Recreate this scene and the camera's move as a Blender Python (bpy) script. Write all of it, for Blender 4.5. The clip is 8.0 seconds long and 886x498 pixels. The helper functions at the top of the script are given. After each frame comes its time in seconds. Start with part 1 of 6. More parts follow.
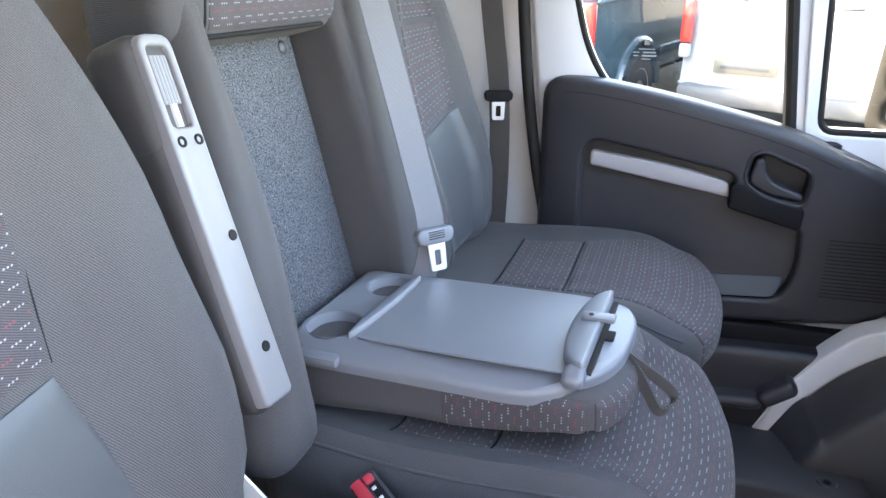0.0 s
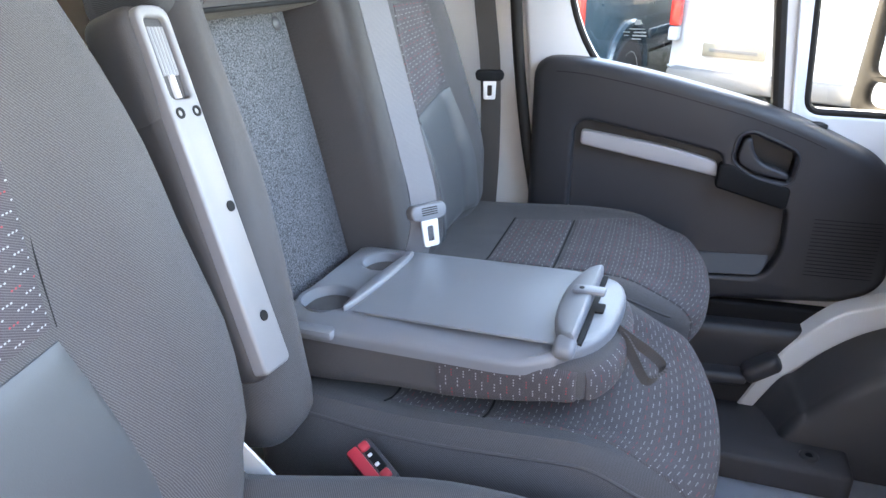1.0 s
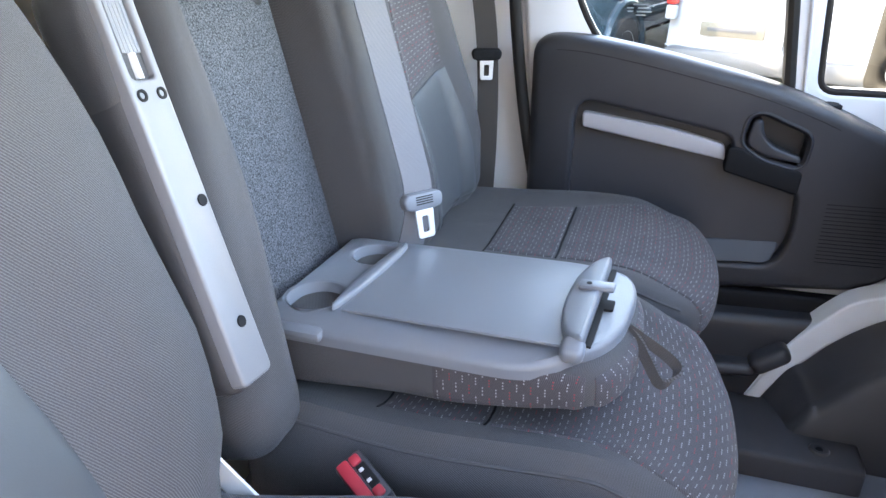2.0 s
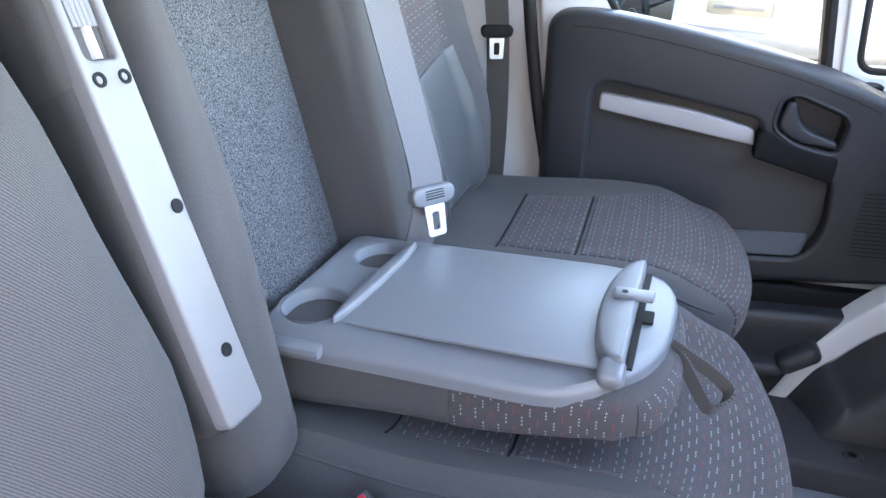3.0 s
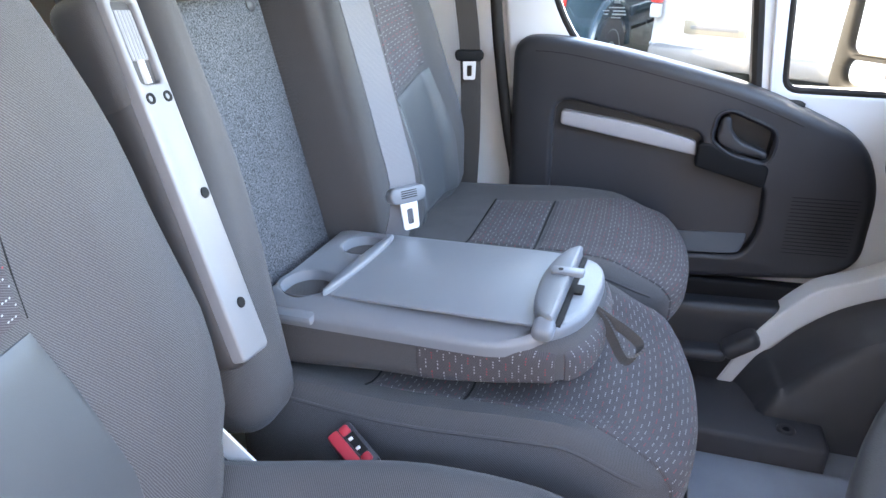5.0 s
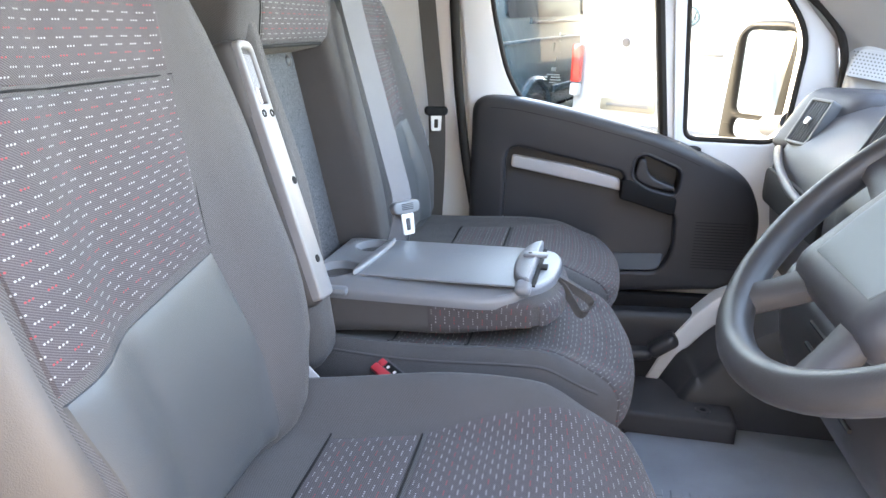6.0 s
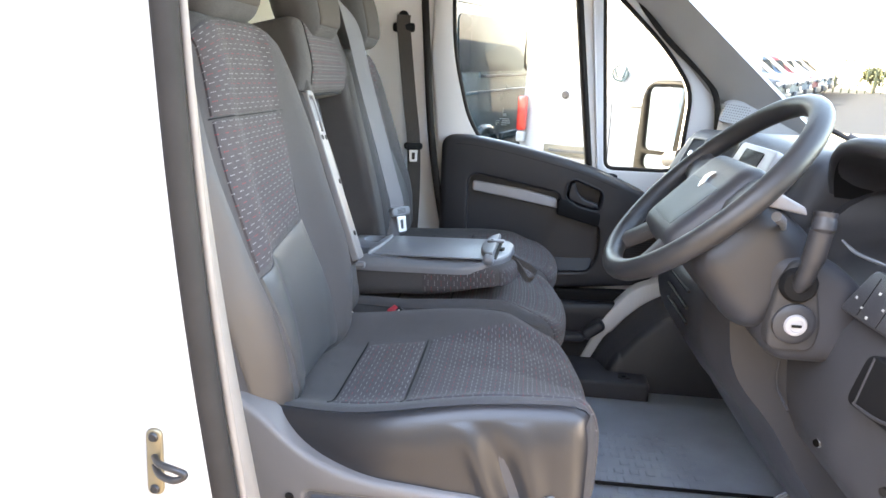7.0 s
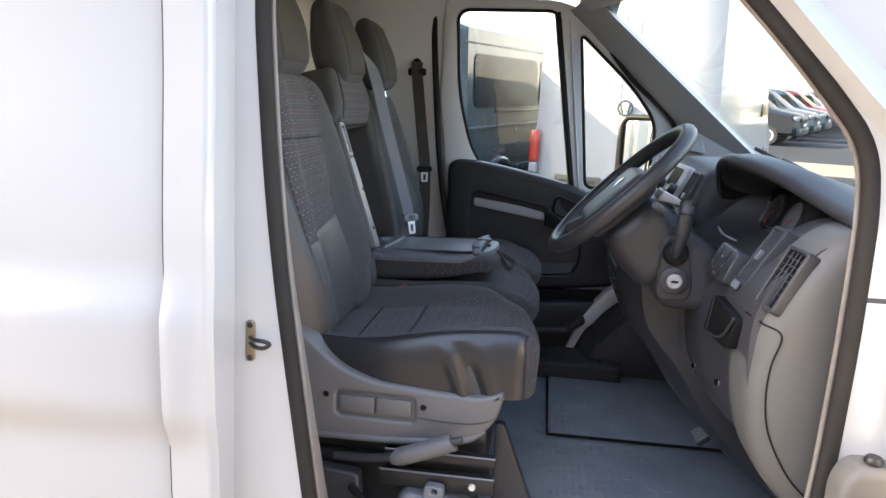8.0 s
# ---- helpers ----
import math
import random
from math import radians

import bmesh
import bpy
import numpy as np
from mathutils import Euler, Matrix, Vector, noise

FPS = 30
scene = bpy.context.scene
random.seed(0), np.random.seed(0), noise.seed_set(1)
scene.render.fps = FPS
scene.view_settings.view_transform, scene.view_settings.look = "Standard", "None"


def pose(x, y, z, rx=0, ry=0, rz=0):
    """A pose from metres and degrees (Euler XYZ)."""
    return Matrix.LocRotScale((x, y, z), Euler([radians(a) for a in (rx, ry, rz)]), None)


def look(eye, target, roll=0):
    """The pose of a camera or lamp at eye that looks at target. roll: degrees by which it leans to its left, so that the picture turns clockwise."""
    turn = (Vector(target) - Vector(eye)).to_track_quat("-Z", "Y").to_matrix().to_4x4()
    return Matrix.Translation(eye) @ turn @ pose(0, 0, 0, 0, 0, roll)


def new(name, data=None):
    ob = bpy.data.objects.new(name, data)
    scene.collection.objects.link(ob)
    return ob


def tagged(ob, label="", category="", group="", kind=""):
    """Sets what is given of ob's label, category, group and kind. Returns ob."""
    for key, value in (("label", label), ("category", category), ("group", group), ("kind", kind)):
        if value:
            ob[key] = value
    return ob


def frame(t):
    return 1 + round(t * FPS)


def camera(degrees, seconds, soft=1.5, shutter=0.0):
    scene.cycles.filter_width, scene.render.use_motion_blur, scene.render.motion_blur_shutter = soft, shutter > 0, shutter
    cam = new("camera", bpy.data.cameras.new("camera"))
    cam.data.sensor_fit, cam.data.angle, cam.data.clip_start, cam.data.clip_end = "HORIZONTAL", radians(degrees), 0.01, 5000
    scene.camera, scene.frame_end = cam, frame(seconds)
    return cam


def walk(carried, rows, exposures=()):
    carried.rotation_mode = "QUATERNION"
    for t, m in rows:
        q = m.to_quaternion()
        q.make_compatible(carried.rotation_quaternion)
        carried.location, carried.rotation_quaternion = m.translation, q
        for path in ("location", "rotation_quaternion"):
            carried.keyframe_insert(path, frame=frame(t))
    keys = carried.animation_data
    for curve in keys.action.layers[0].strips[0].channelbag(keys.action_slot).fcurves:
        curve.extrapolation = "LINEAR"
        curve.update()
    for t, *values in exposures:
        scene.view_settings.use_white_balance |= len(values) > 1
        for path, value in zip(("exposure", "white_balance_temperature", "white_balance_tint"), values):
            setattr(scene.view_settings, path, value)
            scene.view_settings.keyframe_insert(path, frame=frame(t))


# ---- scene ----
cam = camera(65.5, 8.0)
PATH = [
    (0, (-0.005, -0.67, 1.644), (-0.616, 1.087, 0.91), -0.2),
    (0.5, (-0.003, -0.688, 1.642), (-0.596, 1.066, 0.887), 0.0),
    (1, (-0.005, -0.688, 1.637), (-0.58, 1.063, 0.861), 0.2),
    (1.5, (-0.007, -0.672, 1.632), (-0.571, 1.074, 0.835), 0.1),
    (3, (-0.076, -0.535, 1.605), (-0.617, 1.18, 0.73), 0.0),
    (3.5, (-0.076, -0.53, 1.603), (-0.619, 1.18, 0.718), -0.2),
    (4, (-0.068, -0.549, 1.608), (-0.613, 1.163, 0.73), -0.1),
    (5.3, (0.017, -0.752, 1.644), (-0.485, 1.024, 0.871), 0.2),
    (5.5, (0.021, -0.809, 1.634), (-0.436, 1.0, 0.913), 0.5),
    (6, (-0.026, -1.02, 1.626), (-0.372, 0.848, 1.001), 1.4),
    (6.5, (-0.066, -1.254, 1.637), (-0.327, 0.65, 1.086), 1.9),
    (7, (-0.024, -1.532, 1.637), (-0.234, 0.396, 1.149), 2.2),
    (7.5, (0.02, -1.793, 1.648), (-0.2, 0.147, 1.214), 2.3),
    (8, (0.104, -1.999, 1.641), (-0.178, -0.059, 1.245), 2.1),
]
walk(cam, [(t, look(eye, target, roll)) for t, eye, target, roll in PATH], [(0, 5.45, 8100, 17), (1.5, 5.45, 8100, 17), (3.0, 5.6, 7800, 17), (4.0, 5.6, 7800, 17), (5.5, 5.6, 8100, 17), (6.5, 5.3, 9000, 15), (7.0, 4.95, 8700, 15), (7.5, 4.4, 8300, 15), (8.0, 3.6, 8300, 15)])

# ---- light ----
SUN = Vector((-0.80, 0.05, 0.55)).normalized()
world = bpy.data.worlds.new("world")
scene.world = world
world.use_nodes = True
sky = world.node_tree.nodes.new("ShaderNodeTexSky")
sky.sky_type, sky.sun_disc = "NISHITA", False
sky.sun_elevation, sky.sun_rotation = math.asin(SUN.z), math.atan2(SUN.x, SUN.y)
background = world.node_tree.nodes["Background"]
background.inputs["Strength"].default_value = 0.15
world.node_tree.links.new(sky.outputs["Color"], background.inputs["Color"])
sun = new("sun", bpy.data.lights.new("sun", "SUN"))
sun.data.energy, sun.data.angle, sun.data.color = 3.5, radians(0.6), (1.0, 0.93, 0.82)
sun.matrix_world = look(SUN * 30, (0, 0, 0))
sun.matrix_world.translation = SUN * 30


# ---- materials ----
def material(name, colour, rough=0.5, metal=0.0, grain=0.0, grain_scale=900.0, stain=0.12, stain_scale=6.0, spec=0.5, coat=0.0, tint=None):
    """A surface with a stain at the scale of hands and a fine grain that also gives relief."""
    m = bpy.data.materials.new(name)
    m.use_nodes = True
    nt = m.node_tree
    b = nt.nodes["Principled BSDF"]
    b.inputs["Roughness"].default_value, b.inputs["Metallic"].default_value = rough, metal
    b.inputs["Specular IOR Level"].default_value, b.inputs["Coat Weight"].default_value = spec, coat
    b.inputs["Coat Roughness"].default_value = 0.08
    co = nt.nodes.new("ShaderNodeTexCoord")
    n1 = nt.nodes.new("ShaderNodeTexNoise")
    n1.inputs["Scale"].default_value, n1.inputs["Detail"].default_value = stain_scale, 5.0
    nt.links.new(co.outputs["Object"], n1.inputs["Vector"])
    mix = nt.nodes.new("ShaderNodeMix")
    mix.data_type = "RGBA"
    dark = [c * (1 - stain) for c in colour] + [1]
    light = [min(1, c * (1 + stain)) for c in (tint or colour)] + [1]
    mix.inputs["A"].default_value, mix.inputs["B"].default_value = dark, light
    nt.links.new(n1.outputs["Fac"], mix.inputs["Factor"])
    nt.links.new(mix.outputs["Result"], b.inputs["Base Color"])
    rr = nt.nodes.new("ShaderNodeMapRange")
    rr.inputs["To Min"].default_value, rr.inputs["To Max"].default_value = max(0.02, rough - 0.07), min(1, rough + 0.07)
    nt.links.new(n1.outputs["Fac"], rr.inputs["Value"])
    nt.links.new(rr.outputs["Result"], b.inputs["Roughness"])
    if grain:
        n2 = nt.nodes.new("ShaderNodeTexNoise")
        n2.inputs["Scale"].default_value, n2.inputs["Detail"].default_value = grain_scale, 2.0
        nt.links.new(co.outputs["Object"], n2.inputs["Vector"])
        bump = nt.nodes.new("ShaderNodeBump")
        bump.inputs["Strength"].default_value, bump.inputs["Distance"].default_value = grain, 0.0006
        nt.links.new(n2.outputs["Fac"], bump.inputs["Height"])
        nt.links.new(bump.outputs["Normal"], b.inputs["Normal"])
    return m


def maths(nt, op, a, b=None, c=None):
    n = nt.nodes.new("ShaderNodeMath")
    n.operation = op
    for i, v in enumerate((a, b, c)):
        if v is None:
            continue
        if isinstance(v, (int, float)):
            n.inputs[i].default_value = v
        else:
            nt.links.new(v, n.inputs[i])
    return n.outputs[0]


def fabric(name, colour, dotted=False, twill=0.0011, rough=0.85, dot_gain=1.0):
    """Woven upholstery: a diagonal twill, and for the inserts rows of short pale and red stitches."""
    m = material(name, colour, rough=rough, stain=0.10, stain_scale=9.0, spec=0.15)
    nt = m.node_tree
    b = nt.nodes["Principled BSDF"]
    b.inputs["Sheen Weight"].default_value, b.inputs["Sheen Roughness"].default_value = 0.08, 0.45
    uv = nt.nodes.new("ShaderNodeUVMap")
    sep = nt.nodes.new("ShaderNodeSeparateXYZ")
    nt.links.new(uv.outputs["UV"], sep.inputs[0])
    u, v = sep.outputs["X"], sep.outputs["Y"]
    diag = maths(nt, "MULTIPLY", maths(nt, "ADD", u, maths(nt, "MULTIPLY", v, 0.6)), 2 * math.pi / twill)
    wave = maths(nt, "MULTIPLY_ADD", maths(nt, "SINE", diag), 0.5, 0.5)
    fuzz = nt.nodes.new("ShaderNodeTexNoise")
    fuzz.inputs["Scale"].default_value, fuzz.inputs["Detail"].default_value = 900.0, 2.0
    nt.links.new(uv.outputs["UV"], fuzz.inputs["Vector"])
    wave = maths(nt, "ADD", maths(nt, "MULTIPLY", wave, 0.7), maths(nt, "MULTIPLY_ADD", fuzz.outputs["Fac"], 0.9, -0.3))
    bump = nt.nodes.new("ShaderNodeBump")
    bump.inputs["Strength"].default_value, bump.inputs["Distance"].default_value = 0.6, 0.0005
    nt.links.new(wave, bump.inputs["Height"])
    soft = nt.nodes.new("ShaderNodeTexNoise")
    soft.inputs["Scale"].default_value, soft.inputs["Detail"].default_value = 9.0, 2.0
    oc = nt.nodes.new("ShaderNodeTexCoord")
    nt.links.new(oc.outputs["Object"], soft.inputs["Vector"])
    fold = nt.nodes.new("ShaderNodeBump")
    fold.inputs["Strength"].default_value, fold.inputs["Distance"].default_value = 0.35, 0.02
    nt.links.new(soft.outputs["Fac"], fold.inputs["Height"])
    nt.links.new(fold.outputs["Normal"], bump.inputs["Normal"])
    nt.links.new(bump.outputs["Normal"], b.inputs["Normal"])
    src = b.inputs["Base Color"].links[0].from_socket
    mul = nt.nodes.new("ShaderNodeMix")
    mul.data_type, mul.blend_type = "RGBA", "MULTIPLY"
    mul.inputs["Factor"].default_value = 1.0
    nt.links.new(src, mul.inputs["A"])
    ramp = nt.nodes.new("ShaderNodeMapRange")
    ramp.inputs["To Min"].default_value, ramp.inputs["To Max"].default_value = 0.52, 1.42
    nt.links.new(wave, ramp.inputs["Value"])
    nt.links.new(ramp.outputs["Result"], mul.inputs["B"])
    out = mul.outputs["Result"]
    if dotted:
        pu, pv = 0.0076, 0.0212
        cu = maths(nt, "DIVIDE", u, pu)
        col = maths(nt, "FLOOR", cu)
        shift = maths(nt, "MULTIPLY", maths(nt, "FLOORED_MODULO", col, 2.0), 0.5)
        cv = maths(nt, "ADD", maths(nt, "DIVIDE", v, pv), shift)
        du = maths(nt, "MULTIPLY", maths(nt, "SUBTRACT", maths(nt, "FRACT", cu), 0.5), pu)
        run = maths(nt, "MULTIPLY", maths(nt, "FRACT", cv), 6.0)
        dv = maths(nt, "MULTIPLY", maths(nt, "SUBTRACT", maths(nt, "FRACT", run), 0.5), pv / 6)
        far = maths(nt, "SQRT", maths(nt, "ADD", maths(nt, "MULTIPLY", du, du), maths(nt, "MULTIPLY", maths(nt, "MULTIPLY", dv, dv), 0.6)))
        dot = maths(nt, "MULTIPLY", maths(nt, "LESS_THAN", run, 3.0), maths(nt, "LESS_THAN", far, 0.00082))
        cell = nt.nodes.new("ShaderNodeCombineXYZ")
        nt.links.new(col, cell.inputs[0])
        nt.links.new(maths(nt, "FLOOR", cv), cell.inputs[1])
        rnd = nt.nodes.new("ShaderNodeTexWhiteNoise")
        rnd.noise_dimensions = "3D"
        nt.links.new(cell.outputs[0], rnd.inputs["Vector"])
        third = maths(nt, "LESS_THAN", maths(nt, "FLOORED_MODULO", maths(nt, "ADD", col, 0.0), 3.0), 0.5)
        isred = maths(nt, "MULTIPLY", third, maths(nt, "GREATER_THAN", rnd.outputs["Value"], 0.12))
        hue = nt.nodes.new("ShaderNodeMix")
        hue.data_type = "RGBA"
        hue.inputs["A"].default_value, hue.inputs["B"].default_value = (0.27 * dot_gain, 0.28 * dot_gain, 0.28 * dot_gain, 1), (0.26, 0.045, 0.055, 1)
        nt.links.new(isred, hue.inputs["Factor"])
        fin = nt.nodes.new("ShaderNodeMix")
        fin.data_type = "RGBA"
        nt.links.new(dot, fin.inputs["Factor"])
        nt.links.new(out, fin.inputs["A"])
        nt.links.new(hue.outputs["Result"], fin.inputs["B"])
        out = fin.outputs["Result"]
    nt.links.new(out, b.inputs["Base Color"])
    return m


def felt_material():
    m = material("grey_felt", (0.10, 0.105, 0.115), rough=0.95, stain=0.3, stain_scale=30.0, spec=0.1)
    nt = m.node_tree
    b = nt.nodes["Principled BSDF"]
    co = nt.nodes.new("ShaderNodeTexCoord")
    n = nt.nodes.new("ShaderNodeTexNoise")
    n.inputs["Scale"].default_value, n.inputs["Detail"].default_value = 560.0, 4.0
    nt.links.new(co.outputs["Object"], n.inputs["Vector"])
    ramp = nt.nodes.new("ShaderNodeValToRGB")
    ramp.color_ramp.elements[0].position, ramp.color_ramp.elements[0].color = 0.38, (0.027, 0.029, 0.034, 1)
    ramp.color_ramp.elements[1].position, ramp.color_ramp.elements[1].color = 0.66, (0.15, 0.157, 0.172, 1)
    nt.links.new(n.outputs["Fac"], ramp.inputs["Fac"])
    nt.links.new(ramp.outputs["Color"], b.inputs["Base Color"])
    bump = nt.nodes.new("ShaderNodeBump")
    bump.inputs["Strength"].default_value, bump.inputs["Distance"].default_value = 0.6, 0.001
    nt.links.new(n.outputs["Fac"], bump.inputs["Height"])
    nt.links.new(bump.outputs["Normal"], b.inputs["Normal"])
    return m


def glass_material(name, tint, gloss=0.9):
    m = bpy.data.materials.new(name)
    m.use_nodes = True
    nt = m.node_tree
    nt.nodes.remove(nt.nodes["Principled BSDF"])
    clear, shine = nt.nodes.new("ShaderNodeBsdfTransparent"), nt.nodes.new("ShaderNodeBsdfGlossy")
    clear.inputs["Color"].default_value = (*tint, 1)
    shine.inputs["Roughness"].default_value = 0.01
    lw = nt.nodes.new("ShaderNodeLayerWeight")
    lw.inputs["Blend"].default_value = 0.5
    fifth = maths(nt, "POWER", lw.outputs["Facing"], 5.0)
    mix = nt.nodes.new("ShaderNodeMixShader")
    nt.links.new(maths(nt, "MULTIPLY", maths(nt, "MULTIPLY_ADD", fifth, 0.92, 0.06), gloss), mix.inputs[0])
    nt.links.new(clear.outputs[0], mix.inputs[1])
    nt.links.new(shine.outputs[0], mix.inputs[2])
    nt.links.new(mix.outputs[0], nt.nodes["Material Output"].inputs["Surface"])
    return m


def lamp_material(name, colour):
    return material(name, colour, rough=0.12, stain=0.25, stain_scale=60, coat=1.0)


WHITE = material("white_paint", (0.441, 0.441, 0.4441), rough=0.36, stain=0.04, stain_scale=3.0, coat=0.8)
# same body paint, lightened in colour to stand for stronger light inside the cab
WHITE_LIT = material("white_paint_lit", (0.74, 0.74, 0.745), rough=0.36, stain=0.04, stain_scale=3.0, coat=0.6)
CREAM = material("bulkhead_paint", (0.7, 0.65, 0.5687), rough=0.45, stain=0.05, stain_scale=3.0, grain=0.1, grain_scale=300)
BLACK = material("black_grained_plastic", (0.0377, 0.03835, 0.0442), rough=0.40, spec=0.5, grain=0.5, grain_scale=1400, stain=0.15)
LINING = material("door_lining_plastic", (0.025, 0.0255, 0.030), rough=0.42, spec=0.5, grain=0.5, grain_scale=1400, stain=0.15)
DASH = material("dashboard_plastic", (0.0481, 0.0481, 0.0546), rough=0.50, spec=0.34, grain=0.5, grain_scale=1100, stain=0.15)
ENDP = material("grey_end_plastic", (0.1105, 0.1066, 0.1014), rough=0.55, grain=0.5, grain_scale=1100, stain=0.12)
VENTG = material("vent_grey_plastic", (0.075, 0.078, 0.082), rough=0.45, grain=0.4, grain_scale=900, stain=0.15)
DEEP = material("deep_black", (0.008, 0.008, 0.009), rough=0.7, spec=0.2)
GREYP = material("mid_grey_plastic", (0.155, 0.165, 0.185), rough=0.36, grain=0.3, grain_scale=1500, stain=0.08)
PALE = material("pale_grey_plastic", (0.1625, 0.1625, 0.1716), rough=0.38, grain=0.2, grain_scale=1200, stain=0.05)
SKIRTG = material("seat_base_grey", (0.1235, 0.1209, 0.1248), rough=0.42, grain=0.3, grain_scale=1500, stain=0.08)
SILVER = material("silver_trim", (0.4125, 0.4025, 0.4188), rough=0.48, metal=0.1, stain=0.05)
TRIMG = material("grey_pillar_trim", (0.429, 0.429, 0.4251), rough=0.6, grain=0.4, grain_scale=900, stain=0.06)
LIPG = material("taupe_rubber", (0.208, 0.182, 0.1625), rough=0.6, stain=0.2, stain_scale=12)
HEADL = material("headlining_cloth", (0.598, 0.585, 0.559), rough=0.9, grain=0.5, grain_scale=500, stain=0.08)
GRILD = material("grille_grey", (0.195, 0.195, 0.1924), rough=0.7)
TAUPE = material("taupe_pillar_trim", (0.273, 0.2405, 0.2145), rough=0.6, grain=0.4, grain_scale=900, stain=0.1)
RUBBER = material("rubber_seal", (0.026, 0.0234, 0.0221), rough=0.7, spec=0.15, stain=0.3, stain_scale=20)
MAT = material("floor_rubber", (0.2702, 0.299, 0.345), rough=0.40, grain=0.5, grain_scale=500, stain=0.3, stain_scale=8)
WEB = fabric("belt_webbing", (0.1625, 0.1625, 0.1755), twill=0.0022, rough=0.6)
WEBD = fabric("dark_belt_webbing", (0.0715, 0.0624, 0.0572), twill=0.0022, rough=0.7)
CHROME = material("chrome", (0.72, 0.72, 0.72), rough=0.15, metal=1.0, stain=0.05)
LATCH = material("bright_latch_steel", (0.78, 0.78, 0.78), rough=0.38, metal=0.45, stain=0.05)
STEEL = material("black_steel", (0.026, 0.026, 0.0286), rough=0.35, metal=0.3, stain=0.3, stain_scale=15)
BRASS = material("zinc_plate", (0.26, 0.22, 0.15), rough=0.35, metal=0.8, stain=0.2, stain_scale=30)
RED = material("red_plastic", (0.42, 0.03, 0.045), rough=0.4, stain=0.1)
YELLOW = material("yellow_tag", (0.65, 0.55, 0.05), rough=0.5)
SEATC = fabric("plain_seat_cloth", (0.0728, 0.0702, 0.0728), twill=0.0021)
SEATD = fabric("dotted_seat_cloth", (0.0702, 0.0637, 0.0689), dotted=True, twill=0.0021)
HEADC = material("headrest_knit", (0.0806, 0.0702, 0.065), rough=0.9, grain=1.0, grain_scale=420, stain=0.12, spec=0.15)
LUMBAR = material("smooth_seat_vinyl", (0.0611, 0.065, 0.0689), spec=0.4, rough=0.40, grain=0.3, grain_scale=900, stain=0.12)
ARMC = material("armrest_grey", (0.052, 0.0494, 0.0507), rough=0.55, spec=0.25, grain=0.4, grain_scale=1200, stain=0.08)
AIRBAG = material("airbag_grey", (0.1365, 0.1586, 0.1625), rough=0.55, grain=0.4, grain_scale=1200, stain=0.08)
RIMV = material("wheel_rim_vinyl", (0.0286, 0.0286, 0.0312), spec=0.45, rough=0.40, grain=0.4, grain_scale=900, stain=0.12)
BACKV = material("backrest_side_vinyl", (0.0676, 0.0598, 0.0559), rough=0.45, grain=0.4, grain_scale=900, stain=0.12)
LEATHER = material("black_vinyl", (0.0208, 0.02145, 0.0247), spec=0.5, rough=0.24, grain=0.35, grain_scale=700, stain=0.12)
FELT = felt_material()
GLASS = glass_material("window_glass", (0.80, 0.83, 0.82))
SCREENG = glass_material("windscreen_glass", (0.64, 0.69, 0.69))
VANGLASS = material("dark_van_glass", (0.010, 0.013, 0.016), rough=0.05, stain=0.3, spec=0.2)
CARGLASS = material("dark_car_glass", (0.012, 0.016, 0.020), rough=0.35, spec=0.05, stain=0.3)
ASPHALT = material("asphalt", (0.021, 0.023, 0.026), rough=0.9, spec=0.12, grain=1.0, grain_scale=60, stain=0.25, stain_scale=0.6)
APRON = material("tan_concrete", (0.15, 0.125, 0.095), rough=0.9, grain=0.8, grain_scale=80, stain=0.2, stain_scale=1.2)
SHADEWALL = material("shade_wall_brown", (0.20, 0.188, 0.172), rough=0.7, stain=0.2, stain_scale=0.8)
# darker copy of the tan concrete: shade by the van put into the colour
APRON_DIM = material("tan_concrete_shaded", (0.075, 0.065, 0.053), rough=0.9, grain=0.8, grain_scale=80, stain=0.25, stain_scale=1.2)
PLATEY = material("number_plate_yellow", (0.16, 0.14, 0.10), rough=0.5, stain=0.15, stain_scale=6)
LINEW = material("road_line_paint", (0.70, 0.70, 0.68), rough=0.7, stain=0.15, stain_scale=5)
NAVY = material("dark_blue_paint", (0.026, 0.052, 0.066), rough=0.25, stain=0.1, coat=0.5)
REDCAR = material("red_paint", (0.13, 0.012, 0.018), rough=0.4, stain=0.1, spec=0.3)
SILVERCAR = material("grey_paint", (0.075, 0.09, 0.10), rough=0.4, stain=0.1, spec=0.3)
RIMS = material("wheel_silver", (0.42, 0.43, 0.44), rough=0.35, metal=0.5, stain=0.15, stain_scale=8)
TYRE = material("tyre_rubber", (0.016, 0.016, 0.017), rough=0.8, stain=0.2)
DARKCAR = material("black_car_paint", (0.010, 0.011, 0.013), rough=0.4, stain=0.1, spec=0.3)
BLUECAR = material("blue_grey_car_paint", (0.035, 0.06, 0.09), rough=0.4, stain=0.1, spec=0.3)
PALECAR = material("white_car_paint", (0.26, 0.27, 0.28), rough=0.4, stain=0.05, spec=0.3)
TAIL = lamp_material("tail_lamp_red", (0.60, 0.03, 0.02))
MIRB = material("mirror_black_plastic", (0.0042, 0.0038, 0.0034), rough=0.6, spec=0.15, stain=0.2)
MIRROR = material("mirror_glass", (0.9, 0.9, 0.9), rough=0.02, metal=1.0, stain=0.0)
LEAFY = material("leaf_green", (0.075, 0.078, 0.035), rough=0.6, stain=0.4, stain_scale=3)
BARK = material("bark", (0.12, 0.09, 0.06), rough=0.9, stain=0.3, stain_scale=12)
DIALM = material("dial_print", (0.12, 0.12, 0.12), rough=0.6)
INK = material("print_white", (0.38, 0.38, 0.38), rough=0.6)


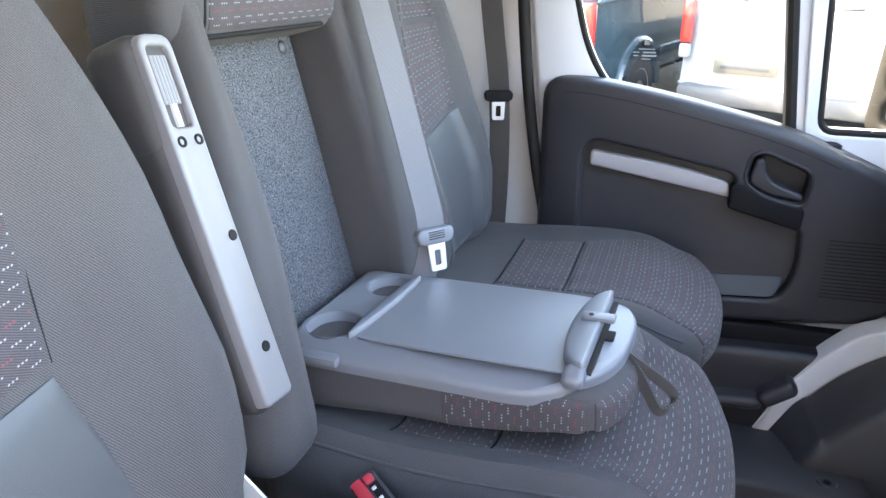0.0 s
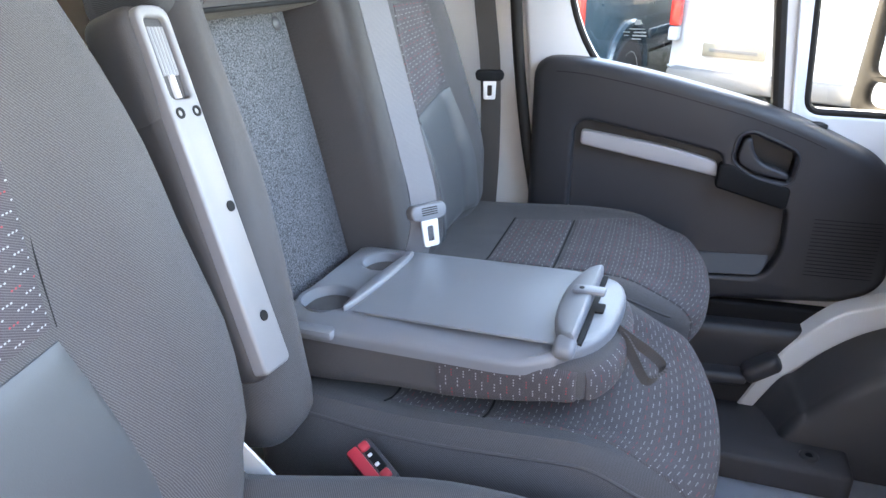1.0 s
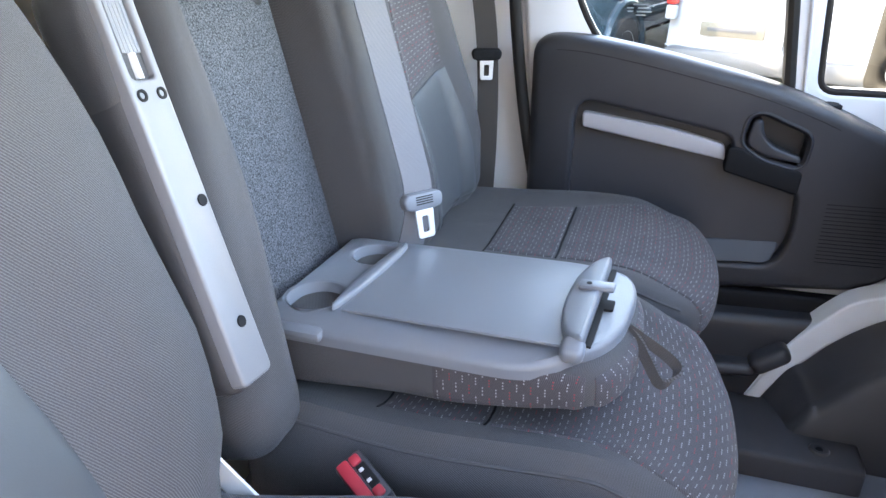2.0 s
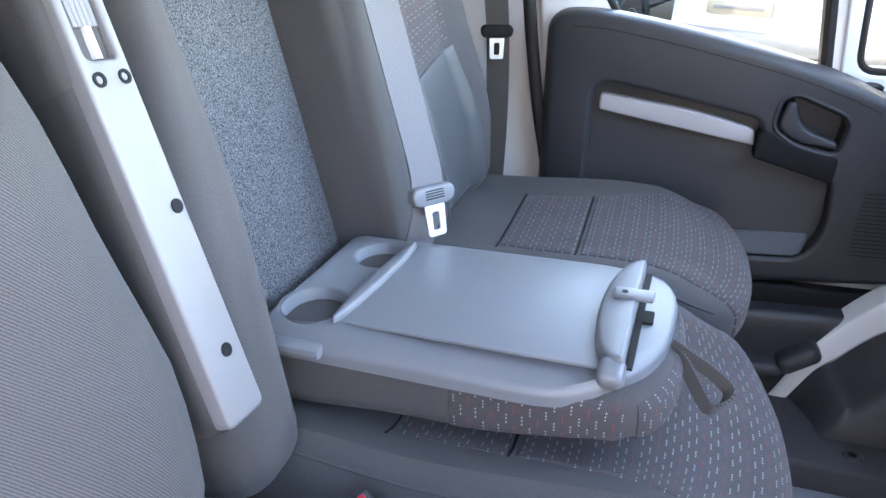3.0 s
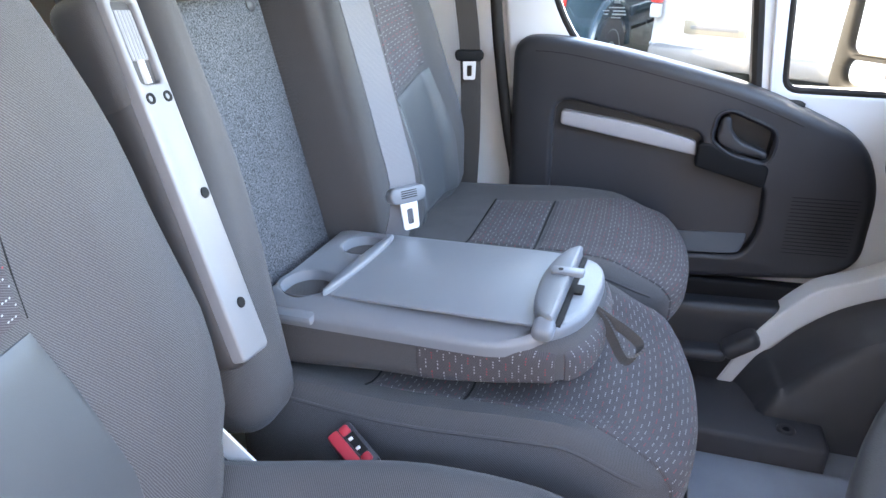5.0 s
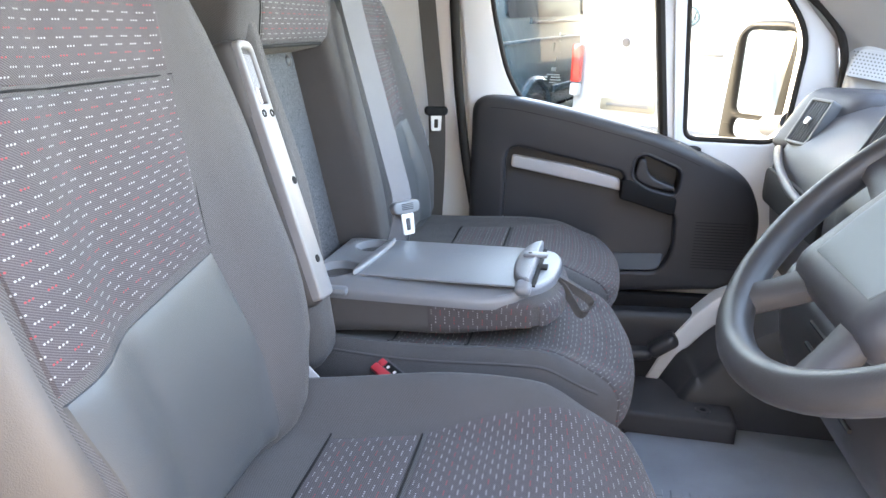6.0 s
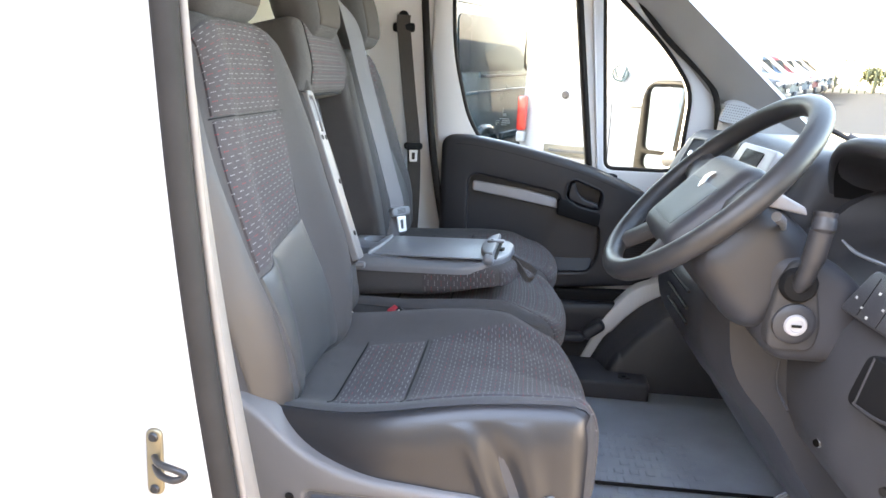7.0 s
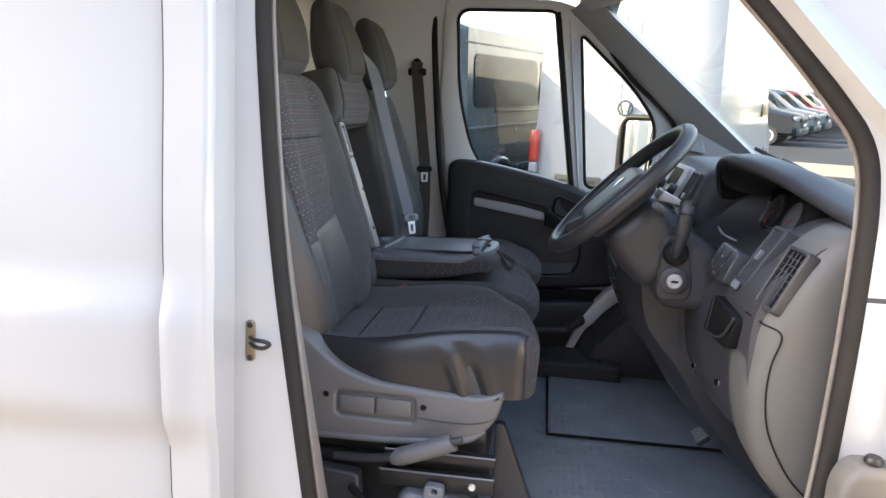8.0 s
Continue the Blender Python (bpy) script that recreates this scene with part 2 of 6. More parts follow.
# ---- builders ----
def thing(name, label, category, group="", kind="", at=(0, 0, 0)):
    ob = new(name)
    ob.matrix_basis = Matrix.Translation(at)
    ob.empty_display_size = 0.05
    return tagged(ob, label, category, group, kind)


def finish(bm, name, mat, sharp=38):
    bmesh.ops.recalc_face_normals(bm, faces=bm.faces)
    me = bpy.data.meshes.new(name)
    bm.to_mesh(me)
    bm.free()
    me.materials.append(mat)
    me.polygons.foreach_set("use_smooth", [True] * len(me.polygons))
    me.set_sharp_from_angle(angle=radians(sharp))
    return me


def part(name, bm, mat, parent=None, label="", sharp=38):
    """One mesh under a thing; its coordinates are the world's."""
    ob = new(name, finish(bm, name, mat, sharp))
    if parent:
        ob.parent = parent
        m = parent.matrix_basis if not parent.parent else parent.parent.matrix_basis @ parent.matrix_parent_inverse @ parent.matrix_basis
        ob.matrix_parent_inverse = m.inverted()
    if label:
        ob["label"] = label
    return ob


def setting(name, bm, mat, label, category, sharp=38):
    return tagged(part(name, bm, mat, None, "", sharp), label, category, "", "structure")


class Soft:
    """A padded block: a rounded box, bent by warp. Points of its skin are named by a place on the cube -1..1."""

    def __init__(s, size, r, warp=None):
        s.h, s.r, s.warp = Vector(size) / 2, r, warp

    def at(s, u):
        p = Vector((u[0] * s.h.x, u[1] * s.h.y, u[2] * s.h.z))
        r = min(s.r, *s.h)
        inner = Vector([max(-(h - r), min(h - r, c)) for c, h in zip(p, s.h)])
        d = p - inner
        if d.length > 1e-9:
            p = inner + d.normalized() * r
        return s.warp(p) if s.warp else p

    def mesh(s, n=14):
        bm = bmesh.new()
        uv = bm.loops.layers.uv.new("UVMap")
        made = {}

        def vert(u):
            k = tuple(round(c, 5) for c in u)
            if k not in made:
                made[k] = bm.verts.new(s.at(k))
            return made[k]
        g = [-math.cos(math.pi * i / n) * 0.35 + (2 * i / n - 1) * 0.65 for i in range(n + 1)]
        for ax in range(3):
            b, c = (ax + 1) % 3, (ax + 2) % 3
            for sg in (-1, 1):
                for i in range(n):
                    for j in range(n):
                        us = []
                        for ii, jj in ((i, j), (i + 1, j), (i + 1, j + 1), (i, j + 1)):
                            u = [0, 0, 0]
                            u[ax], u[b], u[c] = sg, g[ii], g[jj]
                            us.append(u)
                        try:
                            f = bm.faces.new([vert(u) for u in us])
                        except ValueError:
                            continue
                        for loop, u in zip(f.loops, us):
                            loop[uv].uv = (u[b] * s.h[b], u[c] * s.h[c])
        return bm

    def normal(s, fn, a, b):
        e = 0.01
        d1, d2 = s.at(fn(a + e, b)) - s.at(fn(a - e, b)), s.at(fn(a, b + e)) - s.at(fn(a, b - e))
        return d1.cross(d2).normalized()

    def patch(s, fn, lift=0.004, n=16, flip=1, tuck=0.004, swap=False, extra=None):
        """A sewn panel on the skin: fn takes s, t of 0..1 to the cube."""
        bm = bmesh.new()
        uv = bm.loops.layers.uv.new("UVMap")
        g = [0.0, 0.012, 0.03, 0.06] + [0.10 + 0.80 * i / n for i in range(n + 1)] + [0.94, 0.97, 0.988, 1.0]
        m = len(g)
        skinp = [[s.at(fn(a, b)) for b in g] for a in g]
        half = m // 2
        wu = sum((skinp[i + 1][half] - skinp[i][half]).length for i in range(m - 1))
        wv = sum((skinp[half][j + 1] - skinp[half][j]).length for j in range(m - 1))
        rows = []
        for i in range(m):
            row = []
            for j in range(m):
                d = min(min(g[i], 1 - g[i]) * wu, min(g[j], 1 - g[j]) * wv)
                rise = -tuck if d < 1e-6 else lift * (1 - math.exp(-d / 0.006))
                rise += extra(g[i], g[j]) if extra else 0.0
                row.append(bm.verts.new(skinp[i][j] + s.normal(fn, g[i], g[j]) * flip * rise))
            rows.append(row)
        mid = m // 2
        lu = [0.0]
        for i in range(1, m):
            lu.append(lu[-1] + (rows[i][mid].co - rows[i - 1][mid].co).length)
        lv = [0.0]
        for j in range(1, m):
            lv.append(lv[-1] + (rows[mid][j].co - rows[mid][j - 1].co).length)
        for i in range(m - 1):
            for j in range(m - 1):
                f = bm.faces.new((rows[i][j], rows[i + 1][j], rows[i + 1][j + 1], rows[i][j + 1]))
                for loop, (a, b) in zip(f.loops, ((i, j), (i + 1, j), (i + 1, j + 1), (i, j + 1))):
                    loop[uv].uv = (lv[b], lu[a]) if swap else (lu[a], lv[b])
        return bm

    def seam(s, fn, lift=0.0005, r=0.0016, n=40):
        return tube([s.at(fn(i / n)) for i in range(n + 1)], r, 6)


def frames_along(pts):
    pts = [Vector(p) for p in pts]
    out, up = [], None
    for i, p in enumerate(pts):
        t = (pts[min(i + 1, len(pts) - 1)] - pts[max(i - 1, 0)]).normalized()
        if up is None:
            up = t.orthogonal().normalized()
        up = (up - t * up.dot(t)).normalized()
        out.append((p, t, up, t.cross(up)))
    return out


def tube(pts, r, seg=10, closed=False, bm=None):
    bm = bm or bmesh.new()
    rings = []
    rr = r if isinstance(r, (list, tuple)) else [r] * len(pts)
    for (p, t, a, b), q in zip(frames_along(pts), rr):
        rings.append([bm.verts.new(p + (a * math.cos(k) + b * math.sin(k)) * q) for k in [2 * math.pi * i / seg for i in range(seg)]])
    for r0, r1 in zip(rings, rings[1:] + ([rings[0]] if closed else [])):
        for i in range(seg):
            bm.faces.new((r0[i], r0[(i + 1) % seg], r1[(i + 1) % seg], r1[i]))
    if not closed:
        bm.faces.new(rings[0][::-1])
        bm.faces.new(rings[-1])
    return bm


def smooth_path(pts, n=8, closed=False):
    """Catmull-Rom through the points."""
    pts = [Vector(p) for p in pts]
    k, out = len(pts), []
    for i in range(k if closed else k - 1):
        p0, p1, p2, p3 = (pts[(i + d) % k] if closed else pts[max(0, min(k - 1, i + d))] for d in (-1, 0, 1, 2))
        for j in range(n):
            t = j / n
            out.append(0.5 * ((2 * p1) + (p2 - p0) * t + (2 * p0 - 5 * p1 + 4 * p2 - p3) * t * t + (3 * p1 - p0 - 3 * p2 + p3) * t ** 3))
    if not closed:
        out.append(pts[-1])
    return out


def rounded(poly, r, n=5):
    """A polygon (2D) with rounded corners; r: one radius or one for each corner."""
    poly = [Vector(p) for p in poly]
    out = []
    for i, p in enumerate(poly):
        q = r[i] if isinstance(r, (list, tuple)) else r
        a, b = poly[i - 1] - p, poly[(i + 1) % len(poly)] - p
        d = min(q, a.length * 0.48, b.length * 0.48)
        pa, pb = p + a.normalized() * d, p + b.normalized() * d
        for k in range(n + 1):
            t = k / n
            out.append((1 - t) ** 2 * pa + 2 * t * (1 - t) * p + t * t * pb)
    return out


def offset(loop, d):
    """Moves a closed 2D loop inwards (its area shrinks) by d."""
    k = len(loop)
    area = sum(loop[i - 1].x * loop[i].y - loop[i].x * loop[i - 1].y for i in range(k))
    sg = 1 if area > 0 else -1
    out = []
    for i in range(k):
        e = (loop[(i + 1) % k] - loop[i - 1])
        nrm = Vector((-e.y, e.x)).normalized() * sg if e.length > 1e-9 else Vector((0, 0))
        out.append(loop[i] + nrm * d)
    return out


def plate(outer, place, depth, holes=(), rim=0.0, steps=3, back=True, inner=None):
    """A slab cut from a 2D outline with holes. place(u, v, w): 3D, w from 0 (face) to depth (back). Its rims are rounded."""
    bm = bmesh.new()
    outer = [Vector(p) for p in outer]
    holes = [[Vector(p) for p in h] for h in holes]

    def ring(loop, w):
        return [bm.verts.new(place(p.x, p.y, w)) for p in loop]

    def walls(a, b):
        k = len(a)
        for i in range(k):
            bm.faces.new((a[i], a[(i + 1) % k], b[(i + 1) % k], b[i]))

    def rims(loop, sg):
        out = []
        bevel = rim_of[sg]
        if bevel > 0:
            for k in range(steps + 1):
                a = math.pi / 2 * k / steps
                out.append(ring(offset(loop, sg * bevel * (1 - math.sin(a))), bevel * (1 - math.cos(a))))
        else:
            out.append(ring(loop, 0))
        out.append(ring(loop, depth))
        for a, b in zip(out, out[1:]):
            walls(a, b)
        return out
    rim_of = {1: rim, -1: rim if inner is None else inner}
    sets = [rims(outer, 1)] + [rims(h, -1) for h in holes]
    for end in ((0, -1) if back else (0,)):
        edges = []
        for st in sets:
            loop = st[end]
            for i in range(len(loop)):
                e = bm.edges.get((loop[i], loop[(i + 1) % len(loop)])) or bm.edges.new((loop[i], loop[(i + 1) % len(loop)]))
                edges.append(e)
        bmesh.ops.triangle_fill(bm, edges=edges, use_beauty=True)
    return bm


def box(lo, hi, r=0.004, seg=2):
    bm = bmesh.new()
    bmesh.ops.create_cube(bm, size=1)
    lo, hi = Vector(lo), Vector(hi)
    for v in bm.verts:
        v.co = Vector([(a + b) / 2 + c * (b - a) for a, b, c in zip(lo, hi, v.co)])
    if r > 0:
        bmesh.ops.bevel(bm, geom=list(bm.edges), offset=min(r, 0.45 * min(hi - lo)), segments=seg, profile=0.5, affect="EDGES")
    return bm


def turned(bm, m):
    bmesh.ops.transform(bm, matrix=m, verts=bm.verts)
    return bm


def axes(o, x, y):
    """A pose whose x and y axes run along the two given directions."""
    x, o = Vector(x).normalized(), Vector(o)
    z = x.cross(Vector(y)).normalized()
    y = z.cross(x)
    return Matrix(((x.x, y.x, z.x, o.x), (x.y, y.y, z.y, o.y), (x.z, y.z, z.z, o.z), (0, 0, 0, 1)))


def lathe(profile, m, seg=24):
    """Turns a profile of (radius, height) round z, then poses it."""
    bm = bmesh.new()
    rings = []
    for r, z in profile:
        if r < 1e-6:
            rings.append([bm.verts.new((0, 0, z))])
        else:
            rings.append([bm.verts.new((r * math.cos(2 * math.pi * i / seg), r * math.sin(2 * math.pi * i / seg), z)) for i in range(seg)])
    for a, b in zip(rings, rings[1:]):
        for i in range(seg):
            j = (i + 1) % seg
            if len(a) == 1 and len(b) == 1:
                continue
            if len(a) == 1:
                bm.faces.new((a[0], b[i], b[j]))
            elif len(b) == 1:
                bm.faces.new((a[i], a[j], b[0]))
            else:
                bm.faces.new((a[i], a[j], b[j], b[i]))
    return turned(bm, m)


def ribbon(pts, across, width, thick=0.0022, bm=None):
    """Webbing along a path; across: the direction of its width."""
    bm = bm or bmesh.new()
    uv = bm.loops.layers.uv.verify()
    rings, run, runs = [], 0.0, []
    pts = [Vector(p) for p in pts]
    for i, (p, t, a, b) in enumerate(frames_along(pts)):
        w = Vector(across(i / (len(pts) - 1)) if callable(across) else across)
        w = (w - t * w.dot(t)).normalized()
        nrm = t.cross(w)
        rings.append([bm.verts.new(p + w * sx * width / 2 + nrm * sy * thick / 2) for sx, sy in ((-1, -1), (1, -1), (1, 1), (-1, 1))])
        if i:
            run += (p - pts[i - 1]).length
        runs.append(run)
    us = (0, width, width, 0)
    for k in range(len(rings) - 1):
        for i in range(4):
            j = (i + 1) % 4
            f = bm.faces.new((rings[k][i], rings[k][j], rings[k + 1][j], rings[k + 1][i]))
            for loop, q in zip(f.loops, ((us[i], runs[k]), (us[j], runs[k]), (us[j], runs[k + 1]), (us[i], runs[k + 1]))):
                loop[uv].uv = q
    bm.faces.new(rings[0][::-1])
    bm.faces.new(rings[-1])
    return bm


def lerp(table, x):
    """Piecewise linear: table of (x, value)."""
    if x <= table[0][0]:
        return table[0][1]
    for (a, va), (b, vb) in zip(table, table[1:]):
        if x <= b:
            k = (x - a) / (b - a)
            k = k * k * (3 - 2 * k)
            return va + (vb - va) * k
    return table[-1][1]


def loft(sections, closed=True, cap=True):
    """Skins rings of equal length."""
    bm = bmesh.new()
    uv = bm.loops.layers.uv.new("UVMap")
    rings = [[bm.verts.new(p) for p in s] for s in sections]
    k = len(rings[0])
    for a, b in zip(rings, rings[1:]):
        for i in range(k if closed else k - 1):
            j = (i + 1) % k
            f = bm.faces.new((a[i], a[j], b[j], b[i]))
            for loop in f.loops:
                loop[uv].uv = (loop.vert.co.y, loop.vert.co.z + loop.vert.co.x)
    if cap and closed:
        bm.faces.new(rings[0][::-1])
        bm.faces.new(rings[-1])
    return bm


# ---- the cab's shell ----
FLOOR_Z = 0.62


def side_place(sign, y_of_z):
    return lambda u, v, w: Vector((u, sign * (y_of_z(v) - w), v))


def side_y(z):
    """Half width of the body, with its tumblehome."""
    return lerp([(0.3, 0.99), (0.9, 1.02), (1.35, 1.015), (1.8, 0.985), (2.3, 0.90)], z)


APERTURE = [(-0.345, 1.85), (-0.32, 1.45), (-0.245, 0.95), (-0.20, 0.66), (0.46, 0.66), (0.535, 1.0), (0.553, 1.33), (0.556, 1.52), (0.545, 1.605), (0.44, 1.73), (0.20, 1.98), (0.05, 2.06), (-0.30, 2.06)]
JAMB = lambda z: 0.935 + (1.3 - z) * 0.06
ap = rounded(APERTURE, [0.2, 0.2, 0.1, 0.08, 0.10, 0.15, 0.1, 0.06, 0.05, 0.1, 0.1, 0.06, 0.06], 4)
ap = offset(ap, -0.022)

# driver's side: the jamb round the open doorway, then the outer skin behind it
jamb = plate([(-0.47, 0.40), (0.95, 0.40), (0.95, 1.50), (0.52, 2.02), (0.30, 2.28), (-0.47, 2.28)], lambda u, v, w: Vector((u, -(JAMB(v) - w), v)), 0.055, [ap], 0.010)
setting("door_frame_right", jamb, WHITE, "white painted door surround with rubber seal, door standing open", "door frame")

seal = smooth_path([(p.x, -(JAMB(p.y) - 0.008), p.y) for p in ap], 2, True)
setting("trim_door_seal", tube(seal, 0.013, 14, True), RUBBER, "black rubber door seal round the driver's doorway", "door seal")
lip = smooth_path([(p.x, -(JAMB(p.y) - 0.026), p.y) for p in offset(ap, 0.010)], 2, True)
setting("trim_seal_lip", tube(lip, 0.0045, 10, True), LIPG, "grey inner lip of the doorway seal", "door seal")


def skin(x0, x1, label, name, deep=0.03):
    """Outer side panel with its pressed flutes."""
    bm = bmesh.new()
    zs = [0.35 + 2.1 * i / 84 for i in range(85)]
    xs = [x0 + (x1 - x0) * i / 24 for i in range(25)]

    def y(x, z):
        d = side_y(z)
        d += 0.022 * (lerp([(1.07, 0), (1.145, 1), (1.285, 1), (1.375, 0)], z)) * lerp([(x0 - 0.01, 1), (x1 - 0.07, 1), (x1 - 0.02, 0.4)], x)
        d -= 0.02 * lerp([(0.6, 1), (0.78, 0)], z)
        return -(d - 0.012 * lerp([(x1 - 0.012, 0), (x1, 1)], x))
    grid = [[bm.verts.new((x, y(x, z), z)) for z in zs] for x in xs]
    inner = [[bm.verts.new((x, y(x, z) + deep, z)) for z in zs] for x in xs]
    for i in range(24):
        for j in range(84):
            bm.faces.new((grid[i][j], grid[i + 1][j], grid[i + 1][j + 1], grid[i][j + 1]))
    for j in range(84):
        bm.faces.new((grid[24][j], inner[24][j], inner[24][j + 1], grid[24][j + 1]))
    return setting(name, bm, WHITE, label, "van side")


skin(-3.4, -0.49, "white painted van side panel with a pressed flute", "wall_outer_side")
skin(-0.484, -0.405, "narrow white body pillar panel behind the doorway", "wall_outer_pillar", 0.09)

# roof, bulkhead, floor
bm = bmesh.new()
rows = []
for i in range(13):
    y = -0.90 + 1.8 * i / 12
    rows.append([bm.verts.new((x, y, z - 0.10 * abs(y / 0.9) ** 3)) for x, z in ((-0.78, 2.26), (-0.3, 2.25), (0.1, 2.21), (0.25, 2.15), (0.33, 2.09), (0.33, 2.14), (0.1, 2.30), (-0.78, 2.36))])
for a, b in zip(rows, rows[1:]):
    for k in range(8):
        bm.faces.new((a[k], a[(k + 1) % 8], b[(k + 1) % 8], b[k]))
setting("ceiling", bm, HEADL, "grey headlining of the van cab", "ceiling")
setting("wall_bulkhead", box((-0.80, -0.95, 0.55), (-0.74, 0.98, 2.35), 0.01), CREAM, "white painted bulkhead behind the seats", "bulkhead")
setting("floor", box((-0.80, -0.93, 0.56), (1.30, 0.95, FLOOR_Z), 0.01), MAT, "dark rubber cab floor covering", "floor")
# the yard rises gently away from the van
YARD = Matrix.Translation((0, -1.0, 0)) @ pose(0, 0, 0, 2.0, 0, 0) @ Matrix.Translation((0, 1.0, 0))
setting("ground", turned(box((-300, -300, -0.2), (300, 400, 0.0), 0), YARD), ASPHALT, "grey asphalt of a vehicle yard", "ground")
setting("pavement", turned(box((-16, -9.2, -0.1), (4.5, 4.3, 0.006), 0), YARD), APRON_DIM, "tan-grey apron beside the parked van, coloured dark as if in shade", "pavement")
# added out of view: blocks low sky so the van's side falls darker
setting("backdrop_shade_wall", turned(box((-45, -9.5, -0.5), (30, -9.0, 6.5), 0.02), YARD), SHADEWALL, "unseen plain grey-brown wall added to cut sky light on the van's side", "yard wall")
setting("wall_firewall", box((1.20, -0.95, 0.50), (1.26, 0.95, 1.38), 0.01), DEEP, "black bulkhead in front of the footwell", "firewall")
setting("wall_front_left", box((0.60, 0.88, 0.50), (1.24, 0.93, 1.40), 0.01), DASH, "black lined side of the passenger footwell", "footwell side")
setting("wall_front_right", box((0.57, -0.93, 0.50), (1.24, -0.88, 1.40), 0.01), DASH, "black lined side of the driver's footwell", "footwell side")

# passenger side: pillar, door frame, door panel
setting("wall_pillar_left", plate(rounded([(-0.80, 0.5), (-0.325, 0.5), (-0.285, 1.15), (-0.33, 1.6), (-0.345, 2.00), (-0.29, 2.085), (0.10, 2.10), (0.10, 2.3), (-0.80, 2.3)], 0.03), lambda u, v, w: Vector((u, side_y(v) - 0.085 + w, v)), 0.045, (), 0.012), WHITE_LIT, "white painted body pillar beside the passenger seat", "pillar")

setting("trim_door_gap", tube(smooth_path([(-0.30, 0.872, 2.062), (0.10, 0.878, 2.062), (0.24, 0.875, 1.985), (0.41, 0.872, 1.79), (0.555, 0.872, 1.662), (0.60, 0.872, 1.59), (0.612, 0.872, 1.49), (0.612, 0.872, 1.38)], 6), 0.010, 8), RUBBER, "black rubber seal of the closed passenger door", "door seal")
setting("trim_door_edge", tube(smooth_path([(-0.30, 0.876, 2.062), (-0.365, 0.880, 2.03), (-0.381, 0.882, 1.943), (-0.366, 0.885, 1.70), (-0.349, 0.885, 1.49), (-0.333, 0.885, 1.356), (-0.315, 0.885, 1.239), (-0.291, 0.885, 1.117), (-0.27, 0.885, 0.98), (-0.26, 0.885, 0.70)], 6), 0.013, 10), RUBBER, "dark rubber seal between the pillar and the closed passenger door", "door seal")
MAIN_WIN = rounded([(-0.285, 2.035), (0.105, 2.035), (0.21, 1.33), (-0.12, 1.36), (-0.215, 1.48), (-0.275, 1.72)], [0.05, 0.03, 0.02, 0.06, 0.12, 0.1], 5)
QUARTER = rounded([(0.205, 1.955), (0.265, 1.345), (0.515, 1.345), (0.525, 1.62), (0.42, 1.76)], [0.03, 0.03, 0.06, 0.06, 0.1], 5)
DOOR_OUT = rounded([(-0.345, 0.60), (0.62, 0.60), (0.62, 1.50), (0.57, 1.72), (0.28, 2.02), (0.10, 2.075), (-0.335, 2.075), (-0.355, 1.7), (-0.305, 1.2)], 0.04, 4)


def left_y(v, w=0.0):
    return side_y(v) - 0.105 + w


door_frame = thing("door_1", "closed white passenger door with black inner panel", "door", kind="structure", at=(0.6, 0.9, 0.6))
part("door_frame", plate(DOOR_OUT, lambda u, v, w: Vector((u, left_y(v) + w, v)), 0.07, [MAIN_WIN, QUARTER], 0.012), WHITE_LIT, door_frame, "white painted inner door frame")
for loop, nm in ((MAIN_WIN, "window_gasket"), (QUARTER, "quarter_gasket")):
    part(nm, tube([(p.x, left_y(p.y) + 0.008, p.y) for p in loop], 0.008, 8, True), RUBBER, door_frame, "black rubber window gasket")
    pane = part("window_pane", plate(offset(loop, -0.01), lambda u, v, w: Vector((u, left_y(v) + 0.03 + w, v)), 0.004), GLASS, door_frame, "clear side window glass")
    pane.visible_shadow = False
for k, (gu, gv, gw, gh) in enumerate(((-0.094, 1.512, 0.012, 0.010), (-0.094, 1.498, 0.034, 0.0022), (-0.116, 1.491, 0.014, 0.0020), (-0.088, 1.491, 0.026, 0.0030), (-0.116, 1.484, 0.010, 0.0020), (-0.088, 1.484, 0.030, 0.0030), (-0.094, 1.477, 0.020, 0.0018))):
    part("glass_mark", box((gu - gw / 2, left_y(gv) + 0.0285, gv - gh / 2), (gu + gw / 2, left_y(gv) + 0.0298, gv + gh / 2), 0), INK, door_frame, "small white etched mark on the glass")
part("window_divider", tube([(0.108, left_y(2.03) + 0.004, 2.03), (0.212, left_y(1.33) + 0.004, 1.33)], 0.013, 8), RUBBER, door_frame, "dark window guide channel")
part("post_crease", tube([(0.160, left_y(2.00) - 0.001, 2.00), (0.240, left_y(1.34) - 0.001, 1.34)], 0.004, 8), WHITE_LIT, door_frame, "pressed edge of the window post")

PANEL = rounded([(-0.305, 0.86), (0.42, 0.942), (0.482, 0.985), (0.482, 1.16), (0.432, 1.262), (0.215, 1.358), (-0.05, 1.418), (-0.20, 1.442), (-0.305, 1.440)], [0.06, 0.05, 0.05, 0.10, 0.08, 0.2, 0.2, 0.1, 0.07], 6)
RECESS = rounded([(-0.205, 0.958), (0.238, 0.985), (0.262, 1.05), (0.256, 1.150), (0.128, 1.178), (0.112, 1.258), (-0.205, 1.316)], [0.04, 0.05, 0.03, 0.02, 0.015, 0.02, 0.05], 5)
HANDLE_HOLE = rounded([(0.140, 1.250), (0.180, 1.222), (0.250, 1.206), (0.256, 1.268), (0.165, 1.304), (0.145, 1.296)], [0.012, 0.02, 0.018, 0.02, 0.018, 0.012], 6)


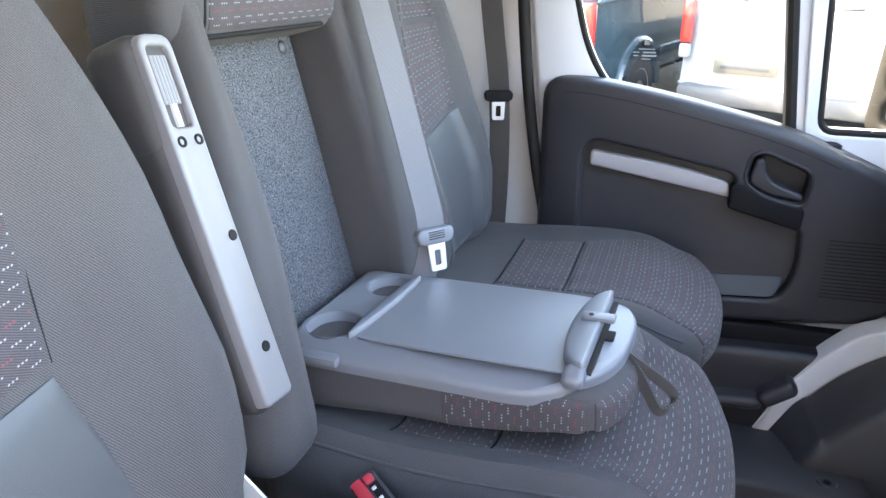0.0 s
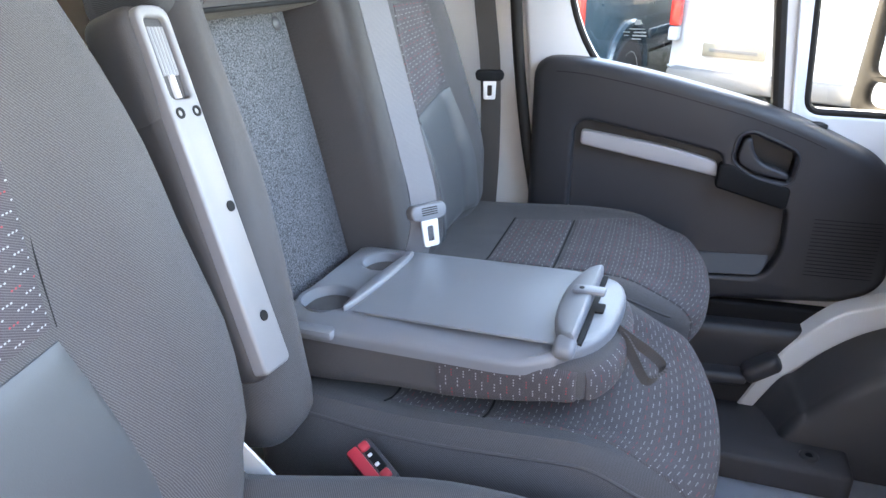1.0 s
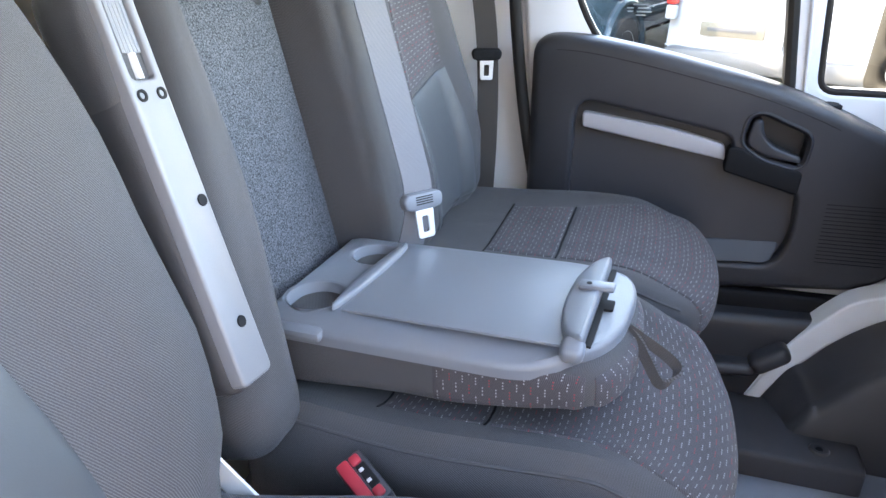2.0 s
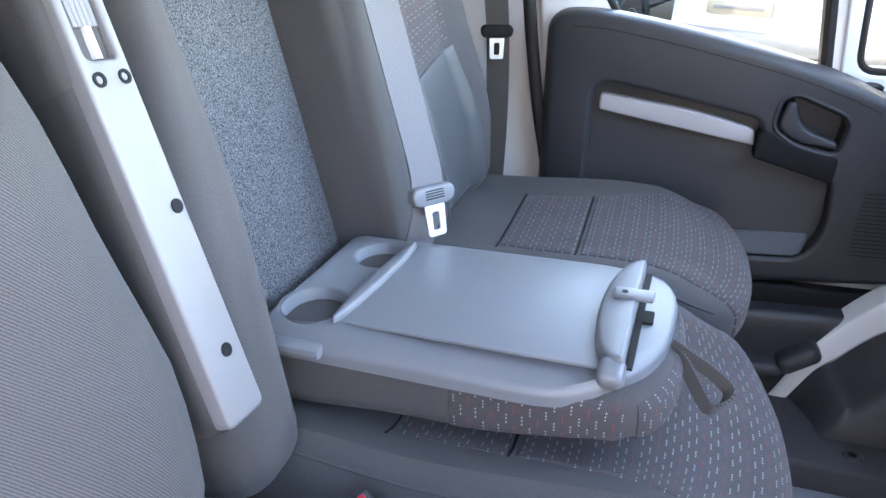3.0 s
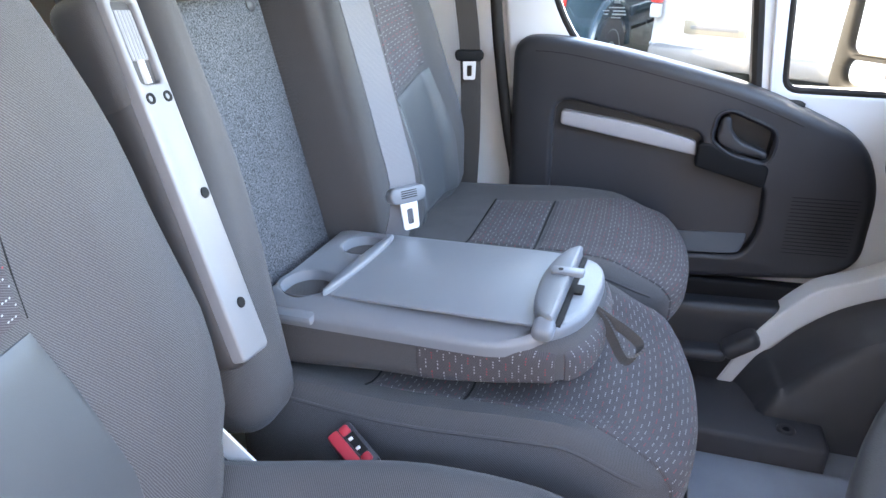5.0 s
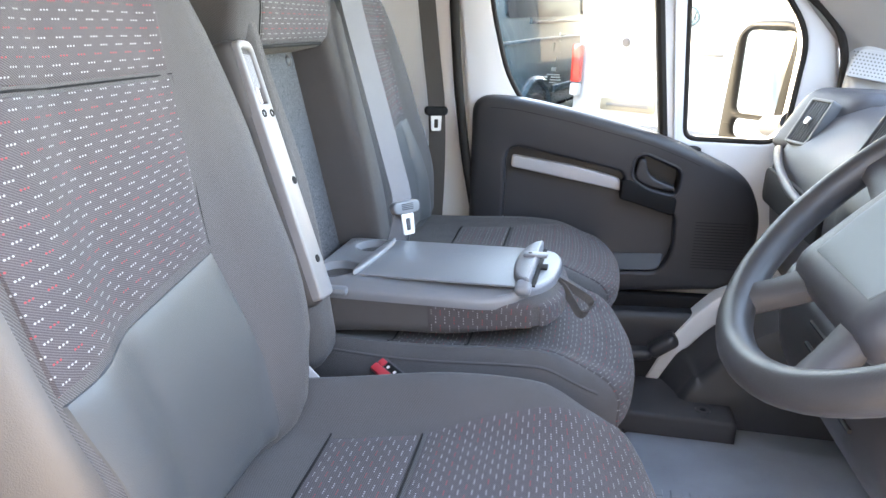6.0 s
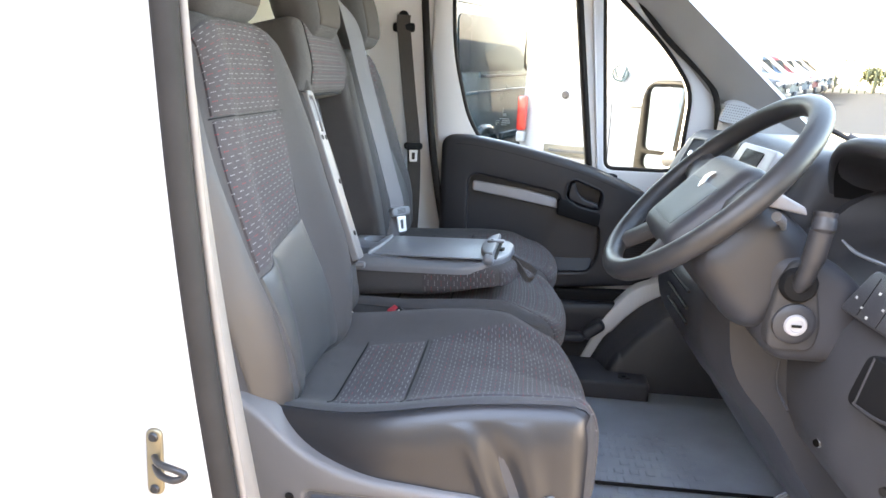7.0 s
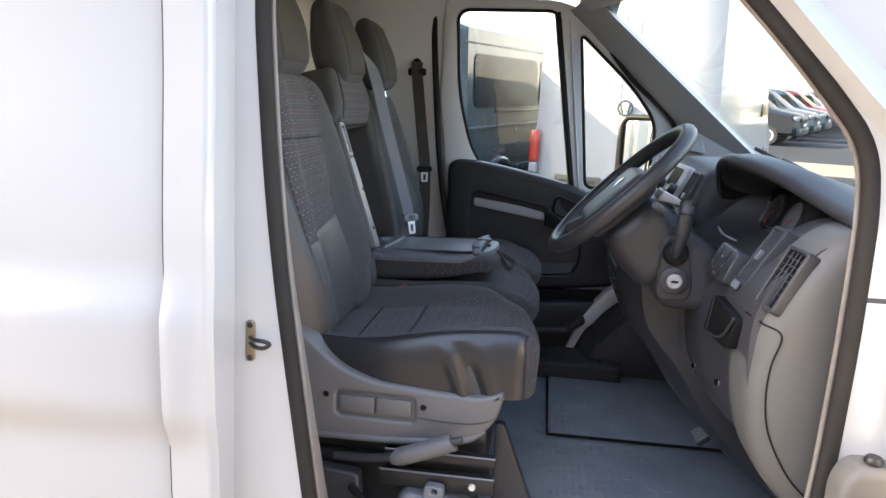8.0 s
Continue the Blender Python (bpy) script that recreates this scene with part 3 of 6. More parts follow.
def panel_place(y0):
    return lambda u, v, w: Vector((u, y0 + 0.02 * ((u - 0.05) / 0.4) ** 2 + w, v))


part("door_panel", plate(PANEL, panel_place(0.845), 0.06, [RECESS, HANDLE_HOLE], 0.024, 5, inner=0.011), LINING, door_frame, "black grained plastic door lining")
part("panel_recess", plate(offset(RECESS, -0.004), panel_place(0.879), 0.008), BLACK, door_frame, "black pocket of the door lining")
part("panel_line", tube([panel_place(0.8455)(p.x, p.y, -0.0003) for p in offset(PANEL, 0.030) if p.y > 1.27 and p.x > -0.26], 0.0007, 6), DEEP, door_frame)
part("recess_ledge", plate(rounded([(-0.195, 0.960), (0.232, 0.988), (0.250, 1.03), (-0.195, 1.005)], 0.015, 4), lambda u, v, w: Vector((u, 0.882 - 0.75 * max(0.0, 1.025 - v) + w, v)), 0.02, (), 0.004), LINING, door_frame, "sloping ledge at the foot of the recess")
for k in range(16):
    z = 1.005 + 0.0085 * k
    part("speaker_line", tube([panel_place(0.8452)(u, z, 0.0) for u in (0.315, 0.36, 0.405, 0.448)], 0.0007, 5), DEEP, door_frame)
STRIP = rounded([(-0.190, 1.250), (0.110, 1.203), (0.106, 1.236), (0.0, 1.262), (-0.190, 1.284)], [0.008, 0.004, 0.012, 0.1, 0.010], 4)
part("trim_strip", plate(STRIP, panel_place(0.862), 0.02, (), 0.005), SILVER, door_frame, "silver grey plastic trim strip")
part("handle_rim", tube([panel_place(0.8455)(p.x, p.y, 0.0) for p in offset(HANDLE_HOLE, -0.008)], 0.0035, 8, True), LINING, door_frame, "raised rim round the handle")
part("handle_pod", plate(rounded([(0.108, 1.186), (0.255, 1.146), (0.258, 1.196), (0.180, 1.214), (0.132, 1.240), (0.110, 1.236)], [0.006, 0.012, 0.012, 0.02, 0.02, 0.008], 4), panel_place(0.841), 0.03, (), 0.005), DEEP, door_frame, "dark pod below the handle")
LEVER = rounded([(0.142, 1.258), (0.150, 1.296), (0.166, 1.298), (0.172, 1.268), (0.190, 1.246), (0.247, 1.226), (0.248, 1.212), (0.180, 1.222), (0.146, 1.242)], [0.01, 0.012, 0.01, 0.02, 0.02, 0.005, 0.005, 0.03, 0.012], 5)
part("door_handle", plate(LEVER, panel_place(0.840), 0.030, (), 0.006), LINING, door_frame, "black pull handle of the door")
part("handle_cup", plate(offset(HANDLE_HOLE, -0.003), panel_place(0.888), 0.006), LINING, door_frame, "dark cup behind the handle")
part("lock_button", lathe([(0.0, 0.004), (0.010, 0.004), (0.014, 0.0), (0.014, -0.02)], pose(0.285, 0.885, 1.325, 20, 0, 0) @ Matrix.Diagonal((1.6, 0.8, 1, 1)), 16), DEEP, door_frame)
part("lower_pocket", plate(rounded([(-0.30, 0.64), (0.23, 0.64), (0.30, 0.80), (0.38, 0.885), (-0.30, 0.85)], 0.03, 5), panel_place(0.80), 0.09, (), 0.02, 4), LINING, door_frame, "black door pocket")
# solid near-black slab painted as the shade in the pocket's mouth
part("pocket_slot_shade", plate(rounded([(-0.28, 0.855), (0.40, 0.87), (0.42, 0.92), (-0.28, 0.90)], 0.015, 4), panel_place(0.845), 0.03, (), 0.008), DEEP, door_frame)

# passenger-side kick area: white wedge of the doorway and black wheel arch
setting("trim_white_sill", plate(rounded([(0.205, 0.63), (0.238, 0.63), (0.302, 0.765), (0.331, 0.793), (0.379, 0.854), (0.451, 0.915), (0.56, 0.965), (0.56, 1.03), (0.46, 0.975), (0.395, 0.952), (0.340, 0.892), (0.284, 0.816)], [0.004, 0.004, 0.03, 0.05, 0.08, 0.08, 0.01, 0.01, 0.05, 0.06, 0.05, 0.05], 5), lambda u, v, w: Vector((u, 0.80 + w, v)), 0.06, (), 0.006), WHITE_LIT, "white painted metal of the door opening", "door sill")
rim = smooth_path([(0.238, 0, 0.628), (0.302, 0, 0.762), (0.331, 0, 0.790), (0.379, 0, 0.850), (0.451, 0, 0.911), (0.56, 0, 0.960), (0.70, 0, 0.985)], 5)
arch = []
for k in range(9):
    a = k / 8
    d = 0.045 * math.sin(a * math.pi / 2)
    y = 0.805 - 0.020 * min(1, 3 * a) - 0.12 * max(0, a - 0.2)
    arch.append([(p.x + d * 0.6, y, p.z - d * 0.7 - (0.03 if k == 8 else 0)) for p in rim])
arch.append([(p.x + 0.035, 0.685, 0.61) for p in rim])
setting("trim_wheel_arch", loft(arch, False), BLACK, "black moulded footwell lining over the wheel arch", "footwell lining", 50)

# ---- windscreen and front pillars ----
def screen_point(s, t):
    """s across from driver (0) to passenger (1), t from the dashboard (0) to the roof (1)."""
    y = (s - 0.5) * 1.66
    bow = 0.18 * (1 - (2 * s - 1) ** 2)
    return Vector((1.04 - 0.78 * t + bow, y * (1 - 0.06 * t), 1.37 + 0.68 * t))


bm = bmesh.new()
g = [[bm.verts.new(screen_point(i / 16, j / 8)) for j in range(9)] for i in range(17)]
for i in range(16):
    for j in range(8):
        bm.faces.new((g[i][j], g[i + 1][j], g[i + 1][j + 1], g[i][j + 1]))
screen = setting("window_windscreen", bm, SCREENG, "clear raked windscreen of the van", "windscreen")
screen.visible_shadow = False
for s, nm, lab in ((0, "trim_pillar_right", "grey plastic lined front pillar on the driver's side"), (1, "trim_pillar_left", "grey plastic lined front pillar on the passenger's side")):
    sg = 1 if s else -1
    secs = []
    for k in range(13):
        t = -0.24 + 1.29 * k / 12
        p = screen_point(s, t)
        w = lerp([(-0.24, 0.34), (-0.1, 0.24), (0.25, 0.115), (1.0, 0.045)], t)
        q = Vector((p.x - w, sg * (left_y(p.z) - 0.015 if p.z > 1.4 else 0.87), p.z - 0.04))
        inn = Vector((0, -sg * 0.03, 0))
        secs.append([p + inn * 0.4 + Vector((0.01, 0, 0.012)), p + inn * 1.4, (p + q) / 2 + inn * 0.9, q + inn * 0.3, q + Vector((-0.02, sg * 0.02, -0.01)), q + Vector((0.0, sg * 0.08, 0.0)), p + Vector((0.0, sg * 0.07, 0.0))])
    setting(nm, loft(secs), TRIMG, lab, "pillar trim", 50)
for s, sg in ((0, -1), (1, 1)):
    setting("trim_screen_gasket_%d" % (s + 1), tube([screen_point(s, -0.02 + 1.04 * k / 12) + Vector((0.004, -sg * (0.010 if s else 0.016), 0.0)) for k in range(13)], 0.013 if s else 0.021, 8), RUBBER, "black rubber edge of the windscreen", "screen gasket")
setting("trim_pillar_base", plate(rounded([(0.60, 1.36), (1.00, 1.36), (0.90, 1.50), (0.66, 1.62), (0.615, 1.58)], 0.03, 4), lambda u, v, w: Vector((u, 0.800 + 0.30 * max(0.0, 0.70 - u) + 0.35 * max(0.0, v - 1.50) + w, v)), 0.07, (), 0.02), TRIMG, "grey trim at the foot of the passenger's front pillar", "pillar trim")
setting("trim_panel_gap", tube([(-0.487, -(side_y(0.4 + 0.05 * k) - 0.010), 0.4 + 0.05 * k) for k in range(40)], 0.0042, 6), DEEP, "dark gap between two body panels", "panel gap")
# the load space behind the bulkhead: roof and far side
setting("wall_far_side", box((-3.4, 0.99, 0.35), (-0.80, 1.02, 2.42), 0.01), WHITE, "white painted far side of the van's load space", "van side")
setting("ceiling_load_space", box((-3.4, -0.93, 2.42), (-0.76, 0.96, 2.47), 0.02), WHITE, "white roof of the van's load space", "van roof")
header = [screen_point(i / 12, 1.0) for i in range(13)]
setting("trim_header", tube([p + Vector((-0.03, 0, 0.03)) for p in header], 0.05, 10), TRIMG, "grey lining above the windscreen", "header trim")
# front wing and bonnet outside the glass
setting("trim_scuttle", plate(rounded([(0.98, -0.86), (1.28, -0.80), (1.36, 0.0), (1.28, 0.80), (0.98, 0.86)], 0.06, 5), lambda u, v, w: Vector((u, v, 1.375 - 0.10 * (u - 1.0) - w)), 0.05, (), 0.01), DEEP, "black scuttle panel below the windscreen", "scuttle")
setting("trim_bonnet", plate(rounded([(1.20, -0.92), (1.75, -0.80), (1.85, 0.0), (1.75, 0.80), (1.20, 0.92)], 0.1, 6), lambda u, v, w: Vector((u, v, 1.17 - 0.60 * (u - 1.2) - w)), 0.06, (), 0.02), WHITE, "white bonnet of the van", "bonnet")

# ---- seats ----
LEAN = 13.0


def back_pose(x, y, z):
    return pose(x, y, z, 0, -LEAN, 0)


def seat_back(ob, x, y, z, w, h, thick, top, m=None):
    """A backrest whose front faces +x: widest below the middle, with side bolsters, narrowing to the shoulders."""
    place = m or back_pose(x, y, z)

    def warp(p):
        k = p.z / h + 0.5
        f = lerp([(0, 0.70 if p.y > 0 else 0.90), (0.12, 0.83 if p.y > 0 else 0.95), (0.22, 0.95 if p.y > 0 else 0.98), (0.34, 1.0), (0.55, 0.97), (1.0, top)], k)
        side = abs(p.y) / (w / 2)
        q = Vector((p.x, p.y * f, p.z + h / 2))
        front = max(0.0, p.x / (thick / 2))
        q.x += front * ((0.038 if p.y > 0 else 0.026) * lerp([(0.30, 0), (0.62, 1), (0.74, 0.85), (1.0, -0.9)], side) * lerp([(0, 0.7), (0.35, 1), (0.8, 0.7), (1, 0.35)], k) + 0.012 * math.exp(-((k - 0.22) / 0.16) ** 2))
        q.z -= 0.05 * side ** 3 * lerp([(0.7, 0), (1, 1)], k)
        return place @ q
    return Soft((thick, w, h), 0.05, warp)


def seat_cushion(x0, x1, y, z, w, thick, nose=0.035, rise=0.014, r=0.055, lift=0.0, boxy=0.0):
    def warp(p):
        k = (p.x + (x1 - x0) / 2) / (x1 - x0)
        side = abs(p.y) / (w / 2)
        near = boxy * max(0.0, min(1.0, -p.y / (w / 2) * 1.6))
        f = lerp([(0, 0.90 - (0.12 * boxy if p.y > 0 else 0.0)), (0.5, 1.0), (1, 0.93 + 0.07 * near)], k)
        top = max(0.0, p.z / (thick / 2))
        dz = top * (rise * lerp([(0.45, 0), (0.92, 1)], side) * lerp([(0.75, 1), (1.0, 0.5 + 0.5 * near)], k) - 0.025 * (1 - near) * lerp([(0.72, 0), (1.0, 1)], k) + 0.010 * math.exp(-((k - 0.62) / 0.25) ** 2))
        dz += (lift + 0.035 * near) * lerp([(0.25, 0), (1.0, 1)], k) * (0.4 + 0.6 * top)
        dz += boxy * 0.04 * max(0.0, -p.z / (thick / 2)) * lerp([(0.82, 0), (1.0, 1)], k)
        dz += boxy * 0.085 * max(0.0, -p.z / (thick / 2)) * lerp([(0.6, 0), (1.0, 1)], k)
        dx = -0.05 * (1 - 0.8 * near) * side ** 2.5 * lerp([(0.6, 0), (1, 1)], k) - (nose + 0.02 * boxy) * (1 - 0.25 * near) * max(0.0, -p.z / (thick / 2)) * lerp([(0.7, 0), (1, 1)], k)
        return Vector(((x0 + x1) / 2 + p.x + dx, y + p.y * f, z - thick / 2 + p.z + dz))
    return Soft((x1 - x0, w, thick), r, warp)


def headrest(ob, x, y, z, w=0.25, h=0.235, t=0.10):
    place = back_pose(x, y, z)

    def warp(p):
        k = p.z / h + 0.5
        f = lerp([(0, 0.86), (0.35, 1.0), (1.0, 0.80)], k)
        q = Vector((p.x * lerp([(0, 0.9), (0.4, 1), (1, 0.62)], k), p.y * f, p.z + h / 2))
        return place @ q
    s = Soft((t, w, h), 0.045, warp)
    hd = part("headrest", s.mesh(16), SEATC, ob, "black cloth headrest")
    part("headrest_face", s.patch(lambda a, b: (1, -0.72 + 1.44 * a, -0.86 + 1.7 * b), 0.004, 14, swap=True), HEADC, hd, "patterned headrest cloth")
    for dy in (-0.06, 0.06):
        part("headrest_post", tube([place @ Vector((-0.005, dy, -0.08)), place @ Vector((-0.005, dy, 0.04))], 0.006, 8), CHROME, hd)
    return hd


def quad(c, ax, sg, curve=0.0):
    """A panel on one face of the cube, from four corners (s0t0, s1t0, s1t1, s0t1) of its two other axes."""
    b, e = (ax + 1) % 3, (ax + 2) % 3

    def fn(s, t):
        u = (1 - s) * (1 - t) * c[0][0] + s * (1 - t) * c[1][0] + s * t * c[2][0] + (1 - s) * t * c[3][0]
        v = (1 - s) * (1 - t) * c[0][1] + s * (1 - t) * c[1][1] + s * t * c[2][1] + (1 - s) * t * c[3][1]
        v += curve * 4 * s * (1 - s)
        out = [0, 0, 0]
        out[ax], out[b], out[e] = sg, u, v
        return out
    return fn


def nose_panel(uf, a, b):
    """From the cross seam over the front edge and down the front face."""
    def fn(s, t):
        run = s * (1.55 - uf)
        x = uf + run
        k = max(0.0, min(1.0, (x - uf) / (1 - uf)))
        lo, hi = a[0] + (a[1] - a[0]) * k ** 1.4, b[0] + (b[1] - b[0]) * k ** 0.8
        y = lo + (hi - lo) * t
        return (x, y, 1) if x <= 1 else (1, y, 1 - (x - 1) * 2.2)
    return fn


def cushion_panels(s, body, ur, uf):
    """Dotted cross panel and nose, sewn on the top (z) face; u runs along x, v along y."""
    part("cushion_insert", s.patch(quad([(ur, -0.62), (uf - 0.012, -0.66), (uf - 0.012, 0.50), (ur, 0.46)], 2, 1), 0.004, 14, 1), SEATD, body, "dotted cloth cross panel")
    part("cushion_nose", s.patch(nose_panel(uf + 0.012, (-0.66, -0.84), (0.50, 0.90)), 0.004, 26, 1), SEATD, body, "dotted cloth nose panel")


# driver's seat
driver = thing("driver_seat", "black cloth driver's seat with dotted inserts on a grey plastic base", "seat", "front seats", at=(-0.15, -0.44, 0.62))
dback = seat_back(driver, -0.425, -0.434, 1.10, 0.535, 0.63, 0.15, 0.70)
backrest = part("backrest", dback.mesh(22), SEATC, driver, "plain charcoal cloth backrest")
part("back_insert", dback.patch(quad([(-0.76, -0.24), (0.29, -0.12), (0.40, 0.457), (-0.82, 0.457)], 0, 1), 0.004, 20, swap=True), SEATD, backrest, "dotted cloth back panel")
part("back_insert_top", dback.patch(quad([(-0.825, 0.473), (0.405, 0.473), (0.54, 0.96), (-0.87, 0.96)], 0, 1), 0.004, 16, swap=True), SEATD, backrest, "dotted cloth shoulder panel")
part("lumbar_panel", dback.patch(quad([(-0.62, -0.94), (0.46, -0.94), (0.29, -0.14), (-0.76, -0.255)], 0, 1), 0.004, 14), LUMBAR, backrest, "smooth black lower back panel")
part("back_seam", dback.seam(lambda t: (1, -0.83 + 1.24 * t, 0.465), r=0.0011), DEEP, backrest)
part("back_seam", dback.seam(lambda t: (1, 0.298 + 0.108 * t, -0.12 + 0.58 * t), r=0.0008), DEEP, backrest)
part("piping", dback.seam(lambda t: (0.55, -1, -0.9 + 1.8 * t), r=0.003), DEEP, backrest)
part("side_panel", dback.patch(quad([(-0.95, -0.92), (0.90, -0.92), (0.90, 0.42), (-0.95, 0.48)], 1, -1), 0.005, 22), BACKV, backrest, "brown-black vinyl side of the backrest")
part("side_panel_front", dback.patch(quad([(-0.985, -0.92), (-0.69, -0.92), (-0.91, 0.92), (-0.985, 0.92)], 0, 1), 0.003, 22), BACKV, backrest, "brown-black vinyl edge of the backrest")
RC = dback.at((0.0, -1, -0.30))
part("recliner_knob", lathe([(0, 0.022), (0.010, 0.021), (0.013, 0.016), (0.012, 0.008), (0.006, 0.006), (0.006, -0.01)], Matrix.Translation(RC) @ pose(0, 0, 0, 90, 0, 0), 18), BLACK, driver, "black recliner knob")
WH = dback.at((-0.45, -1, -0.62))
part("recliner_wheel", lathe([(0, 0.016), (0.020, 0.016), (0.026, 0.012), (0.028, 0.004), (0.028, -0.01)], Matrix.Translation(WH) @ pose(0, 0, 0, 90, 0, 0), 26), GREYP, driver, "grey recliner hand wheel")
headrest(driver, -0.520, -0.43, 1.705, 0.255, 0.26, 0.11)
dcush = seat_cushion(-0.44, 0.112, -0.425, 1.128, 0.525, 0.150, rise=0.036, r=0.036, lift=0.012, boxy=1.0)
cushion = part("cushion", dcush.mesh(22), SEATC, driver, "black cloth seat cushion")
cushion_panels(dcush, cushion, -0.47, -0.06)
for u in (-0.476, -0.06):
    part("cross_seam", dcush.seam(lambda t: (u, -0.66 + 1.16 * t, 1), r=0.0018), DEEP, cushion)


def side_wrap(a, t):
    """The vinyl: from the top seam over the edge and down the cushion's outer side."""
    x = -0.97 + 1.955 * a
    return (x, -0.90 - 0.10 * t / 0.18, 1) if t < 0.18 else (x, -1, 1 - 1.84 * (t - 0.18) / 0.82)


def vinyl_folds(a, t):
    """Slack creases towards the front corner."""
    k = max(0.0, t - 0.2)
    return 0.050 * k * (1 - t) ** 0.8 * (math.exp(-((a - 0.60 - 0.24 * t) / 0.030) ** 2) - 0.8 * math.exp(-((a - 0.66 - 0.24 * t) / 0.035) ** 2) + 0.6 * math.exp(-((a - 0.77 - 0.14 * t) / 0.035) ** 2)) + 0.004 * k * math.exp(-((a - 0.45 - 0.3 * t) / 0.06) ** 2)


part("cushion_side", dcush.patch(side_wrap, 0.005, 60, -1, extra=vinyl_folds), LEATHER, cushion, "creased glossy black vinyl side panel")
SKIRT = rounded([(-0.40, 1.20), (-0.36, 1.175), (-0.30, 1.12), (-0.22, 1.09), (0.0, 1.074), (0.052, 1.092), (0.040, 1.03), (0.0, 0.985), (-0.08, 0.970), (-0.40, 0.958)], [0.01, 0.03, 0.06, 0.08, 0.03, 0.01, 0.03, 0.03, 0.05, 0.01], 5)
base_box = rounded([(-0.295, 1.012), (-0.132, 1.010), (-0.132, 1.060), (-0.295, 1.062)], 0.008, 4)
skirt = part("seat_skirt", plate(SKIRT, lambda u, v, w: Vector((u, -0.705 + w + 0.05 * max(0, v - 1.09), v)), 0.05, [base_box], 0.010), SKIRTG, driver, "grey plastic seat base skirt")
part("skirt_tray", plate(offset(base_box, -0.003), lambda u, v, w: Vector((u, -0.697 + w, v)), 0.02), SKIRTG, skirt)
for a, b in ((-0.289, -0.215), (-0.211, -0.138)):
    part("skirt_button", box((a, -0.7075, 1.020), (b, -0.69, 1.056), 0.003), SKIRTG, skirt)
for sx, sz in ((-0.318, 1.055), (-0.113, 1.045)):
    part("skirt_screw", lathe([(0, 0.001), (0.004, 0.001), (0.0055, 0.002), (0.0065, 0.0)], pose(sx, -0.706, sz, 90, 0, 0), 14), DEEP, skirt)
part("seat_frame", box((-0.40, -0.66, 0.90), (0.02, -0.20, 1.0), 0.02), STEEL, driver, "black steel seat frame")
part("slide_rail", box((-0.42, -0.675, 0.885), (0.03, -0.645, 0.915), 0.006), STEEL, driver, "black steel slide rail")
part("slide_rail", box((-0.42, -0.215, 0.885), (0.03, -0.185, 0.915), 0.006), STEEL, driver, "black steel slide rail")
part("pedestal", box((-0.40, -0.65, 0.61), (-0.02, -0.21, 0.89), 0.03), STEEL, driver, "black steel seat pedestal")
part("lever_arm", tube(smooth_path([(-0.30, -0.700, 0.915), (-0.22, -0.722, 0.930), (-0.150, -0.742, 0.952)], 4), 0.009, 10), BLACK, driver, "black lever arm")
part("lever_grip", tube(smooth_path([(-0.158, -0.741, 0.949), (-0.150, -0.742, 0.952), (-0.09, -0.745, 0.976), (-0.050, -0.746, 0.994), (-0.044, -0.746, 0.997)], 4), [0.010] + [0.0165] * 3 + [0.0185] * 8 + [0.0180] * 4 + [0.010], 16), SKIRTG, driver, "grey plastic lever grip")
part("lever_bolt", tube([(-0.046, -0.746, 0.996), (-0.026, -0.746, 1.005)], [0.009, 0.007], 10), BLACK, driver)
part("skirt_lip", tube(smooth_path([(-0.39, -0.7, 0.962), (-0.20, -0.703, 0.966), (-0.08, -0.703, 0.974), (-0.02, -0.702, 0.984), (0.016, -0.700, 1.004)], 5), [0.0085] * 15 + [0.008, 0.007, 0.006, 0.005, 0.004, 0.003], 10), SKIRTG, skirt, "rounded lower lip of the skirt")
part("skirt_crease", tube(smooth_path([(-0.125, -0.7065, 1.022), (-0.05, -0.7065, 1.018), (0.0, -0.7065, 1.022), (0.036, -0.703, 1.036)], 5), 0.0009, 6), STEEL, skirt)

# passenger bench
bench = thing("bench_seat", "black cloth double passenger bench with the middle back folded down", "seat", "front seats", at=(-0.15, 0.36, 0.62))
MIDY, OUTY = 0.115, 0.60
for cy, cw, nm in ((MIDY, 0.45, "middle_cushion"), (OUTY, 0.46, "outer_cushion")):
    c = seat_cushion(-0.46, 0.105, cy, 1.112, cw, 0.15, rise=0.034 if nm == "middle_cushion" else 0.010, r=0.040, lift=0.010 if nm == "middle_cushion" else 0.0)
    co = part(nm, c.mesh(20), SEATC, bench, "black cloth bench cushion")
    cushion_panels(c, co, -0.42, 0.03)
    for u in (-0.426, 0.03):
        part("cross_seam", c.seam(lambda t: (u, -0.66 + 1.16 * t, 1), r=0.0018), DEEP, co)
    for sg in (-1, 1):
        part("piping", c.seam(lambda t: (-0.94 + 1.88 * t, sg * 0.985, 0.97), r=0.0022), SEATC, co)
part("bench_base", box((-0.46, -0.08, 0.80), (0.03, 0.80, 0.975), 0.03), DEEP, bench, "black bench pedestal")
part("bench_pedestal", box((-0.42, 0.0, 0.61), (-0.05, 0.75, 0.82), 0.02), STEEL, bench, "black steel bench pedestal")
oback = seat_back(bench, -0.465, OUTY, 1.09, 0.47, 0.63, 0.14, 0.62)
ob_ = part("outer_backrest", oback.mesh(20), SEATC, bench, "black cloth outer backrest")
part("back_insert", oback.patch(quad([(-0.50, -0.16), (0.42, -0.05), (0.44, 0.49), (-0.52, 0.49)], 0, 1), 0.005, 18, swap=True), SEATD, ob_, "dotted cloth back panel")
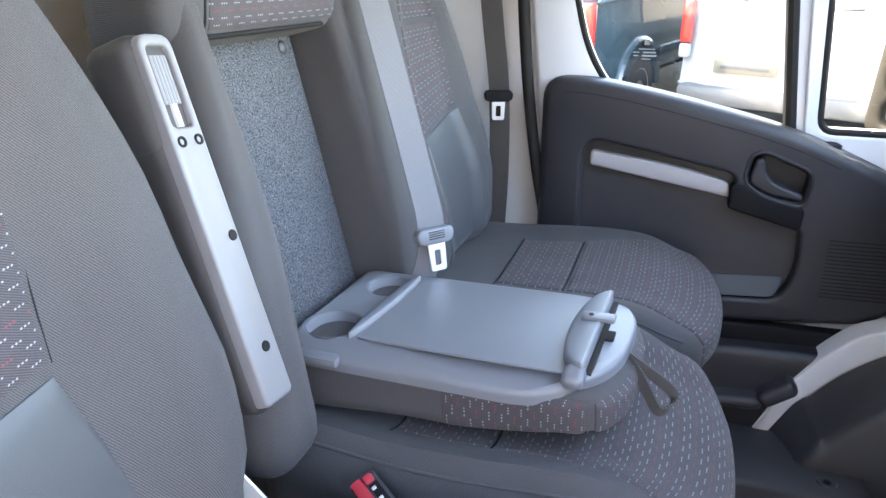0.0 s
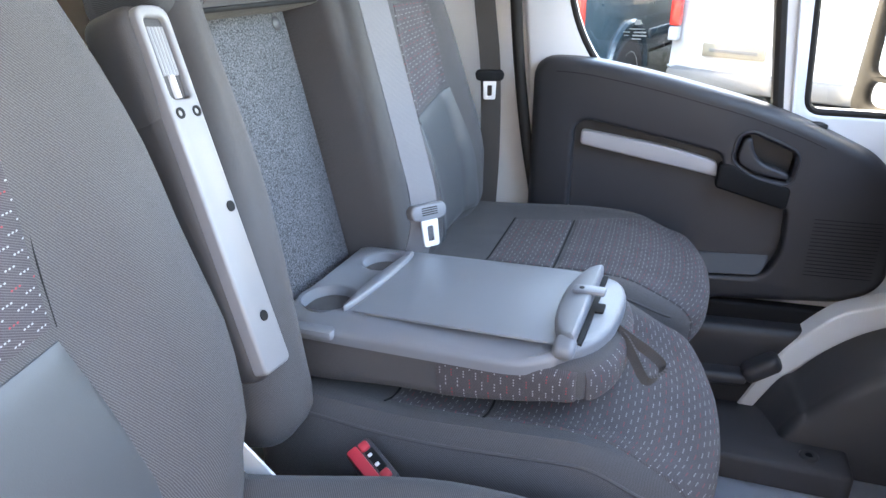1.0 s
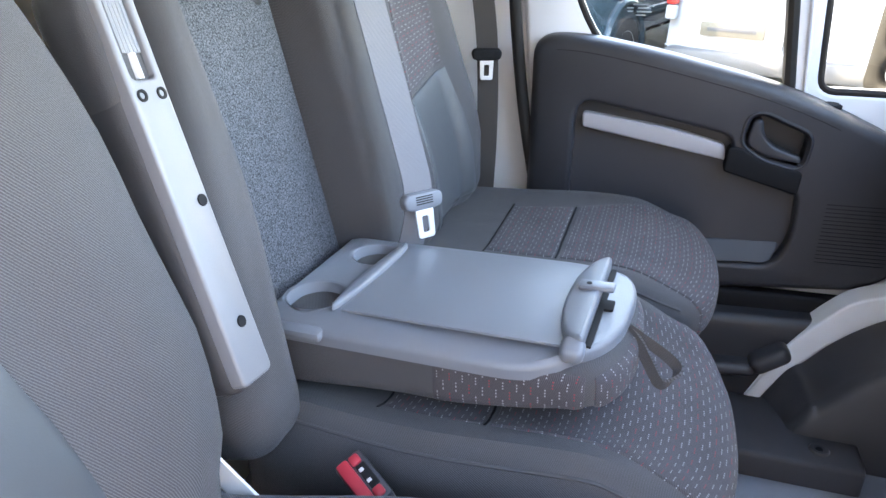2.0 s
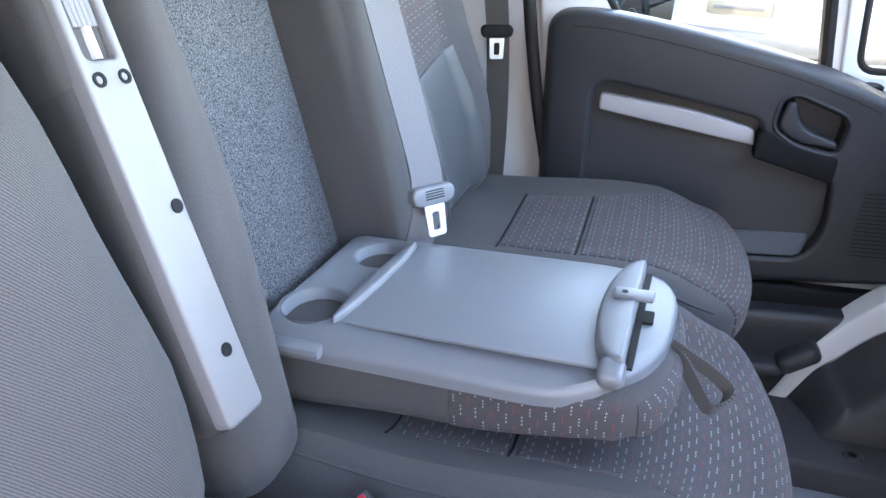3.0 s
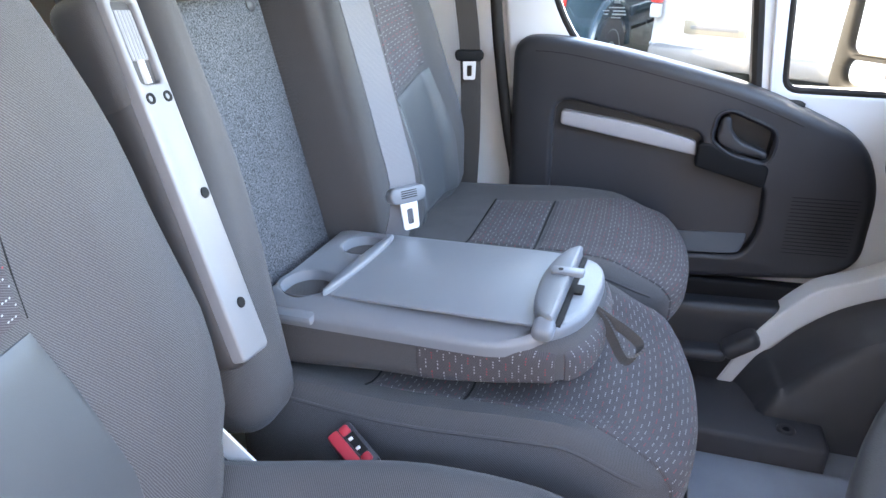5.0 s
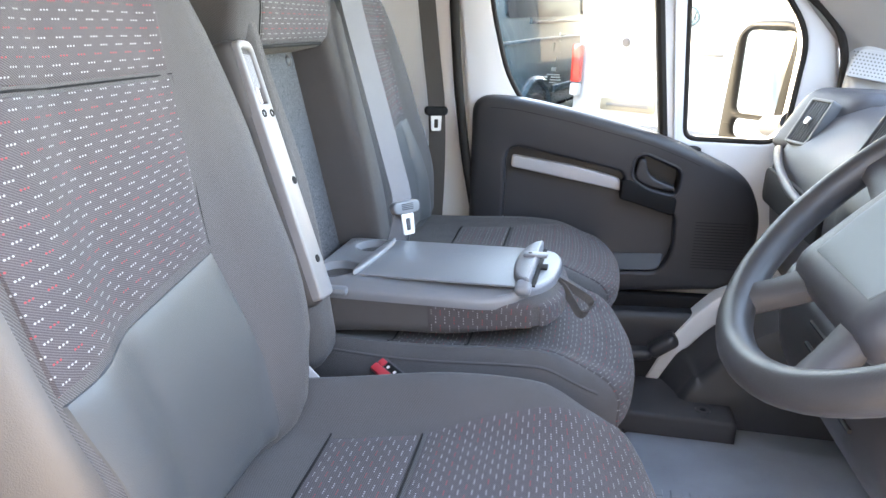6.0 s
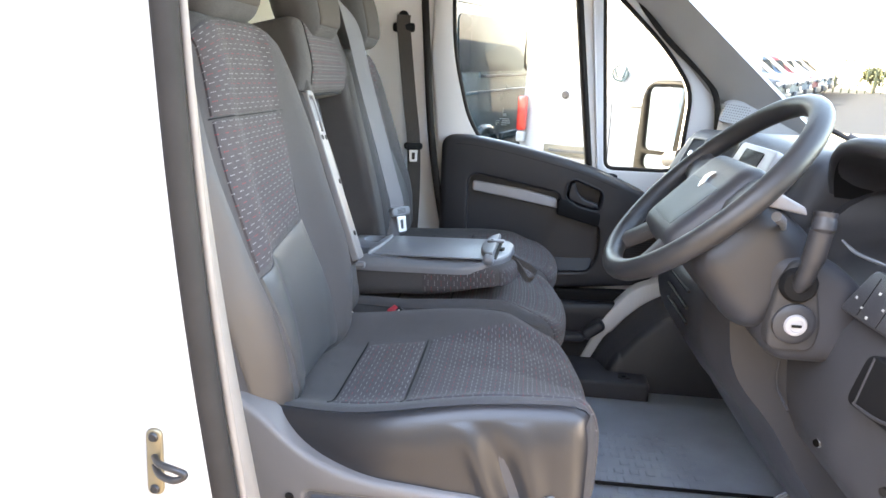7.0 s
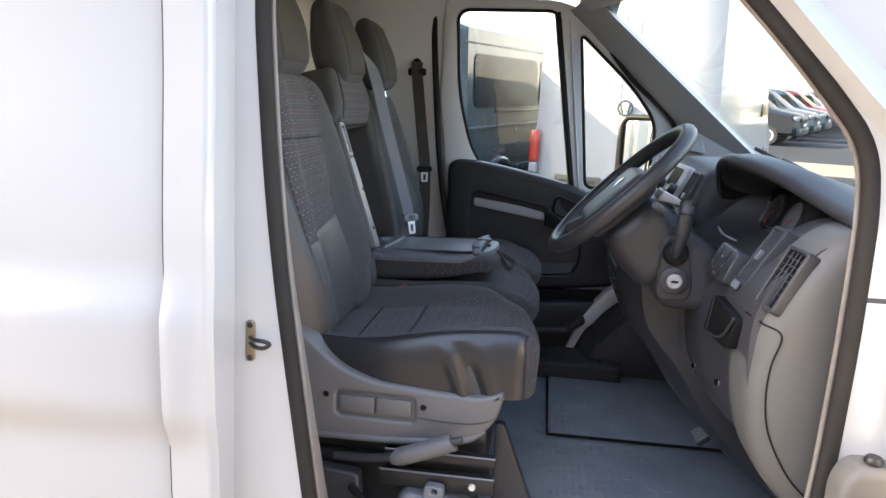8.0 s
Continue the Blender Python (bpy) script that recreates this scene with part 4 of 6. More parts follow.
part("back_insert_top", oback.patch(quad([(-0.53, 0.51), (0.45, 0.51), (0.60, 0.95), (-0.66, 0.95)], 0, 1), 0.005, 14, swap=True), SEATD, ob_, "dotted cloth shoulder panel")
part("lumbar_panel", oback.patch(quad([(-0.60, -0.92), (0.56, -0.92), (0.44, -0.07), (-0.52, -0.18)], 0, 1), 0.005, 14), LUMBAR, ob_, "smooth black lower back panel")
headrest(bench, -0.530, OUTY - 0.005, 1.705, 0.255, 0.255, 0.11)

# middle back: two bolsters, a head band and the felt-lined opening
M = back_pose(-0.465, MIDY, 1.09)


def bolster(y0, y1, z0, z1, thick, r=0.03, top=0.0, fwd=0.0, shear=0.0, flat=1.0):
    def warp(p):
        k = (p.z + (z1 - z0) / 2) / (z1 - z0)
        thin = lerp([(0.3, 1), (0.85, flat)], k) if shear else flat
        p = Vector((p.x * thin if p.x < 0 else p.x, p.y, p.z))
        q = Vector((p.x + fwd * lerp([(0.0, 1), (0.45, 1), (0.9, 0)], k) + 0.018 * lerp([(0, 0.2), (0.4, 1), (0.95, 0.6)], k) * (1 if p.x > 0 else 0), (y0 + y1) / 2 + p.y, (z0 + z1) / 2 + p.z))
        q.y = q.y * (1 - top * lerp([(0.1, 0), (1.0, 1)], k)) + shear * (0.62 - 7 * p.y) * lerp([(0.25, 0), (0.9, 1)], k)
        return M @ q
    return Soft((thick, y1 - y0, z1 - z0), r, warp)


part("near_bolster", bolster(-0.275, -0.165, 0.005, 0.560, 0.17, 0.042, 0.0, 0.022, 0.085, 0.2).mesh(18), SEATC, bench, "plain charcoal cloth bolster")
part("far_bolster", bolster(0.138, 0.238, -0.02, 0.560, 0.17, 0.020).mesh(18), SEATC, bench, "plain charcoal cloth bolster")
hb = bolster(-0.206, 0.228, 0.485, 0.660, 0.165, 0.026, 0.22, flat=0.2)
hbo = part("head_band", hb.mesh(16), SEATC, bench, "cloth shoulder of the middle seat back")
part("band_face", hb.patch(quad([(-0.70, -0.94), (0.62, -0.94), (0.62, 0.92), (-0.70, 0.92)], 0, 1), 0.003, 14, swap=True), SEATD, hbo, "dotted cloth band")
part("band_seam", tube([M @ Vector((0.083, -0.150 + 0.26 * k / 12, 0.4885)) for k in range(13)], 0.0032, 7), DEEP, hbo, "frayed dark lower seam")
part("side_seam", hb.seam(lambda t: (1, -0.72, -0.9 + 1.75 * t), r=0.0018), DEEP, hbo)
felt = plate(rounded([(-0.20, 0.0), (0.128, 0.0), (0.128, 0.520), (-0.135, 0.520), (-0.155, 0.32)], [0.025, 0.025, 0.035, 0.02, 0.02], 6), lambda u, v, w: M @ Vector((0.018 - w, u, v)), 0.02, (), 0.004)
part("felt_panel", felt, FELT, bench, "grey felt back panel")
for by, bz in ((0.100, 0.470), (-0.062, 0.120)):
    part("felt_button", lathe([(0, 0.005), (0.007, 0.004), (0.0105, 0.001), (0.0105, -0.004)], M @ pose(0.0185, by, bz, 0, 90, 0), 18), BLACK, bench, "black plastic clip")
headrest(bench, -0.530, MIDY + 0.005, 1.705, 0.255, 0.25, 0.11)

# folded-down middle back with its tray
TILT_T = pose(-0.235, 0.11, 1.222, 0, -2.0, -3.0)
fold = thing("folding_table", "folded-down middle seat back forming a grey tray table with cup holders", "tray table", at=(-0.44, 0.11, 1.16))
TRAY = rounded([(-0.215, -0.132), (0.196, -0.132), (0.212, 0.13), (-0.215, 0.125)], [0.02, 0.12, 0.11, 0.02], 14)


def pad_warp(p):
    k = p.x / 0.42 + 0.5
    q = Vector((p.x, p.y * (1 - 0.06 * k), p.z - 0.048))
    q.x -= 0.034 * (abs(p.y) / 0.131) ** 3 * lerp([(0.75, 0), (1.0, 1)], k)
    q.z += max(0, -p.z / 0.038) * (0.030 * lerp([(0.5, 0), (1.0, 1)], k) - 0.012 * lerp([(0, 1), (0.45, 0)], k))
    return TILT_T @ q


pad = Soft((0.43, 0.262, 0.076), 0.022, pad_warp)
padob = part("pad", pad.mesh(20), SEATC, fold, "black cloth side of the folded back")
part("pad_side", pad.patch(quad([(-0.95, 0.02), (-0.95, 0.97), (0.96, 0.97), (0.96, 0.02)], 1, -1), 0.004, 28, 1), SEATD, padob, "dotted cloth side panel")
part("pad_end", pad.patch(quad([(-0.97, -0.95), (0.97, -0.95), (0.97, 0.94), (-0.97, 0.94)], 0, 1), 0.004, 16), SEATD, padob, "dotted cloth end panel")
CUPS = ((-0.168, -0.072, 0.036), (-0.150, 0.062, 0.032))
holes = [[Vector((cx + r * math.cos(2 * math.pi * i / 36), cy + r * math.sin(2 * math.pi * i / 36))) for i in range(36)] for cx, cy, r in CUPS]


def tray_place(u, v, w):
    return TILT_T @ Vector((u, v, 0.004 - w - 0.006 * lerp([(0.088, 0), (0.125, 1)], v) - 0.016 * lerp([(0.102, 0), (0.134, 1)], -v)))


tray = part("tray", plate(TRAY, tray_place, 0.016, holes, 0.006), GREYP, fold, "smooth mid-grey plastic tray")
for (cx, cy, r), h in zip(CUPS, holes):
    part("cup_well", lathe([(r + 0.001, 0.0), (r, -0.004), (r - 0.003, -0.026), (r - 0.006, -0.030), (0, -0.030)], TILT_T @ pose(cx, cy, 0.003), 36), GREYP, tray)
sheet = rounded([(-0.121, -0.099), (0.150, -0.099), (0.150, 0.10), (-0.111, 0.10)], 0.006, 4)
part("writing_surface", plate(sheet, lambda u, v, w: TILT_T @ Vector((u, v, 0.0049 - w)), 0.003, (), 0.0008), GREYP, tray, "flat grey writing surface")
RIDGE = [Vector((-0.124 + 0.0095 * math.cos(2 * math.pi * k / 40), -0.002 + 0.100 * math.sin(2 * math.pi * k / 40))) for k in range(40)]
part("ridge", plate(RIDGE, lambda u, v, w: TILT_T @ Vector((u + 0.05 * (v + 0.002), v, 0.0115 - w)), 0.011, (), 0.0045), GREYP, tray, "raised tray ridge")
clipshape = rounded([Vector((0.166 - 0.037 * math.sin(math.pi * t / 24) ** 0.8, 0.004 - 0.106 * math.cos(math.pi * t / 24))) for t in range(25)], 0.004, 2)
part("paper_clip", plate(clipshape, lambda u, v, w: TILT_T @ Vector((u, v, 0.020 - 0.16 * max(0, 0.160 - u) - w)), 0.018, (), 0.005), GREYP, tray, "raised grey paper clip")
part("clip_end", Soft((0.026, 0.030, 0.020), 0.009, lambda p: TILT_T @ pose(0.156, -0.104, 0.004, 18, 0, 0) @ p).mesh(8), GREYP, tray)
part("hinge_tab", turned(box((-0.205, -0.141, -0.022), (-0.128, -0.118, -0.008), 0.006), TILT_T), GREYP, tray)
part("clip_slot", plate(rounded([(0.1665, -0.094), (0.1735, -0.094), (0.1735, 0.102), (0.1665, 0.102)], 0.002), lambda u, v, w: TILT_T @ Vector((u, v, 0.0055 - w)), 0.003), DEEP, tray)
part("clip_notch", plate(rounded([(0.172, -0.008), (0.184, -0.008), (0.184, 0.016), (0.172, 0.016)], 0.003), lambda u, v, w: TILT_T @ Vector((u, v, 0.0056 - w)), 0.003), DEEP, tray)
tab = part("clip_tab", turned(box((-0.026, -0.010, 0.0), (0.016, 0.010, 0.007), 0.003), TILT_T @ pose(0.166, 0.020, 0.0165)), GREYP, tray, "small grey clip tab")
part("tab_hole", lathe([(0, 0.0006), (0.0032, 0.0006), (0.0036, -0.001)], TILT_T @ pose(0.152, 0.018, 0.0236), 14), DEEP, tab)
# the strap hangs from the pad's end as a flattened loop
root, tip = Vector((0.204, -0.012, -0.012)), Vector((0.256, -0.046, -0.050))
sep = Vector((0.45, 0.30, 0.35)).normalized()
along = tip - root
loop = smooth_path([root, root + along * 0.3 + sep * 0.006, root + along * 0.65 + sep * 0.013, root + along * 0.92 + sep * 0.014, tip, root + along * 0.93 - sep * 0.012, root + along * 0.62 - sep * 0.008, root + along * 0.3 - sep * 0.003, root + Vector((0, 0, -0.004))], 6)
part("pull_strap", ribbon([TILT_T @ p for p in loop], along.cross(sep).normalized() * 0.7 + sep * 0.7, 0.015, 0.0035), SEATC, fold, "dark cloth pull strap loop")

# armrest, folded up beside the driver's seat
arm = thing("armrest", "folded-up armrest with dark cover and pale grey underside plate", "armrest", at=(-0.34, -0.18, 1.27))
A = Matrix.Translation((-0.338, -0.187, 1.266)) @ pose(0, 0, 0, 0, -19.5, 0) @ pose(0, 0, 0, -5.5, 0, 0)


def arm_place(u, v, w):
    return A @ Vector((-w, u, v))


ARM = rounded([(-0.022, 0.0), (0.021, 0.0), (0.020, 0.355), (-0.021, 0.355)], [0.006, 0.008, 0.014, 0.014], 4)
SLOT = rounded([(-0.014, 0.270), (0.013, 0.270), (0.013, 0.344), (-0.014, 0.344)], 0.006, 4)
armb = Soft((0.060, 0.046, 0.365), 0.018, lambda p: A @ Vector((p.x - 0.036, p.y - 0.002, p.z + 0.174)))
part("arm_body", armb.mesh(14), ARMC, arm, "dark grey armrest cover")
cap = Soft((0.064, 0.052, 0.115), 0.018, lambda p: A @ Vector((p.x - 0.037 - 0.05 * max(0, -p.z), p.y * (1.0 + 0.8 * min(0, p.z)) - 0.002, p.z + 0.302)))
part("arm_cap", cap.mesh(12), ARMC, arm, "grey armrest end cap")
plate_ob = part("arm_plate", plate(ARM, arm_place, 0.014, [SLOT], 0.003), PALE, arm, "pale grey plastic underside plate")
part("slot_floor", plate(offset(SLOT, -0.002), lambda u, v, w: arm_place(u, v, w + 0.010), 0.003), DEEP, plate_ob)
for i in range(5):
    part("grip_rib", tube([arm_place(-0.009 + 0.0042 * i, 0.292, 0.005), arm_place(-0.009 + 0.0042 * i, 0.336, 0.005)], 0.0024, 8), PALE, plate_ob)
part("hinge_pin", tube([arm_place(0.0, 0.271, 0.006), arm_place(0.0, 0.292, 0.006)], 0.004, 8), SILVER, plate_ob)
for u in (-0.011, 0.011):
    part("arm_screw", lathe([(0, -0.001), (0.0025, -0.001), (0.003, 0.0004), (0.0052, 0.0006), (0.0052, -0.002)], A @ pose(0.0005, u, 0.257, 0, 90, 0), 16), DEEP, plate_ob)
for v, hu in ((0.164, 0.011), (0.054, 0.003)):
    part("arm_hole", lathe([(0, 0.0008), (0.0052, 0.0008), (0.0056, -0.001)], A @ pose(0.0004, hu, v, 0, 90, 0), 16), DEEP, plate_ob)

# belts
mb = thing("seat_belt", "grey seat belt with chrome tongue across the middle seat", "seat belt", "seat belts", at=(-0.35, 0.25, 1.2))
path = smooth_path([(-0.56, 0.318, 1.86), (-0.490, 0.304, 1.765), (-0.440, 0.290, 1.60), (-0.372, 0.268, 1.38), (-0.345, 0.252, 1.285), (-0.36, 0.252, 1.20), (-0.40, 0.255, 1.08)], 8)
part("webbing", ribbon(path, lambda t: (lerp([(0, -0.30), (0.06, -0.2), (0.20, 0.62)], t), lerp([(0, 0.95), (0.06, 0.97), (0.20, 0.78)], t), 0.0), 0.046), WEB, mb, "grey woven webbing")


def tongue(ob, m, mat=None):
    part("tongue_body", plate(rounded([(-0.033, 0.004), (-0.030, -0.010), (-0.018, -0.013), (0.018, -0.013), (0.030, -0.010), (0.033, 0.004), (0.027, 0.012), (-0.027, 0.012)], 0.005, 4), lambda u, v, w: m @ Vector((0.009 - w, u, v)), 0.016, (), 0.004), mat or GREYP, ob, "plastic belt tongue")
    for k in range(4):
        part("grip_line", turned(box((0.008, -0.014, -0.0045 + 0.0034 * k), (0.0098, 0.014, -0.0030 + 0.0034 * k), 0.0005, 1), m), DEEP, ob)
    part("tongue_plate", plate(rounded([(-0.0135, -0.054), (0.0135, -0.054), (0.015, -0.011), (-0.015, -0.011)], 0.005, 4), lambda u, v, w: m @ Vector((0.0055 - w, u, v)), 0.0028, [rounded([(-0.0055, -0.046), (0.0055, -0.046), (0.0055, -0.022), (-0.0055, -0.022)], 0.003, 3)], 0.0006), LATCH, ob, "bright steel latch plate")


tongue(mb, pose(-0.338, 0.246, 1.282, 0, 0, -38) @ pose(0, 0, 0, 0, -12, 0))
obelt = thing("seat_belt", "dark seat belt hanging from the passenger pillar", "seat belt", "seat belts", at=(-0.45, 0.87, 1.4))
path = smooth_path([(-0.447, 0.868, 1.83), (-0.445, 0.862, 1.78), (-0.42, 0.865, 1.55), (-0.402, 0.862, 1.40), (-0.40, 0.868, 1.20), (-0.41, 0.87, 0.98)], 8)
part("webbing", ribbon(path, (1, 0.15, 0), 0.046), WEBD, obelt, "dark brown-black woven webbing")
part("anchor", lathe([(0, 0.02), (0.012, 0.02), (0.015, 0.012), (0.022, 0.006), (0.022, 0.0)], pose(-0.452, 0.893, 1.83, 90, 0, 0), 18), DEEP, obelt, "black belt anchor")
part("guide", box((-0.485, 0.862, 1.775), (-0.41, 0.885, 1.805), 0.008), DEEP, obelt, "black belt guide")
tongue(obelt, pose(-0.402, 0.856, 1.395, 0, 0, -70), DEEP)
buckle = thing("belt_buckle", "red seat belt buckle between the seats", "belt buckle", at=(-0.29, -0.10, 1.05))
BM = pose(-0.262, -0.150, 1.138, 24, 14, -32)
part("buckle_body", turned(box((-0.031, -0.016, -0.095), (0.031, 0.016, 0.001), 0.005), BM), BLACK, buckle, "black buckle case")
part("release_button", turned(box((-0.027, -0.0145, -0.006), (0.027, -0.001, 0.006), 0.003), BM), RED, buckle, "red release button")
for a, b in ((-0.027, -0.015), (0.015, 0.027)):
    part("button_horn", turned(box((a, -0.0005, -0.004), (b, 0.011, 0.004), 0.003), BM), RED, buckle, "red rim of the slot")
part("tongue_slot", turned(box((-0.015, 0.001, -0.002), (0.015, 0.012, 0.0016), 0.001, 1), BM), DEEP, buckle)
for a in (-0.008, 0.006):
    part("slot_catch", turned(box((a - 0.002, 0.002, 0.0), (a + 0.002, 0.007, 0.003), 0.0008, 1), BM), LATCH, buckle)
part("buckle_stem", tube([BM @ Vector((0, 0, -0.09)), (-0.30, -0.135, 0.98), (-0.30, -0.13, 0.90)], 0.012, 10), BLACK, buckle, "black buckle stem")
db = thing("seat_belt", "bright steel belt stalk beside the driver's seat", "seat belt", "seat belts", at=(-0.36, -0.23, 1.12))
part("stalk", ribbon([(-0.405, -0.214, 1.200), (-0.372, -0.212, 1.164), (-0.344, -0.210, 1.133), (-0.31, -0.208, 1.095)], (0.62, 0.25, 0.60), 0.020, 0.004), LATCH, db, "bright steel strap")
part("stalk_sleeve", ribbon([(-0.405, -0.226, 1.178), (-0.375, -0.224, 1.146), (-0.34, -0.222, 1.11)], (0.62, 0.25, 0.60), 0.018, 0.006), BLACK, db, "black plastic sleeve")

# footwell ledge and fixings
setting("floor_ledge", plate(rounded([(0.02, 0.60), (0.44, 0.60), (0.44, 0.86), (0.02, 0.86)], 0.02, 4), lambda u, v, w: Vector((u, v, 0.685 - w)), 0.07, (), 0.012), DASH, "raised black floor ledge by the passenger door", "floor ledge")
for fx, fy, fz in ((0.155, 0.64, 0.685), (0.36, 0.65, 0.685), (0.195, 0.555, FLOOR_Z), (0.37, 0.78, 0.685)):
    fx_ob = thing("floor_fastener", "round black floor covering fastener", "fastener", "floor fasteners", at=(fx, fy, fz))
    part("collar", lathe([(0.010, 0.004), (0.017, 0.004), (0.020, 0.0), (0.020, -0.004)], pose(fx, fy, fz), 20), BLACK, fx_ob)
    part("stud", lathe([(0, 0.003), (0.006, 0.003), (0.008, 0.0)], pose(fx, fy, fz), 14), DEEP, fx_ob)

# below the driver's seat
part("rail_edge", box((-0.19, -0.705, 0.925), (0.04, -0.680, 0.946), 0.004), STEEL, driver, "black steel rail")
part("rail_edge", box((-0.20, -0.715, 0.868), (0.04, -0.690, 0.905), 0.006), STEEL, driver, "black steel rail")
part("side_plate", plate(rounded([(-0.36, 0.70), (-0.235, 0.70), (-0.245, 0.885), (-0.36, 0.895)], 0.012, 3), lambda u, v, w: Vector((u, -0.715 + w, v)), 0.03, (), 0.006), BLACK, driver)
part("motor_cover", plate(rounded([(-0.16, 0.68), (0.0, 0.68), (-0.005, 0.845), (-0.14, 0.870), (-0.165, 0.84)], 0.03, 5), lambda u, v, w: Vector((u, -0.735 + w, v)), 0.06, (), 0.012), GREYP, driver, "grey plastic cover below the seat")
part("bracket", plate(rounded([(-0.105, 0.852), (-0.058, 0.845), (-0.060, 0.892), (-0.098, 0.895)], 0.008, 3), lambda u, v, w: Vector((u, -0.745 + w, v)), 0.02, [[Vector((-0.079 + 0.006 * math.cos(2 * math.pi * i / 12), 0.882 + 0.006 * math.sin(2 * math.pi * i / 12))) for i in range(12)]], 0.003), GREYP, driver)
part("yellow_tag", box((-0.03, -0.748, 0.858), (0.0, -0.742, 0.868), 0.002), YELLOW, driver, "small yellow tag")
part("cable", tube(smooth_path([(-0.26, -0.72, 0.86), (-0.21, -0.74, 0.83), (-0.15, -0.735, 0.78), (-0.12, -0.72, 0.70)], 8), 0.008, 8), DEEP, driver)
part("side_bracket", plate(rounded([(0.030, 0.985), (0.050, 0.985), (0.120, 0.800), (0.115, 0.770), (0.030, 0.790)], 0.008, 3), lambda u, v, w: Vector((u, -0.62 + w, v)), 0.02, (), 0.004), BLACK, driver, "black wedge bracket")
part("rail_bolt", lathe([(0, 0.005), (0.006, 0.005), (0.008, 0.002), (0.008, 0.0)], pose(-0.005, -0.7155, 0.886, 90, 0, 0), 12), LATCH, driver)
# highlights on the black rails, laid on as thin pale strips
part("rail_highlight", tube([(-0.19, -0.7055, 0.947), (0.04, -0.7055, 0.947)], 0.0022, 6), GREYP, driver, "pale strip painted as the highlight on the rail edge")
part("rail_highlight", tube([(-0.20, -0.7155, 0.906), (0.04, -0.7155, 0.906)], 0.0022, 6), GREYP, driver, "pale strip painted as the highlight on the rail edge")

# striker on the door pillar
st = thing("door_striker", "zinc-plated door lock striker on the white pillar", "striker", at=(-0.36, -0.95, 1.242))
part("striker_plate", plate(rounded([(-0.384, 1.208), (-0.367, 1.208), (-0.367, 1.280), (-0.384, 1.280)], 0.008, 4), lambda u, v, w: Vector((u, -(JAMB(v) + 0.004 - w), v)), 0.006, (), 0.002), BRASS, st)
part("striker_loop", tube(smooth_path([(-0.376, -0.940, 1.250), (-0.362, -0.956, 1.252), (-0.340, -0.966, 1.254), (-0.330, -0.967, 1.250), (-0.342, -0.966, 1.242), (-0.362, -0.956, 1.240), (-0.376, -0.940, 1.240)], 5), 0.0036, 10), STEEL, st, "dark steel striker loop")
for sz in (1.215, 1.272):
    part("striker_screw", lathe([(0, 0.002), (0.004, 0.002), (0.0055, 0.0)], pose(-0.3755, -(JAMB(sz) + 0.0045), sz, 90, 0, 0), 12), STEEL, st)

# the driver's door, standing wide open
D = Matrix.Translation((0.635, -1.0, 0)) @ pose(0, 0, 0, 0, 0, -100)
opened = thing("door_2", "driver's door standing wide open on its hinges", "door", kind="structure", at=(0.635, -1.0, 0.6))
DOORP = rounded([(0.0, 0.55), (0.95, 0.55), (0.98, 1.2), (0.96, 1.42), (0.0, 1.50)], 0.05, 4)
part("door_skin", plate(DOORP, lambda u, v, w: D @ Vector((u, w + 0.02, v)), 0.07, (), 0.012), WHITE, opened, "white painted door")
part("door_lining", plate(rounded([(0.10, 0.68), (0.88, 0.66), (0.90, 1.38), (0.30, 1.36), (0.10, 1.20)], 0.08, 5), lambda u, v, w: D @ Vector((u, w - 0.05, v)), 0.07, (), 0.03, 4), ENDP, opened, "grey grained door lining")
part("check_arm", plate(rounded([(0.548, 0.86), (0.68, 0.86), (0.70, 1.12), (0.62, 1.165), (0.565, 1.165), (0.548, 1.13)], [0.02, 0.02, 0.05, 0.04, 0.02, 0.02], 5), lambda u, v, w: Vector((u, -1.03 + w, v)), 0.05, (), 0.014), ENDP, opened, "moulded hinge cover of the open door")
part("hinge_bolt", lathe([(0, 0.008), (0.010, 0.008), (0.013, 0.004), (0.013, 0.0)], pose(0.595, -1.005, 1.168), 16), STEEL, opened)

# speaker mesh on the passenger's pillar trim, and a wiper
sp = thing("speaker_grille", "perforated grey speaker grille on the passenger pillar trim", "speaker", at=(0.655, 0.83, 1.55))
SPM = axes((0.655, 0.829, 1.552), (1.0, -0.30, -0.15), (0.05, 0.35, 1.0))
part("grille_plate", plate(rounded([(-0.050, -0.035), (0.062, -0.035), (0.030, 0.035), (-0.035, 0.035)], 0.012, 4), lambda u, v, w: SPM @ Vector((u, v, 0.004 - w)), 0.006, (), 0.002), TRIMG, sp)
for a in range(11):
    for b in range(7):
        part("grille_dot", lathe([(0, 0.0010), (0.0022, 0.0008), (0.0024, 0.0)], SPM @ pose(-0.040 + 0.0078 * a + 0.0039 * (b % 2) - 0.001 * b, -0.026 + 0.0085 * b, 0.0038), 6), GRILD, sp)
wip = thing("wiper", "black windscreen wiper resting on the scuttle", "wiper", at=(1.1, 0.5, 1.38))
UP = Vector((0.018, 0, 0.020))
part("wiper_arm", tube(smooth_path([screen_point(0.80, -0.04) + UP, screen_point(0.83, 0.0) + UP, screen_point(0.90, 0.105) + UP, screen_point(0.945, 0.165) + UP], 4), 0.011, 8), BLACK, wip, "black wiper arm")
part("wiper_blade", tube([screen_point(0.835 + 0.0165 * k, 0.02 + 0.0235 * k) + UP * 0.6 for k in range(10)], 0.008, 6), RUBBER, wip, "black rubber wiper blade")
